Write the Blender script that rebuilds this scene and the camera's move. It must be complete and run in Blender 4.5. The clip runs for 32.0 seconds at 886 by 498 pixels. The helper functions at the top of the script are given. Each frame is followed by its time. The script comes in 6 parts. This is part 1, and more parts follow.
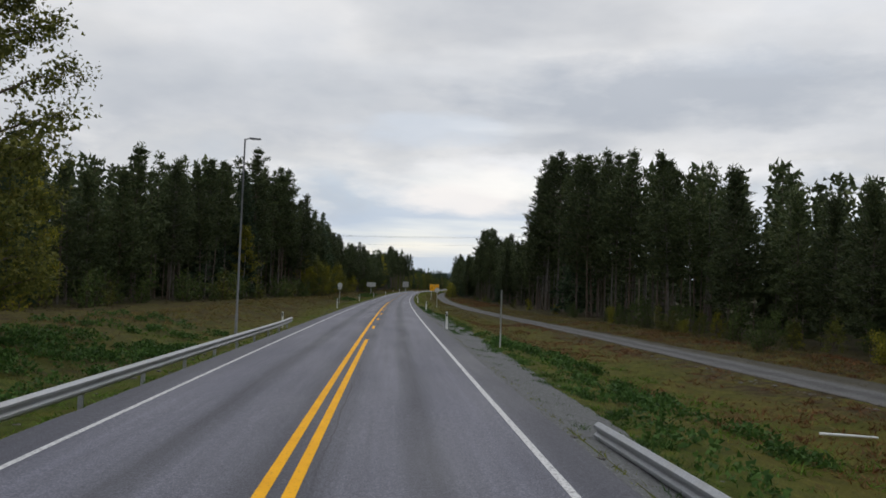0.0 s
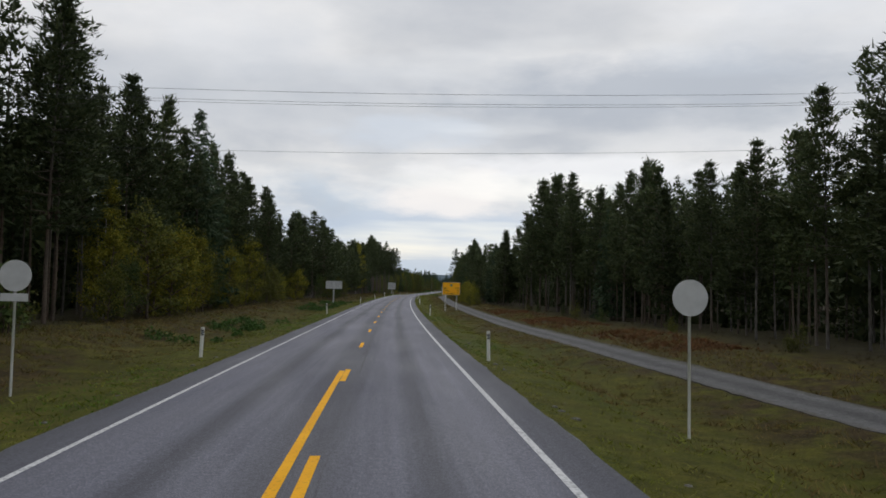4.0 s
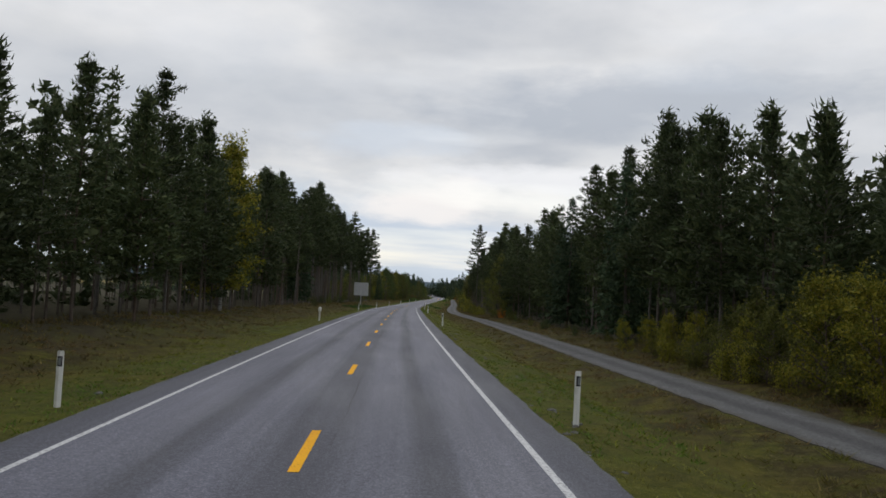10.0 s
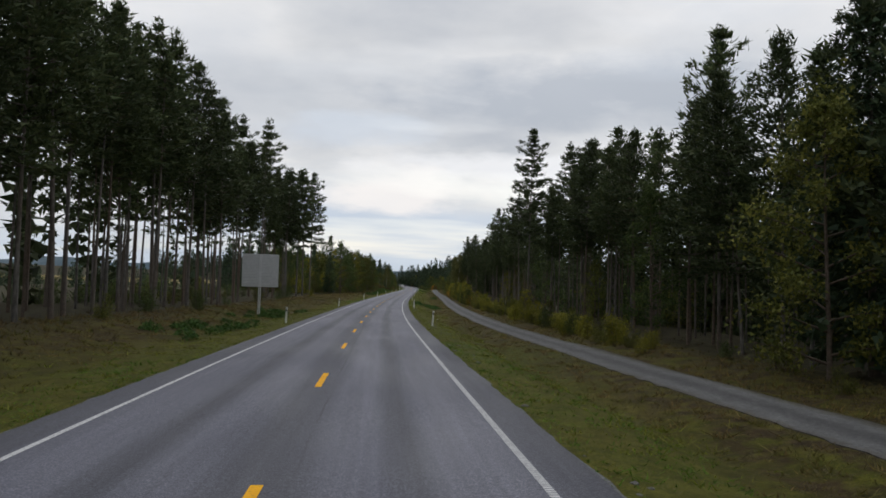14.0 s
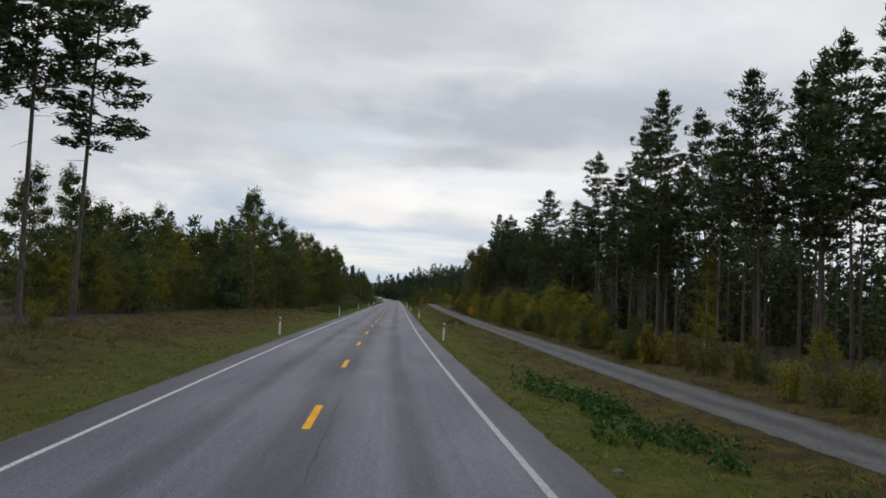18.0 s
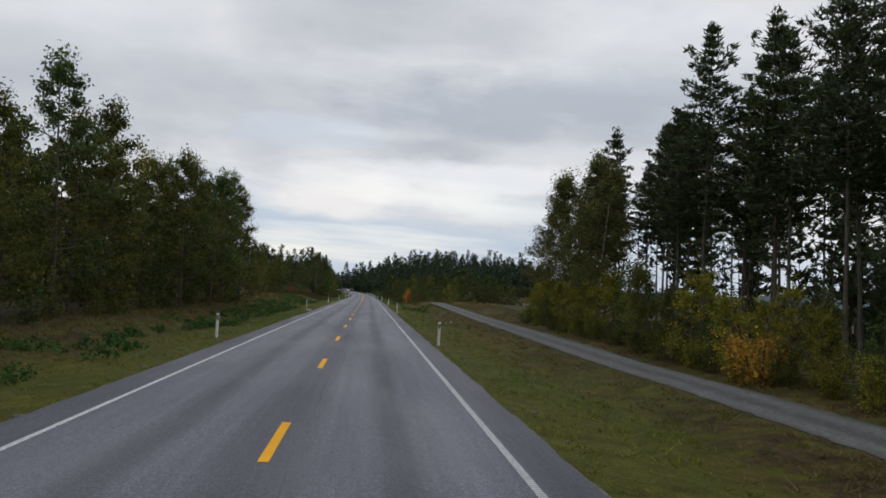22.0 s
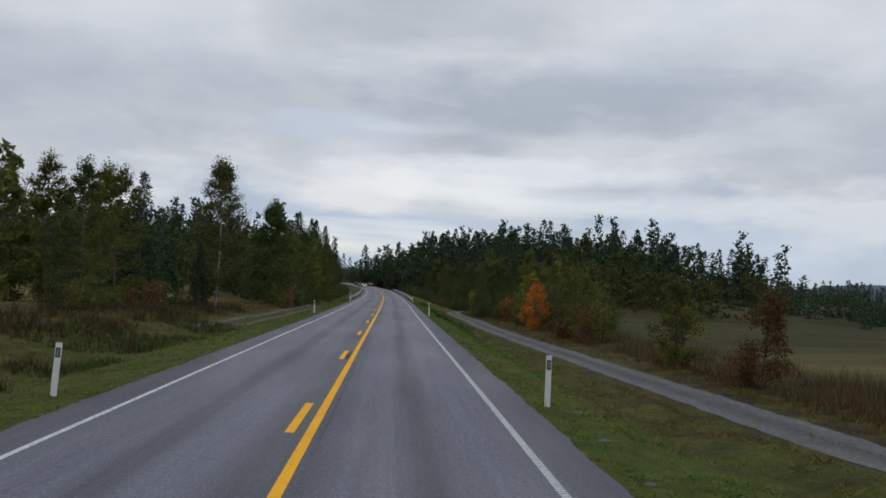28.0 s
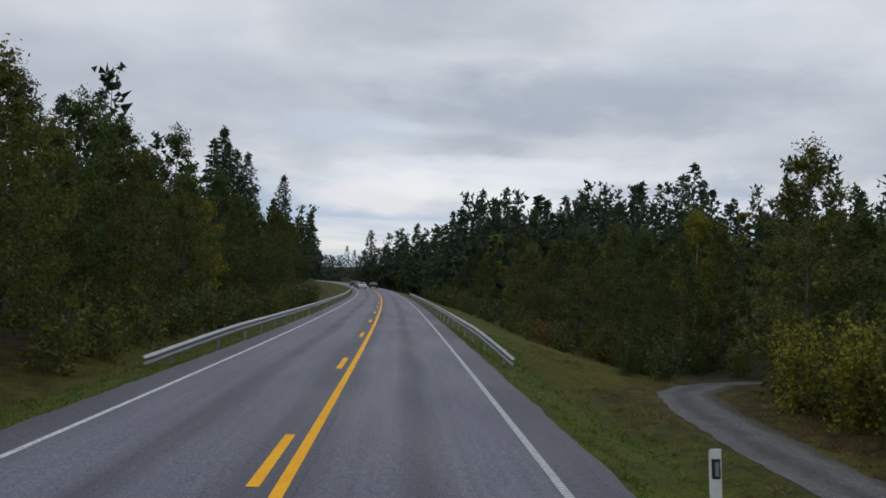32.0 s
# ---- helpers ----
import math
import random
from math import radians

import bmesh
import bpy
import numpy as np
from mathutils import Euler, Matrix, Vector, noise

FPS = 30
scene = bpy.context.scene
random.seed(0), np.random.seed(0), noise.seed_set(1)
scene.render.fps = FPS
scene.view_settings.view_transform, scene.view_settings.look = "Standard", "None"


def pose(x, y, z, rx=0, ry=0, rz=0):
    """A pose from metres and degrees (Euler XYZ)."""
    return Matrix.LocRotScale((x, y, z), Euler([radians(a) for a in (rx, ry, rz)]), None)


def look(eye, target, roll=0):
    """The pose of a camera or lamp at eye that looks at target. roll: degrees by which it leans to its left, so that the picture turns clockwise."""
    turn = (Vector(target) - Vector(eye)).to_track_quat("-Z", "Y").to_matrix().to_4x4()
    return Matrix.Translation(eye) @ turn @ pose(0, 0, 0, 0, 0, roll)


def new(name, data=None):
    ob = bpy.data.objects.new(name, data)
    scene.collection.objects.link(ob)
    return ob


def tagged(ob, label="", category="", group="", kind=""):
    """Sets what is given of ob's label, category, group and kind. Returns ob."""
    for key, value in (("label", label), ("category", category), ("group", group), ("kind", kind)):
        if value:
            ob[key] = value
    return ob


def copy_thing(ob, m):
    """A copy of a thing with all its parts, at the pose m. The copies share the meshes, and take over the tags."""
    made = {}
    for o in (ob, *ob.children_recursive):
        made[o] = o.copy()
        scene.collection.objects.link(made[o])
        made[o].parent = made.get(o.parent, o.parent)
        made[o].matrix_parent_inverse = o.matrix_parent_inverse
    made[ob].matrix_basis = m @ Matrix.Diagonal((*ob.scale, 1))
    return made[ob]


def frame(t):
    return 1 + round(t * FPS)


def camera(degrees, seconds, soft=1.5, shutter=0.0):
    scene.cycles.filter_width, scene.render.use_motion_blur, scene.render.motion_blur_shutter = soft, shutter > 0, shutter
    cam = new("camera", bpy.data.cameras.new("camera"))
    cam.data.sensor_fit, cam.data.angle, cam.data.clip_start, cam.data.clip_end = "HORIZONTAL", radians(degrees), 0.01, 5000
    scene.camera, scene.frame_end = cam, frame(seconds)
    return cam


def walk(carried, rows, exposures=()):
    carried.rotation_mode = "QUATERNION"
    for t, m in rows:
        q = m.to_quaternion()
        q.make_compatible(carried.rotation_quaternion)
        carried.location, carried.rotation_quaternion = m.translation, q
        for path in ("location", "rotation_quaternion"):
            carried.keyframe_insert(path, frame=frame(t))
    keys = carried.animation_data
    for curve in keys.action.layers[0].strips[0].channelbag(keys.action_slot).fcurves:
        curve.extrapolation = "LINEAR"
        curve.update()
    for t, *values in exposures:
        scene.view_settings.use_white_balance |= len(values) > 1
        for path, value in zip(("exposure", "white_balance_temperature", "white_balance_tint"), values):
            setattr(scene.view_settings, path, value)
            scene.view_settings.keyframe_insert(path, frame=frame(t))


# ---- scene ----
cam = camera(60.0, 32.0, soft=1.7)

# seconds, place, pitch, lean, heading
PATH = [
    (0.0, 1.23, 3.41, 2.307, 2.844, 2.023, -4.745),
    (0.5, 1.49, 16.38, 2.258, 2.880, 1.978, -4.799),
    (1.0, 1.74, 29.51, 2.207, 2.581, 1.220, -4.737),
    (1.5, 1.99, 42.98, 2.152, 2.636, 1.752, -4.909),
    (2.0, 2.29, 56.76, 2.093, 2.636, 1.847, -5.307),
    (2.5, 2.59, 70.58, 2.034, 2.674, 0.662, -5.624),
    (4.5, 4.18, 124.86, 1.826, 3.080, 1.263, -6.183),
    (5.0, 4.74, 138.49, 1.771, 3.014, 1.410, -6.163),
    (5.5, 5.25, 152.36, 1.723, 2.988, 1.230, -6.107),
    (6.0, 5.83, 166.31, 1.693, 3.054, 1.227, -6.258),
    (6.5, 6.52, 180.10, 1.683, 2.963, 1.203, -6.242),
    (7.0, 7.19, 193.99, 1.690, 2.673, 1.472, -6.272),
    (7.5, 8.02, 208.08, 1.714, 2.691, 1.279, -6.519),
    (8.0, 8.75, 221.97, 1.754, 2.937, 2.376, -6.579),
    (8.5, 9.57, 235.73, 1.795, 2.862, 1.878, -6.902),
    (9.0, 10.41, 249.44, 1.831, 3.334, 2.763, -7.318),
    (9.5, 11.30, 263.15, 1.861, 3.581, 2.169, -7.319),
    (10.0, 12.24, 277.03, 1.891, 3.655, 2.626, -7.612),
    (10.5, 13.32, 290.96, 1.920, 3.698, 1.503, -7.701),
    (11.0, 14.42, 304.90, 1.948, 3.407, 1.718, -8.064),
    (11.5, 15.54, 318.89, 1.969, 3.519, 1.256, -8.357),
    (12.0, 16.72, 332.76, 1.982, 3.371, 1.625, -8.499),
    (12.5, 17.84, 346.50, 1.986, 3.191, 1.335, -8.761),
    (13.0, 19.04, 360.24, 1.985, 3.352, 1.705, -8.983),
    (13.5, 20.29, 374.33, 1.977, 3.032, 1.501, -9.572),
    (15.5, 25.86, 430.66, 1.757, 3.036, 2.626, -12.022),
    (16.0, 27.28, 444.67, 1.688, 3.236, 2.182, -12.345),
    (16.5, 28.97, 458.78, 1.634, 3.556, 1.827, -12.575),
    (17.0, 30.63, 472.70, 1.602, 3.865, 2.182, -12.349),
    (17.5, 32.28, 486.46, 1.596, 3.975, 2.031, -12.315),
    (18.0, 33.96, 500.22, 1.616, 4.011, 2.357, -12.130),
    (18.5, 35.78, 514.11, 1.647, 4.209, 2.275, -12.528),
    (19.0, 37.78, 527.57, 1.683, 4.073, 2.804, -13.329),
    (19.5, 39.73, 541.59, 1.726, 3.950, 3.316, -13.900),
    (20.0, 41.93, 555.28, 1.773, 3.925, 2.660, -14.083),
    (20.5, 44.10, 569.23, 1.827, 3.723, 1.560, -14.139),
    (21.0, 46.21, 583.14, 1.887, 3.545, 2.296, -13.887),
    (21.5, 48.34, 596.78, 1.952, 3.426, 1.812, -14.222),
    (22.0, 50.44, 610.30, 2.024, 3.590, 2.799, -14.311),
    (22.5, 52.56, 623.87, 2.102, 3.454, 2.404, -13.886),
    (23.0, 54.69, 637.03, 2.172, 3.485, 2.153, -13.795),
    (23.5, 56.84, 650.62, 2.239, 3.188, 1.033, -13.835),
    (24.0, 59.09, 664.64, 2.303, 3.226, 1.562, -13.942),
    (24.5, 61.17, 678.39, 2.362, 3.135, 0.938, -14.107),
    (25.0, 63.38, 692.02, 2.417, 3.037, 2.269, -13.972),
    (25.5, 65.66, 706.44, 2.475, 3.014, 2.231, -13.843),
    (27.5, 74.19, 761.06, 2.746, 2.948, 2.021, -12.979),
    (28.0, 76.25, 774.58, 2.793, 3.051, 2.318, -12.272),
    (28.5, 78.30, 788.25, 2.830, 2.995, 2.199, -12.173),
    (29.0, 80.34, 801.93, 2.857, 3.040, 2.548, -12.231),
    (29.5, 82.45, 815.89, 2.875, 2.989, 2.405, -11.761),
    (30.0, 84.54, 829.71, 2.900, 3.105, 2.695, -11.740),
    (30.5, 86.70, 843.54, 2.943, 3.032, 1.840, -11.373),
    (31.0, 88.80, 857.22, 3.001, 3.223, 2.465, -11.577),
    (31.5, 90.88, 870.90, 3.063, 3.075, 1.752, -11.217),
    (32.0, 92.91, 884.62, 3.127, 3.070, 2.495, -11.098),
]
walk(cam, [(t, pose(x, y, z, 90 + p, 0, h) @ pose(0, 0, 0, 0, 0, r)) for t, x, y, z, p, r, h in PATH],
     exposures=[(0.0, 0.0, 6400, 10), (20.0, 0.0, 6350, 10), (25.0, -0.23, 6150, 10), (32.0, -0.2, 6050, 10)])

# ---- the line of the road: bend (1/km) and slope (%) every 40 m ----
BEND = [-0.7408, -0.1226, -0.1339, -0.1944, -0.219, -0.1986, -0.3124, -0.2203, -0.2116, -0.2014, -0.1796, -0.2391, -0.4697, -0.3591, -0.3847, -0.0524, 0.0343, -0.0658, 0.0094, 0.0538, 0.1029, -0.0256, 0.0866, 0.268, 0.3057, 0.42, 0.8, 1.2, 1.4, 1.5, 1.5, 1.2, 0.8, 0.3]
SLOPE = [-0.3644, -0.3844, -0.4371, -0.3616, -0.4112, -0.0185, 0.3223, 0.2163, 0.2062, 0.0346, -0.0863, -0.6322, -0.3347, 0.2, 0.3085, 0.424, 0.5736, 0.4506, 0.3814, 0.5649, 0.3043, 0.0998, 0.4499, 0.4663, 0.9467, 1.047, 1.247, 1.547, 1.747, 1.747, 1.447, 1.147, 0.947, 0.3]
KNOT = np.arange(-20, 1321, 40.0)
STEP = 2.0
SS = np.arange(-20, 3001, STEP)
_k = np.where(SS > 1340, 0, np.interp(SS, KNOT, BEND)) * 1e-3
_g = np.where(SS > 1340, 0, np.interp(SS, KNOT, SLOPE)) * 1e-2
RT = np.cumsum(_k) * STEP
RX, RY, RZ = np.cumsum(-np.sin(RT)) * STEP, np.cumsum(np.cos(RT)) * STEP, np.cumsum(_g) * STEP
_i0 = int(np.argmin(abs(SS)))
RX, RY, RZ, RT = RX - RX[_i0], RY - RY[_i0], RZ - RZ[_i0], RT - RT[_i0]
HALF = 3.402          # middle of the road to the white line
EDGE = 4.2           # to the edge of the asphalt


def at(s, lat, h=0.0):
    """World places from metres along the road, metres to its right, and metres over its surface (arrays)."""
    s, lat, h = np.broadcast_arrays(np.asarray(s, float), np.asarray(lat, float), np.asarray(h, float))
    x, y, z, th = (np.interp(s, SS, a) for a in (RX, RY, RZ, RT))
    x, y = x + np.minimum(s + 20, 0) * np.sin(RT[0]), y + np.minimum(s + 20, 0) * np.cos(RT[0])
    return np.stack([x + lat * np.cos(th), y + lat * np.sin(th), z + h], -1)


def heading(s):
    return float(np.degrees(np.interp(s, SS, RT)))


def curve(s, *pairs):
    return np.interp(s, [p[0] for p in pairs], [p[1] for p in pairs])


def path_mid(s):
    return curve(s, (-60, 19), (0, 18.7), (60, 17.6), (130, 14.3), (190, 12.9), (280, 12.7), (370, 13.2), (470, 12.3), (580, 13.3),
                 (640, 13.3), (680, 12.5), (710, 12), (735, 12.4), (760, 12.2), (795, 11.3), (836, 10.1), (850, 9.9), (870, 10.5), (896, 11.2), (912, 12.2), (920, 13.2), (926, 14.6), (930, 17.4), (932.5, 22), (934.5, 30))


def path_high(s):
    return curve(s, (-60, -.9), (600, -.8), (650, -.5), (690, .1), (710, .5), (740, .8), (765, .2), (795, -.8), (860, -1.1), (900, -1.9), (950, -2.6), (990, -2.2))


def wave(x, y, f, seed):
    """Cheap smooth unevenness, about -1 to 1."""
    a = np.sin(x * f + seed) * np.cos(y * f * 1.3 - seed * 2) + 0.6 * np.sin(x * f * 2.3 - y * f * 1.7 + seed * 3) + 0.4 * np.cos(x * f * 4.1 + y * f * 3.7 + seed)
    return a / 1.6


def ground(s, lat):
    """Height of the ground over the road's surface."""
    s, lat = np.broadcast_arrays(np.asarray(s, float), np.asarray(lat, float))
    pm, ph = path_mid(s), path_high(s)
    far = curve(s, (-60, -.7), (600, -.6), (660, 0), (740, 1.0), (800, -.2), (880, -1.2), (950, 0), (1020, 4.5), (1150, 9))
    low = np.minimum(ph, -0.1) - 0.25
    wider = 1.7 * np.clip((80 - s) / 40, 0, 1)
    fall = 4.0 * np.clip((s - 690) / 40, 0, 1)
    r = np.abs(lat)
    mid = (5.2 + pm - 1.6) / 2 + 0.6
    z = np.full(s.shape, -0.06)
    pieces = [(EDGE - 0.25, np.full(s.shape, -0.05)), (EDGE + .1, np.full(s.shape, -0.06)), (5.3, curve(s, (15, -.5), (45, -.17), (880, -.17), (915, -.4))), (mid, low), (pm - 1.7, ph), (pm + 1.7 + wider, ph), (pm + 5 + wider, ph + .25), (pm + 25, far), (pm + 120, far * 0.4 - fall), (800, -1.5 * fall)]
    right = np.full(s.shape, -0.06)
    for (a, za), (b, zb) in zip(pieces[:-1], pieces[1:]):
        k = np.clip((lat - a) / np.maximum(b - a, 0.1), 0, 1)
        right = np.where(lat >= a, za + (zb - za) * (k * k * (3 - 2 * k)), right)
    left_far = curve(s, (-60, .1), (560, .2), (650, .0), (740, .9), (800, .5), (880, -.6), (960, 0), (1060, 2))
    left_low = curve(s, (-60, -.75), (60, -.75), (100, -.5), (560, -.45), (700, -.5), (760, -.35), (880, -1.0), (960, -1.2))
    lp = [(EDGE - 0.25, np.full(s.shape, -.05)), (EDGE + .1, np.full(s.shape, -.06)), (5.0, curve(s, (55, -.55), (85, -.15), (890, -.15), (915, -.4))), (8.5, left_low), (14, left_far), (60, left_far * 1.2 + curve(s, (820, 0), (900, 2.4), (1100, 4))), (800, left_far * 1.6 + curve(s, (820, 0), (900, 6), (1100, 9)))]
    left = np.full(s.shape, -0.06)
    for (a, za), (b, zb) in zip(lp[:-1], lp[1:]):
        k = np.clip((-lat - a) / (b - a), 0, 1)
        left = np.where(-lat >= a, za + (zb - za) * (k * k * (3 - 2 * k)), left)
    z = np.where(lat > 0, right, left)
    on_path = np.clip((np.abs(lat - pm) - 1.2 - wider) / 0.8, 0.12, 1)
    rough = np.clip((r - 4.6) / 3, 0, 1) * np.where(lat > 0, on_path, 1)
    # tussocks and hollows, none on the tracks
    off = np.where(lat > 0, np.clip((np.abs(lat - pm) - 1.9 - wider) / 0.8, 0, 1), 1) * np.clip((r - 5.2) / 1.5, 0, 1) * np.clip((120 - r) / 60, 0, 1) * np.clip((960 - s) / 30, 0, 1)
    off = off * np.where((lat < -7.2) & (lat > -11) & (s > 806) & (s < 898), 0.12, 1.0)
    tussock = 0.05 * wave(s, lat, 1.1, 2.0) + 0.10 * np.clip(wave(s, lat, 0.55, 9.0), 0, 1)
    return z + rough * (0.07 * wave(s, lat, 0.16, 1.0) + 0.12 * wave(s, lat, 0.06, 4.0)) + off * tussock


# ---- world: overcast sky with a few thin places, and a wide weak sun ----
world = bpy.data.worlds.new("overcast_sky")
scene.world = world
world.use_nodes = True
wn, wl = world.node_tree.nodes, world.node_tree.links
wn.clear()


def wnode(kind, **kw):
    n = wn.new(kind)
    for k, v in kw.items():
        n.inputs[k].default_value = v
    return n


def wmath(op, a, b=None):
    n = wn.new("ShaderNodeMath")
    n.operation = op
    for i, v in enumerate((a, b)):
        if v is None:
            continue
        if isinstance(v, (int, float)):
            n.inputs[i].default_value = v
        else:
            wl.new(v, n.inputs[i])
    return n.outputs[0]


def wmix(fac, a, b, blend="MIX"):
    n = wn.new("ShaderNodeMix")
    n.data_type, n.blend_type = "RGBA", blend
    for sock, v in ((n.inputs[0], fac), (n.inputs[6], a), (n.inputs[7], b)):
        if isinstance(v, (int, float)):
            sock.default_value = v
        elif isinstance(v, tuple):
            sock.default_value = (*v, 1)
        else:
            wl.new(v, sock)
    return n.outputs[2]


tc = wn.new("ShaderNodeTexCoord")
sep = wn.new("ShaderNodeSeparateXYZ")
wl.new(tc.outputs["Generated"], sep.inputs[0])
up = wmath("MAXIMUM", sep.outputs[2], 0.0)
deep = wmath("ADD", up, 0.10)
comb = wn.new("ShaderNodeCombineXYZ")
wl.new(wmath("DIVIDE", sep.outputs[0], deep), comb.inputs[0])
wl.new(wmath("DIVIDE", sep.outputs[1], deep), comb.inputs[1])


def wnoise(scale, detail, offset, stretch=(1, 1, 1), rough=0.5):
    m = wn.new("ShaderNodeMapping")
    m.inputs["Location"].default_value = offset
    m.inputs["Scale"].default_value = stretch
    wl.new(comb.outputs[0], m.inputs[0])
    n = wnode("ShaderNodeTexNoise", Scale=scale, Detail=detail, Roughness=rough)
    wl.new(m.outputs[0], n.inputs["Vector"])
    return n.outputs["Fac"]


def wramp(fac, *stops):
    n = wn.new("ShaderNodeValToRGB")
    el = n.color_ramp.elements
    while len(el) < len(stops):
        el.new(0.5)
    for e, (p, c) in zip(el, stops):
        e.position, e.color = p, (*c, 1)
    wl.new(fac, n.inputs[0])
    return n.outputs[0]


sky = wn.new("ShaderNodeTexSky")
sky.sky_type, sky.sun_disc = "NISHITA", False
sky.sun_elevation, sky.sun_rotation = radians(24), radians(10)
blue = wmix(1.0, sky.outputs[0], (0.085, 0.09, 0.095), "MULTIPLY")
def dnoise(scale, offset, detail=6.0, rough=0.55):
    m = wn.new("ShaderNodeMapping")
    m.inputs["Scale"].default_value, m.inputs["Location"].default_value = scale, offset
    wl.new(tc.outputs["Generated"], m.inputs[0])
    n = wnode("ShaderNodeTexNoise", Scale=1.0, Detail=detail, Roughness=rough)
    wl.new(m.outputs[0], n.inputs["Vector"])
    return n.outputs["Fac"]


band = wmath("ADD", sep.outputs[2], wmath("MULTIPLY", wmath("SUBTRACT", dnoise((2.2, 2.2, 5.0), (1.7, 0.3, 0.2), 7.0, 0.58), 0.5), 0.40))
body = wramp(band, (0.0, (0.64, 0.70, 0.77)), (0.07, (0.60, 0.67, 0.75)), (0.11, (0.66, 0.685, 0.715)), (0.14, (0.72, 0.725, 0.73)), (0.17, (0.65, 0.665, 0.69)), (0.22, (0.61, 0.63, 0.66)), (0.27, (0.63, 0.645, 0.67)), (0.32, (0.67, 0.675, 0.685)), (0.42, (0.60, 0.61, 0.63)), (0.7, (0.62, 0.63, 0.64)))
fine = wramp(dnoise((7, 7, 15), (4.1, 2.2, 0.6), 6.0, 0.55), (0.3, (0.93, 0.94, 0.955)), (0.5, (1.0, 1.0, 1.0)), (0.7, (1.06, 1.055, 1.05)))
heaped = wramp(dnoise((3.2, 3.2, 8.5), (0.4, 5.2, 1.6), 6.0, 0.5), (0.36, (0.87, 0.885, 0.91)), (0.5, (1.0, 1.0, 1.0)), (0.62, (1.11, 1.10, 1.09)))
body = wmix(1.0, wmix(1.0, body, fine, "MULTIPLY"), heaped, "MULTIPLY")
# heaped bright clouds low over the road
heap = wn.new("ShaderNodeMapping")
heap.inputs["Scale"].default_value = (5.0, 5.0, 15.0)
wl.new(tc.outputs["Generated"], heap.inputs[0])
hn = wnode("ShaderNodeTexNoise", Scale=1.0, Detail=6.0, Roughness=0.55)
wl.new(heap.outputs[0], hn.inputs["Vector"])
low = wramp(sep.outputs[2], (0.03, (0.0, 0.0, 0.0)), (0.08, (0.8, 0.8, 0.8)), (0.15, (1, 1, 1)), (0.21, (0, 0, 0)))
glow = wramp(hn.outputs["Fac"], (0.46, (0, 0, 0)), (0.62, (0.8, 0.8, 0.8)))
clouds = wmix(wmix(1.0, low, glow, "MULTIPLY"), body, (0.95, 0.93, 0.90))


def bank(east, height, wide, tall, torn, edge0, edge1):
    """A cloud bank round one direction, with a torn outline: 1 inside, 0 outside."""
    a = wmath("DIVIDE", wmath("SUBTRACT", sep.outputs[0], east), wide)
    b = wmath("DIVIDE", wmath("SUBTRACT", sep.outputs[2], height), tall)
    r = wmath("ADD", wmath("ADD", wmath("MULTIPLY", a, a), wmath("MULTIPLY", b, b)), wmath("MULTIPLY", wmath("SUBTRACT", dnoise((9, 9, 26), (east * 30, 2.0, 1.0), 7.0, 0.6), 0.5), torn))
    return wramp(r, (edge0, (1, 1, 1)), (edge1, (0, 0, 0)))


# bright heaps over the end of the road, bluish gaps and grey undersides above them
for (east, height, wide, tall, torn), amount, colour in (((0.08, 0.075, 0.30, 0.035, 2.0), 0.6, (0.60, 0.68, 0.79)), ((0.34, 0.245, 0.30, 0.050, 2.4), 0.85, (0.47, 0.505, 0.56)), ((0.05, 0.20, 0.12, 0.030, 2.6), 0.6, (0.66, 0.72, 0.80)),
                                                         ((0.30, 0.155, 0.24, 0.022, 2.6), 0.8, (0.93, 0.93, 0.94)), ((0.45, 0.115, 0.20, 0.018, 2.6), 0.7, (0.88, 0.89, 0.91)), ((0.12, 0.115, 0.13, 0.026, 3.0), 0.85, (1.0, 0.955, 0.92)),
                                                         ((0.36, 0.128, 0.10, 0.010, 2.4), 0.6, (0.60, 0.64, 0.69)), ((0.155, 0.14, 0.05, 0.024, 2.6), 0.8, (1.0, 0.965, 0.93))):
    clouds = wmix(wmix(1.0, bank(east, height, wide, tall, torn, 0.15, 1.0), (amount,) * 3, "MULTIPLY"), clouds, colour)
gap = wramp(wnoise(0.42, 5, (7.7, 2.2, 0), (0.7, 1.3, 1)), (0.55, (0, 0, 0)), (0.70, (0.6, 0.6, 0.6)))
seen = wmix(gap, clouds, wmix(0.6, blue, (0.56, 0.64, 0.74)))
# an overcast sky is brighter overhead
lift = wmath("ADD", wmath("MULTIPLY", wmath("POWER", up, 1.6), 0.75), 0.93)
bg = wnode("ShaderNodeBackground", Strength=1.0)
scaled = wn.new("ShaderNodeVectorMath")
scaled.operation = "SCALE"
wl.new(seen, scaled.inputs[0])
wl.new(lift, scaled.inputs["Scale"])
wl.new(scaled.outputs[0], bg.inputs["Color"])
wout = wn.new("ShaderNodeOutputWorld")
wl.new(bg.outputs[0], wout.inputs[0])

sun = new("sun", bpy.data.lights.new("sun", "SUN"))
sun.data.energy, sun.data.angle, sun.data.color = 0.3, radians(25), (1.0, 0.97, 0.92)
sun.matrix_world = look((0, 0, 50), (-0.17 * 50, -0.9 * 50, 50 - 50 * 0.75))


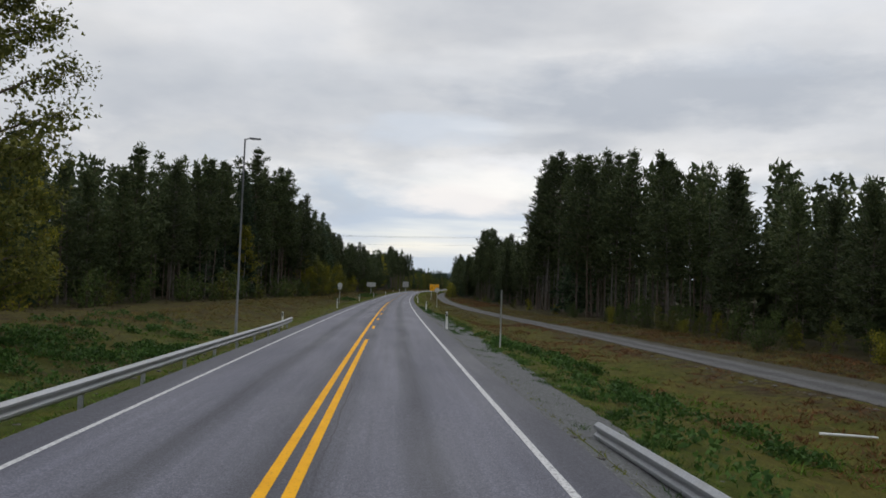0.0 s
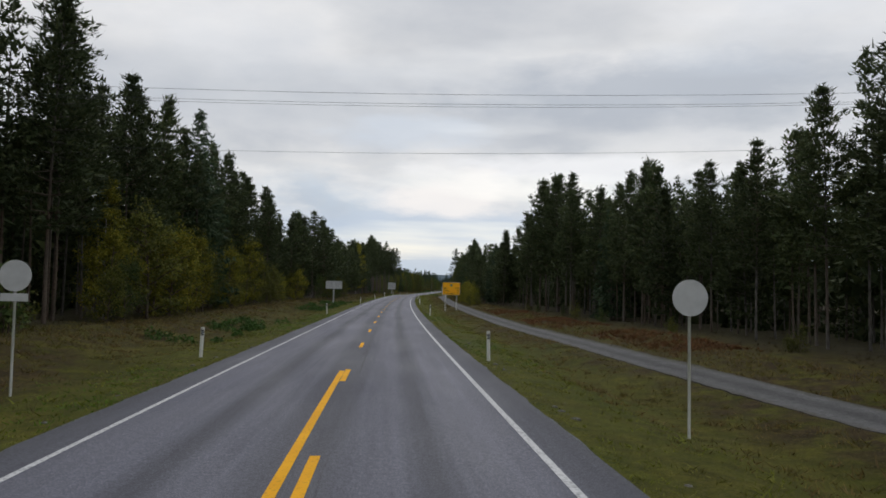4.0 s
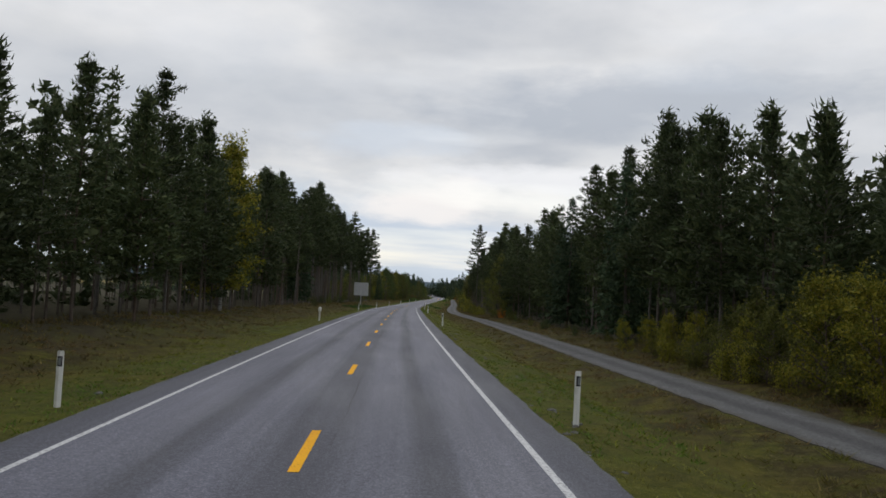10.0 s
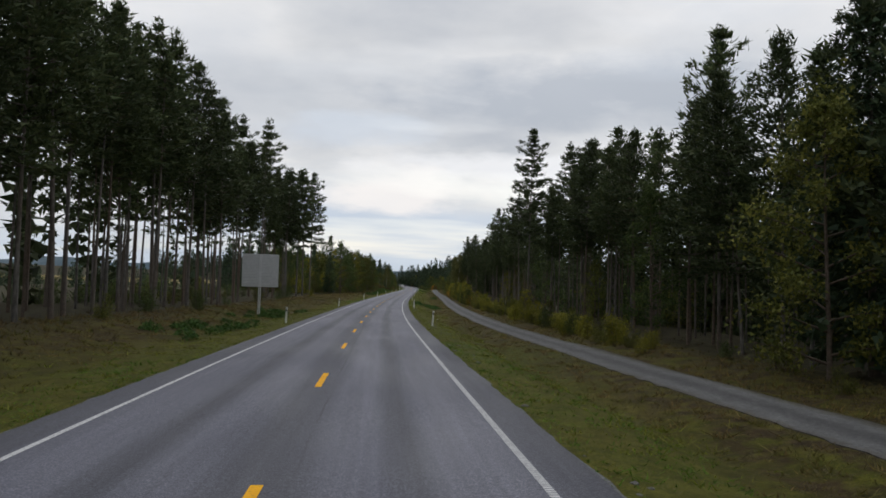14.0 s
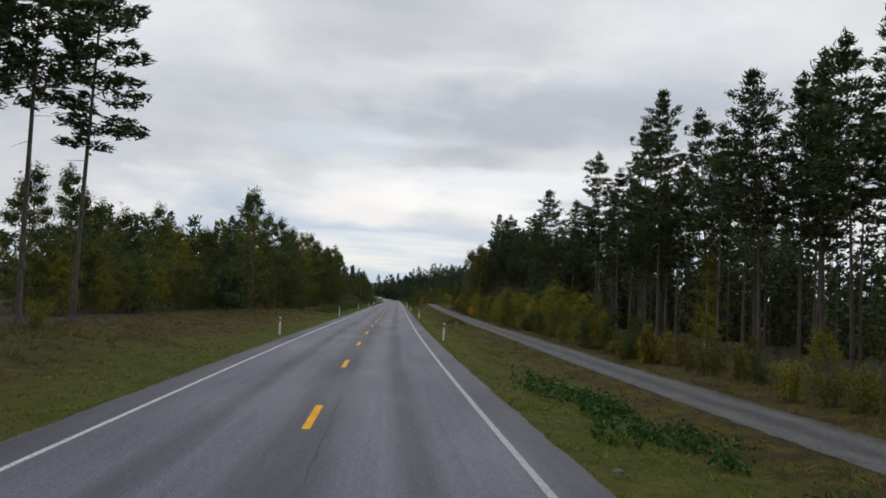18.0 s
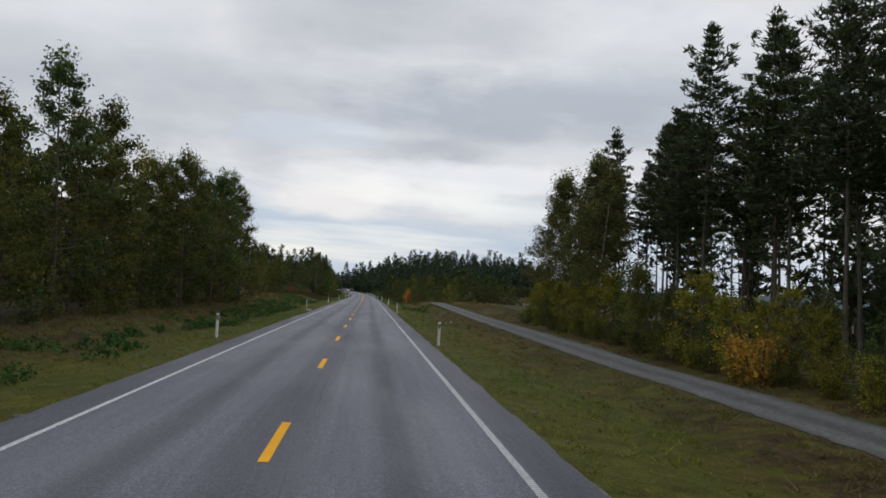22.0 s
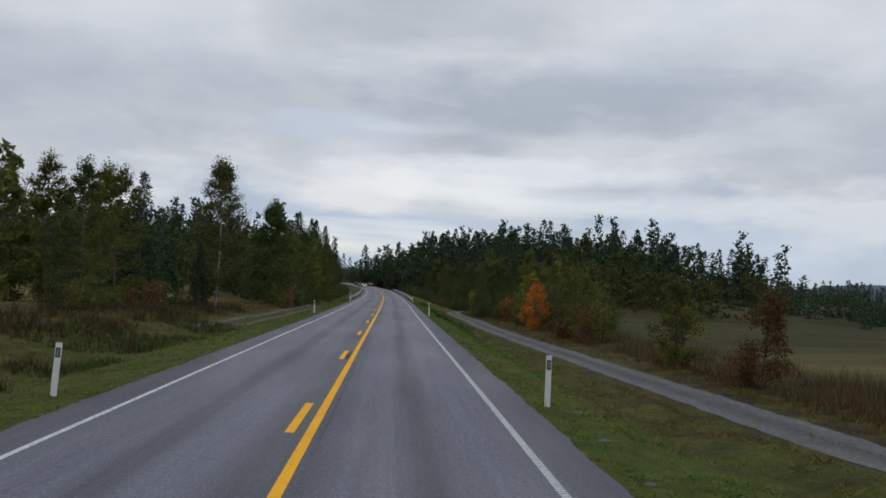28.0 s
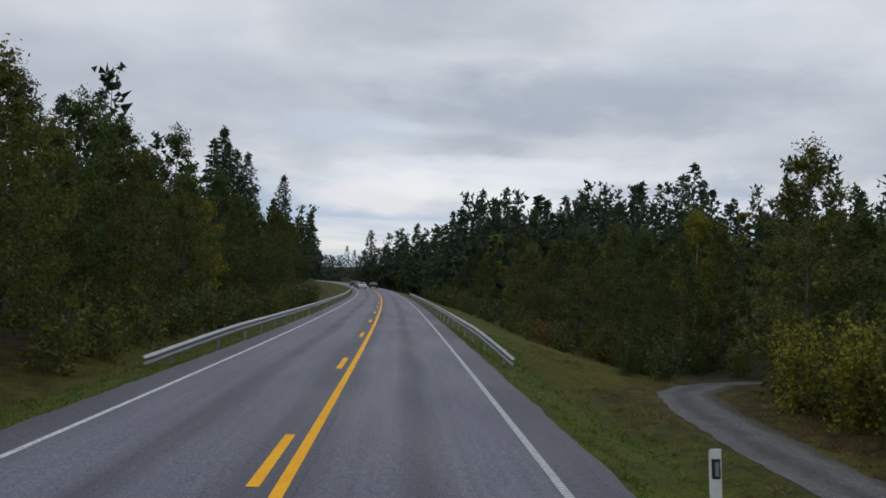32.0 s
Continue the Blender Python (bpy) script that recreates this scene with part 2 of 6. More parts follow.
# ---- materials ----
class Mat:
    """A small builder for node materials."""

    def __init__(self, name, rough=0.8, metal=0.0, spec=0.3):
        self.m = bpy.data.materials.new(name)
        self.m.use_nodes = True
        self.n, self.l = self.m.node_tree.nodes, self.m.node_tree.links
        self.b = self.n["Principled BSDF"]
        self.b.inputs["Roughness"].default_value = rough
        self.b.inputs["Metallic"].default_value = metal
        self.b.inputs["Specular IOR Level"].default_value = spec
        self.co = None

    def coords(self):
        if self.co is None:
            g = self.n.new("ShaderNodeNewGeometry")
            self.co = g.outputs["Position"]
        return self.co

    def uv(self):
        u = self.n.new("ShaderNodeUVMap")
        return u.outputs[0]

    def noise(self, scale, detail=4, vec=None, stretch=None, rough=0.55):
        v = vec or self.coords()
        if stretch:
            m = self.n.new("ShaderNodeMapping")
            m.inputs["Scale"].default_value = stretch
            self.l.new(v, m.inputs[0])
            v = m.outputs[0]
        t = self.n.new("ShaderNodeTexNoise")
        t.inputs["Scale"].default_value, t.inputs["Detail"].default_value, t.inputs["Roughness"].default_value = scale, detail, rough
        self.l.new(v, t.inputs["Vector"])
        return t.outputs["Fac"]

    def ramp(self, fac, *stops):
        r = self.n.new("ShaderNodeValToRGB")
        el = r.color_ramp.elements
        while len(el) < len(stops):
            el.new(0.5)
        for e, (p, c) in zip(el, stops):
            e.position = p
            e.color = (*c, 1) if isinstance(c, tuple) else (c, c, c, 1)
        self.l.new(fac, r.inputs[0])
        return r.outputs[0]

    def mix(self, fac, a, b, blend="MIX"):
        x = self.n.new("ShaderNodeMix")
        x.data_type, x.blend_type = "RGBA", blend
        for sock, v in ((x.inputs[0], fac), (x.inputs[6], a), (x.inputs[7], b)):
            if isinstance(v, (int, float)):
                sock.default_value = v
            elif isinstance(v, tuple):
                sock.default_value = (*v, 1)
            else:
                self.l.new(v, sock)
        return x.outputs[2]

    def math(self, op, a, b):
        x = self.n.new("ShaderNodeMath")
        x.operation = op
        for i, v in enumerate((a, b)):
            if isinstance(v, (int, float)):
                x.inputs[i].default_value = v
            else:
                self.l.new(v, x.inputs[i])
        return x.outputs[0]

    def color(self, v):
        if isinstance(v, tuple):
            self.b.inputs["Base Color"].default_value = (*v, 1)
        else:
            self.l.new(v, self.b.inputs["Base Color"])
        return self

    def rough(self, v):
        self.l.new(v, self.b.inputs["Roughness"])
        return self

    def bump(self, h, strength=0.5, dist=0.02):
        x = self.n.new("ShaderNodeBump")
        x.inputs["Strength"].default_value, x.inputs["Distance"].default_value = strength, dist
        self.l.new(h, x.inputs["Height"])
        self.l.new(x.outputs[0], self.b.inputs["Normal"])
        return self

    def island(self):
        return self.n.new("ShaderNodeNewGeometry").outputs["Random Per Island"]

    def whole(self):
        return self.n.new("ShaderNodeObjectInfo").outputs["Random"]

    def translucent(self, colour, amount):
        """Lets a share of the light through, as leaves and blades do."""
        t = self.n.new("ShaderNodeBsdfTranslucent")
        self.l.new(colour, t.inputs[0])
        mx = self.n.new("ShaderNodeMixShader")
        mx.inputs[0].default_value = amount
        self.l.new(self.b.outputs[0], mx.inputs[1])
        self.l.new(t.outputs[0], mx.inputs[2])
        self.l.new(mx.outputs[0], self.n["Material Output"].inputs[0])
        return self.m


def leaf_material(name, c1, c2, c3, through_light=0.25, whole_amount=0.5):
    k = Mat(name, 0.65, spec=0.12)
    var = k.ramp(k.island(), (0.0, c1), (0.55, c2), (1.0, c3))
    tone = k.ramp(k.whole(), (0.0, (1 - whole_amount * 0.5,) * 3), (1.0, (1 + whole_amount * 0.4, 1 + whole_amount * 0.4, 1 + whole_amount * 0.2)))
    patch = k.ramp(k.noise(0.5, 2), (0.3, 0.75), (0.7, 1.2))
    c = k.mix(1.0, k.mix(1.0, var, tone, "MULTIPLY"), patch, "MULTIPLY")
    k.color(c)
    return k.translucent(c, through_light)


M = {}
M["pine"] = leaf_material("pine_needles", (0.038, 0.054, 0.025), (0.060, 0.080, 0.036), (0.098, 0.114, 0.050), 0.22)
M["spruce"] = leaf_material("spruce_needles", (0.030, 0.050, 0.031), (0.048, 0.074, 0.041), (0.075, 0.105, 0.055), 0.2)
M["green"] = leaf_material("green_leaves", (0.034, 0.056, 0.019), (0.068, 0.098, 0.031), (0.118, 0.145, 0.046), 0.32)
M["olive"] = leaf_material("olive_leaves", (0.055, 0.067, 0.018), (0.106, 0.116, 0.028), (0.185, 0.176, 0.045), 0.32)
M["yellow"] = leaf_material("yellowing_leaves", (0.100, 0.112, 0.017), (0.205, 0.200, 0.028), (0.36, 0.305, 0.042), 0.36)
M["orange"] = leaf_material("orange_leaves", (0.22, 0.12, 0.02), (0.38, 0.21, 0.03), (0.52, 0.32, 0.05), 0.3)
M["pale"] = leaf_material("birch_leaves", (0.06, 0.07, 0.024), (0.11, 0.115, 0.038), (0.18, 0.17, 0.055))
M["flame"] = leaf_material("flame_leaves", (0.30, 0.085, 0.015), (0.50, 0.16, 0.022), (0.62, 0.25, 0.04), 0.3)
M["rust"] = leaf_material("rust_leaves", (0.10, 0.055, 0.025), (0.16, 0.085, 0.03), (0.22, 0.13, 0.045))

k = Mat("pine_bark", 0.9)
k.color(k.mix(k.ramp(k.noise(0.12, 2), (0.4, 0.0), (0.62, 1.0)), k.ramp(k.noise(9, 5, stretch=(1, 1, 0.25)), (0.35, (0.055, 0.051, 0.046)), (0.65, (0.150, 0.138, 0.124))),
              k.ramp(k.noise(7, 4), (0.3, (0.065, 0.048, 0.037)), (0.7, (0.140, 0.103, 0.075))))).bump(k.noise(14, 4, stretch=(1, 1, 0.3)), 0.8, 0.03)
M["bark"] = k.m
k = Mat("birch_bark", 0.75)
k.color(k.ramp(k.noise(5, 4, stretch=(0.6, 0.6, 3.5)), (0.40, (0.05, 0.045, 0.04)), (0.52, (0.34, 0.325, 0.30)), (0.8, (0.48, 0.46, 0.43)))).bump(k.noise(12, 3), 0.3, 0.01)
M["birch"] = k.m
k = Mat("bush_stems", 0.85)
k.color(k.ramp(k.noise(8, 3), (0.3, (0.06, 0.045, 0.035)), (0.7, (0.13, 0.10, 0.075))))
M["stem"] = k.m

# asphalt: worn pale wheel paths between darker bands, fine stone, a few patches
k = Mat("worn_asphalt", 0.75, spec=0.35)
u = k.uv()
sx = k.n.new("ShaderNodeSeparateXYZ")
k.l.new(u, sx.inputs[0])
lat_abs = k.math("ABSOLUTE", sx.outputs[0], 0)
wob = k.math("MULTIPLY", k.math("SUBTRACT", k.noise(0.05, 3, u), 0.5), 0.5)
lane = k.math("ADD", lat_abs, wob)
band = k.ramp(k.math("DIVIDE", lane, 5.0), (0.0, 0.62), (0.07, 0.64), (0.15, 1.0), (0.27, 1.06), (0.33, 0.66), (0.375, 0.60), (0.44, 1.02), (0.58, 1.08), (0.66, 0.96), (0.71, 0.66), (0.84, 0.54))
fine = k.ramp(k.noise(38, 4, rough=0.7), (0.28, (0.049, 0.050, 0.067)), (0.5, (0.102, 0.103, 0.132)), (0.72, (0.228, 0.228, 0.270)))
cloud = k.mix(1.0, k.ramp(k.noise(0.35, 4, u, (1, 0.12, 1)), (0.3, 0.86), (0.7, 1.1)), k.ramp(k.noise(11, 4, u), (0.3, 0.82), (0.7, 1.16)), "MULTIPLY")
streak = k.ramp(k.noise(5.0, 5, u, (1, 0.02, 1), 0.7), (0.35, 0.88), (0.65, 1.1))
seam = k.ramp(k.math("ABSOLUTE", k.math("SUBTRACT", k.math("ADD", sx.outputs[0], k.math("MULTIPLY", k.math("SUBTRACT", k.noise(0.35, 5, u, (1, 1, 1), 0.75), 0.5), 0.25)), 0.36), 0), (0.0, 0.62), (0.012, 0.62), (0.02, 1.0))
seam = k.mix(k.ramp(k.noise(0.09, 3, u), (0.45, 0.0), (0.55, 1.0)), (1.0, 1.0, 1.0), seam)
k.color(k.mix(1.0, k.mix(1.0, k.mix(1.0, k.mix(1.0, fine, band, "MULTIPLY"), cloud, "MULTIPLY"), streak, "MULTIPLY"), seam, "MULTIPLY")).bump(k.noise(70, 2), 0.5, 0.006)
k.rough(k.ramp(k.noise(0.6, 3, u, (1, 0.2, 1)), (0.3, 0.62), (0.7, 0.82)))
M["asphalt"] = k.m

k = Mat("dark_tar", 0.6)
k.color(k.ramp(k.noise(14, 5, rough=0.7), (0.3, (0.030, 0.027, 0.026)), (0.7, (0.075, 0.068, 0.066))))
M["tar"] = k.m
k = Mat("white_road_paint", 0.7)
k.color(k.mix(k.ramp(k.noise(18, 5), (0.36, 1.0), (0.50, 0.0)), (0.55, 0.55, 0.555), (0.22, 0.22, 0.23)))
M["white_line"] = k.m
# ribbed white line: raised bars across it
k = Mat("ribbed_white_paint", 0.7)
sx = k.n.new("ShaderNodeSeparateXYZ")
k.l.new(k.uv(), sx.inputs[0])
bars = k.ramp(k.math("SINE", k.math("MULTIPLY", sx.outputs[1], 62.8), 0.0), (0.30, 0.0), (0.55, 1.0))
k.color(k.mix(k.mix(k.ramp(k.noise(15, 5), (0.35, 0.2), (0.55, 1.0)), (0.0, 0.0, 0.0), bars), (0.26, 0.26, 0.27), (0.62, 0.62, 0.62)))
M["ribbed_line"] = k.m
k = Mat("yellow_road_paint", 0.75, spec=0.15)
k.color(k.mix(k.ramp(k.noise(22, 5), (0.28, 1.0), (0.42, 0.0)), k.ramp(k.noise(1.3, 4), (0.3, (0.72, 0.34, 0.003)), (0.7, (0.84, 0.42, 0.005))), (0.36, 0.20, 0.04)))
M["yellow_line"] = k.m

k = Mat("dirty_shoulder", 0.95)
k.color(k.ramp(k.noise(16, 5), (0.3, (0.055, 0.055, 0.055)), (0.55, (0.118, 0.121, 0.124)), (0.75, (0.22, 0.225, 0.23)))).bump(k.noise(24, 3), 0.9, 0.03)
M["shoulder"] = k.m
# gravel track: two packed wheel ways, a dark rough middle, dirty edges
k = Mat("gravel_track", 0.9)
u = k.uv()
sx = k.n.new("ShaderNodeSeparateXYZ")
k.l.new(u, sx.inputs[0])
off = k.math("ADD", k.math("ABSOLUTE", sx.outputs[0], 0), k.math("MULTIPLY", k.math("SUBTRACT", k.noise(0.45, 4, u), 0.5), 0.9))
way = k.ramp(k.math("DIVIDE", off, 2.0), (0.0, 0.66), (0.12, 0.74), (0.28, 1.05), (0.48, 1.12), (0.62, 0.9), (0.75, 0.72), (0.9, 0.6))
stone = k.ramp(k.mix(0.5, k.noise(38, 5, rough=0.75), k.noise(9, 4, rough=0.7)), (0.34, (0.036, 0.036, 0.037)), (0.5, (0.090, 0.089, 0.091)), (0.66, (0.20, 0.197, 0.195)))
soil = k.ramp(k.noise(7, 5, rough=0.7), (0.35, (0.035, 0.032, 0.018)), (0.65, (0.12, 0.105, 0.07)))
blot = k.ramp(k.noise(1.4, 5, u, (1, 0.45, 1), 0.7), (0.32, 0.72), (0.68, 1.16))
k.color(k.mix(1.0, k.mix(1.0, k.mix(k.ramp(k.math("ADD", k.math("DIVIDE", off, 2.0), k.math("MULTIPLY", k.math("SUBTRACT", k.noise(2.2, 5, u, None, 0.7), 0.5), 0.7)), (0.50, 0.0), (0.78, 0.85)), stone, soil), way, "MULTIPLY"), blot, "MULTIPLY")).bump(k.mix(0.5, k.noise(26, 3), k.noise(6, 4)), 0.9, 0.04)
M["track"] = k.m
k = Mat("muddy_wheel_rut", 0.95)
k.color(k.mix(k.ramp(k.noise(0.7, 5, rough=0.7), (0.4, 0.0), (0.6, 1.0)), k.ramp(k.noise(20, 5, rough=0.7), (0.35, (0.05, 0.046, 0.037)), (0.65, (0.17, 0.155, 0.125))), k.ramp(k.noise(8, 5, rough=0.7), (0.35, (0.03, 0.03, 0.012)), (0.65, (0.09, 0.08, 0.04))))).bump(k.noise(14, 4), 0.9, 0.04)
M["rut"] = k.m
k = Mat("grey_gravel", 0.9)
k.color(k.mix(k.ramp(k.noise(0.5, 4), (0.35, 0.0), (0.7, 0.6)), k.ramp(k.noise(34, 5, rough=0.7), (0.32, (0.04, 0.039, 0.038)), (0.5, (0.10, 0.098, 0.096)), (0.68, (0.225, 0.221, 0.216))), k.ramp(k.noise(9, 5, rough=0.7), (0.35, (0.04, 0.038, 0.026)), (0.65, (0.14, 0.125, 0.09))))).bump(k.noise(26, 3), 0.9, 0.03)
M["gravel"] = k.m

# meadow, forest floor, stubble field; zone: red forest, green field, blue heather and dry grass
k = Mat("ground_cover", 0.95, spec=0.1)
z = k.n.new("ShaderNodeSeparateColor")
zone_attr = k.n.new("ShaderNodeAttribute")
zone_attr.attribute_name = "zone"
k.l.new(zone_attr.outputs["Color"], z.inputs[0])
grain = k.mix(0.45, k.mix(0.6, k.noise(6, 5, rough=0.7), k.noise(22, 5, rough=0.75)), k.noise(55, 3, rough=0.7))
patchy = k.noise(0.28, 5, rough=0.65)
litter_tone = k.ramp(k.noise(0.9, 4, rough=0.7), (0.35, 0.66), (0.65, 0.90))
grass = k.mix(k.ramp(patchy, (0.40, 0.0), (0.60, 1.0)), k.ramp(grain, (0.38, (0.024, 0.029, 0.003)), (0.5, (0.078, 0.083, 0.008)), (0.62, (0.175, 0.166, 0.020))), k.ramp(grain, (0.38, (0.032, 0.029, 0.005)), (0.5, (0.104, 0.091, 0.013)), (0.62, (0.22, 0.186, 0.040))))
heath = k.ramp(k.mix(0.5, k.noise(3.5, 5, rough=0.7), grain), (0.36, (0.016, 0.011, 0.006)), (0.5, (0.055, 0.037, 0.015)), (0.62, (0.115, 0.082, 0.034)))
floor_c = k.ramp(k.noise(2.0, 5, rough=0.6), (0.3, (0.020, 0.017, 0.010)), (0.5, (0.040, 0.034, 0.018)), (0.7, (0.062, 0.060, 0.026)))
field_c = k.mix(k.ramp(k.noise(0.12, 4), (0.36, 0.0), (0.52, 1.0)), k.ramp(grain, (0.36, (0.024, 0.019, 0.007)), (0.64, (0.070, 0.055, 0.018))), k.ramp(grain, (0.36, (0.018, 0.020, 0.006)), (0.64, (0.050, 0.050, 0.016))))
straw = k.ramp(grain, (0.36, (0.13, 0.10, 0.042)), (0.64, (0.26, 0.21, 0.10)))
field_c = k.mix(k.math("MULTIPLY", zone_attr.outputs["Alpha"], k.ramp(k.noise(0.07, 3), (0.35, 0.3), (0.55, 1.0))), field_c, straw)
field_c = k.mix(1.0, field_c, k.ramp(k.noise(1.0, 5, stretch=(0.02, 0.22, 1.0), rough=0.6), (0.38, (0.62, 0.60, 0.55)), (0.6, (1.35, 1.32, 1.1))), "MULTIPLY")
broken = k.ramp(k.noise(0.8, 5, rough=0.7), (0.40, 0.0), (0.56, 1.0))
c = k.mix(k.math("MULTIPLY", z.outputs[2], broken), grass, heath)
lush_attr = k.n.new("ShaderNodeAttribute")
lush_attr.attribute_name = "lush"
lush_c = k.ramp(grain, (0.36, (0.022, 0.036, 0.005)), (0.5, (0.072, 0.098, 0.013)), (0.64, (0.155, 0.18, 0.03)))
c = k.mix(k.math("MULTIPLY", lush_attr.outputs["Fac"], k.ramp(k.noise(0.6, 5, rough=0.65), (0.36, 0.25), (0.56, 1.0))), c, lush_c)
shade = k.ramp(k.noise(1.7, 4, rough=0.7), (0.36, 0.62), (0.6, 1.02))
c = k.mix(1.0, k.mix(1.0, c, shade, "MULTIPLY"), litter_tone, "MULTIPLY")
# pale dry stems and fallen leaves
c = k.mix(k.ramp(k.noise(26, 3, rough=0.6), (0.62, 0.0), (0.67, 0.6)), c, (0.17, 0.15, 0.10))
c = k.mix(z.outputs[1], c, field_c)
c = k.mix(z.outputs[0], c, floor_c)
k.color(c).bump(grain, 0.7, 0.035)
M["ground"] = k.m


def plain(name, col, rough=0.6, metal=0.0, var=0.12, scale=6.0, spec=0.4):
    k = Mat(name, rough, metal, spec)
    lo, hi = tuple(v * (1 - var) for v in col), tuple(min(v * (1 + var), 1) for v in col)
    k.color(k.ramp(k.noise(scale, 4), (0.3, lo), (0.7, hi)))
    return k.m


k = Mat("galvanised_steel", 0.5, 0.55)
k.color(k.mix(k.ramp(k.noise(1.6, 5), (0.45, 0.0), (0.75, 0.5)), k.ramp(k.noise(30, 3), (0.3, (0.26, 0.275, 0.295)), (0.7, (0.37, 0.38, 0.40))), (0.26, 0.25, 0.23)))
M["steel"] = k.m
M["pale_post"] = plain("pale_painted_steel", (0.66, 0.67, 0.66), 0.6, 0.0, var=0.1, scale=5)
k = Mat("grey_lamp_steel", 0.6, 0.2)
k.color(k.ramp(k.noise(5, 4), (0.3, (0.16, 0.165, 0.18)), (0.7, (0.24, 0.245, 0.26))))
M["lamp_steel"] = k.m
M["sign_yellow"] = plain("yellow_sign_film", (1.0, 0.47, 0.006), 0.7, var=0.01, scale=1.5)
M["sign_black"] = plain("black_sign_film", (0.015, 0.013, 0.012), 0.5)
M["sign_green"] = plain("green_sign_film", (0.01, 0.20, 0.13), 0.5)
M["sign_white"] = plain("white_sign_film", (0.75, 0.76, 0.76), 0.5, var=0.05)
M["sign_back"] = plain("weathered_aluminium", (0.52, 0.53, 0.53), 0.6, 0.15, var=0.1, scale=3)
k = Mat("dirty_white_plastic", 0.5)
k.color(k.mix(k.ramp(k.noise(4, 4, stretch=(1, 1, 0.5)), (0.5, 0.0), (0.75, 0.6)), (0.72, 0.72, 0.69), (0.36, 0.34, 0.28)))
M["post_white"] = k.m
M["black"] = plain("black_plastic", (0.018, 0.018, 0.02), 0.45)
M["reflector"] = plain("grey_reflector", (0.30, 0.32, 0.33), 0.15, 0.3)
M["wire"] = plain("dark_cable", (0.05, 0.05, 0.055), 0.5, 0.4)
M["old_wood"] = plain("weathered_wood", (0.16, 0.13, 0.10), 0.9, var=0.35)
M["old_pale"] = plain("bleached_wood", (0.42, 0.37, 0.27), 0.9, var=0.3)
M["dark_paint"] = plain("dark_car_paint", (0.02, 0.022, 0.028), 0.25, 0.3, var=0.05)
M["white_paint"] = plain("white_car_paint", (0.7, 0.7, 0.7), 0.3, var=0.03)
M["grey_paint"] = plain("grey_car_paint", (0.10, 0.10, 0.11), 0.3, 0.4, var=0.05)
M["glass"] = plain("tinted_car_glass", (0.02, 0.024, 0.028), 0.08, var=0.05, spec=0.6)
M["tyre"] = plain("tyre_rubber", (0.02, 0.02, 0.02), 0.9)
M["lamp_red"] = plain("red_lamp_cover", (0.35, 0.01, 0.01), 0.3)
M["litter"] = plain("pale_litter", (0.6, 0.6, 0.58), 0.7)
# far wooded hills: the haze of distance is painted in as blue-grey base colour
k = Mat("hazy_far_hill", 1.0, spec=0.0)
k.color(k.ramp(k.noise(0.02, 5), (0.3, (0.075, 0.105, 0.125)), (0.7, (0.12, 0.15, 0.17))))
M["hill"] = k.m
def turf_material(name, fresh, dead, share):
    """Blades that change from fresh to dead in patches; share: where the change lies."""
    k = Mat(name, 0.7, spec=0.12)
    live = k.ramp(k.island(), (0.0, tuple(v * 0.68 for v in fresh)), (0.6, fresh), (1.0, tuple(v * 1.6 for v in fresh)))
    gone = k.ramp(k.island(), (0.0, tuple(v * 0.62 for v in dead)), (0.6, dead), (1.0, tuple(v * 1.6 for v in dead)))
    spread = k.mix(0.45, k.noise(0.22, 4, rough=0.65), k.noise(1.3, 4, rough=0.7))
    c = k.mix(1.0, k.mix(k.ramp(spread, (share - 0.06, 0.0), (share + 0.07, 1.0)), live, gone), k.ramp(k.noise(0.6, 3), (0.3, 0.85), (0.7, 1.15)), "MULTIPLY")
    k.color(c)
    return k.translucent(c, 0.42)


M["turf_near"] = turf_material("verge_turf", (0.135, 0.150, 0.022), (0.185, 0.165, 0.050), 0.56)
M["turf_far"] = turf_material("ditch_turf", (0.105, 0.110, 0.022), (0.150, 0.108, 0.045), 0.46)
M["turf_lush"] = turf_material("lush_turf", (0.078, 0.140, 0.018), (0.115, 0.125, 0.028), 0.62)
M["dry_blade"] = leaf_material("dry_grass_blades", (0.06, 0.052, 0.024), (0.11, 0.092, 0.045), (0.19, 0.16, 0.085), 0.2, 0.0)
M["weed"] = leaf_material("weed_leaves", (0.026, 0.060, 0.014), (0.048, 0.100, 0.022), (0.085, 0.155, 0.036), 0.25, 0.0)
M["bracken"] = leaf_material("bracken_leaves", (0.065, 0.030, 0.014), (0.125, 0.056, 0.023), (0.20, 0.098, 0.04), 0.15, 0.0)
M["heath"] = leaf_material("heather_sprigs", (0.028, 0.028, 0.011), (0.055, 0.042, 0.018), (0.10, 0.066, 0.028), 0.15, 0.0)


# ---- mesh helpers ----
def tri_mesh(name, V, F, mats, idx=None, smooth=False):
    """A mesh from arrays of places and triangles (or quads)."""
    me = bpy.data.meshes.new(name)
    V, F = np.asarray(V, np.float32), np.asarray(F, np.int32)
    n = F.shape[1]
    me.vertices.add(len(V))
    me.vertices.foreach_set("co", V.ravel())
    me.loops.add(F.size)
    me.loops.foreach_set("vertex_index", F.ravel())
    me.polygons.add(len(F))
    me.polygons.foreach_set("loop_start", np.arange(0, F.size, n, dtype=np.int32))
    for m in mats:
        me.materials.append(M[m])
    if idx is not None:
        me.polygons.foreach_set("material_index", np.asarray(idx, np.int32))
    me.polygons.foreach_set("use_smooth", np.full(len(F), smooth, bool))
    me.update(calc_edges=True)
    me.validate()
    return me


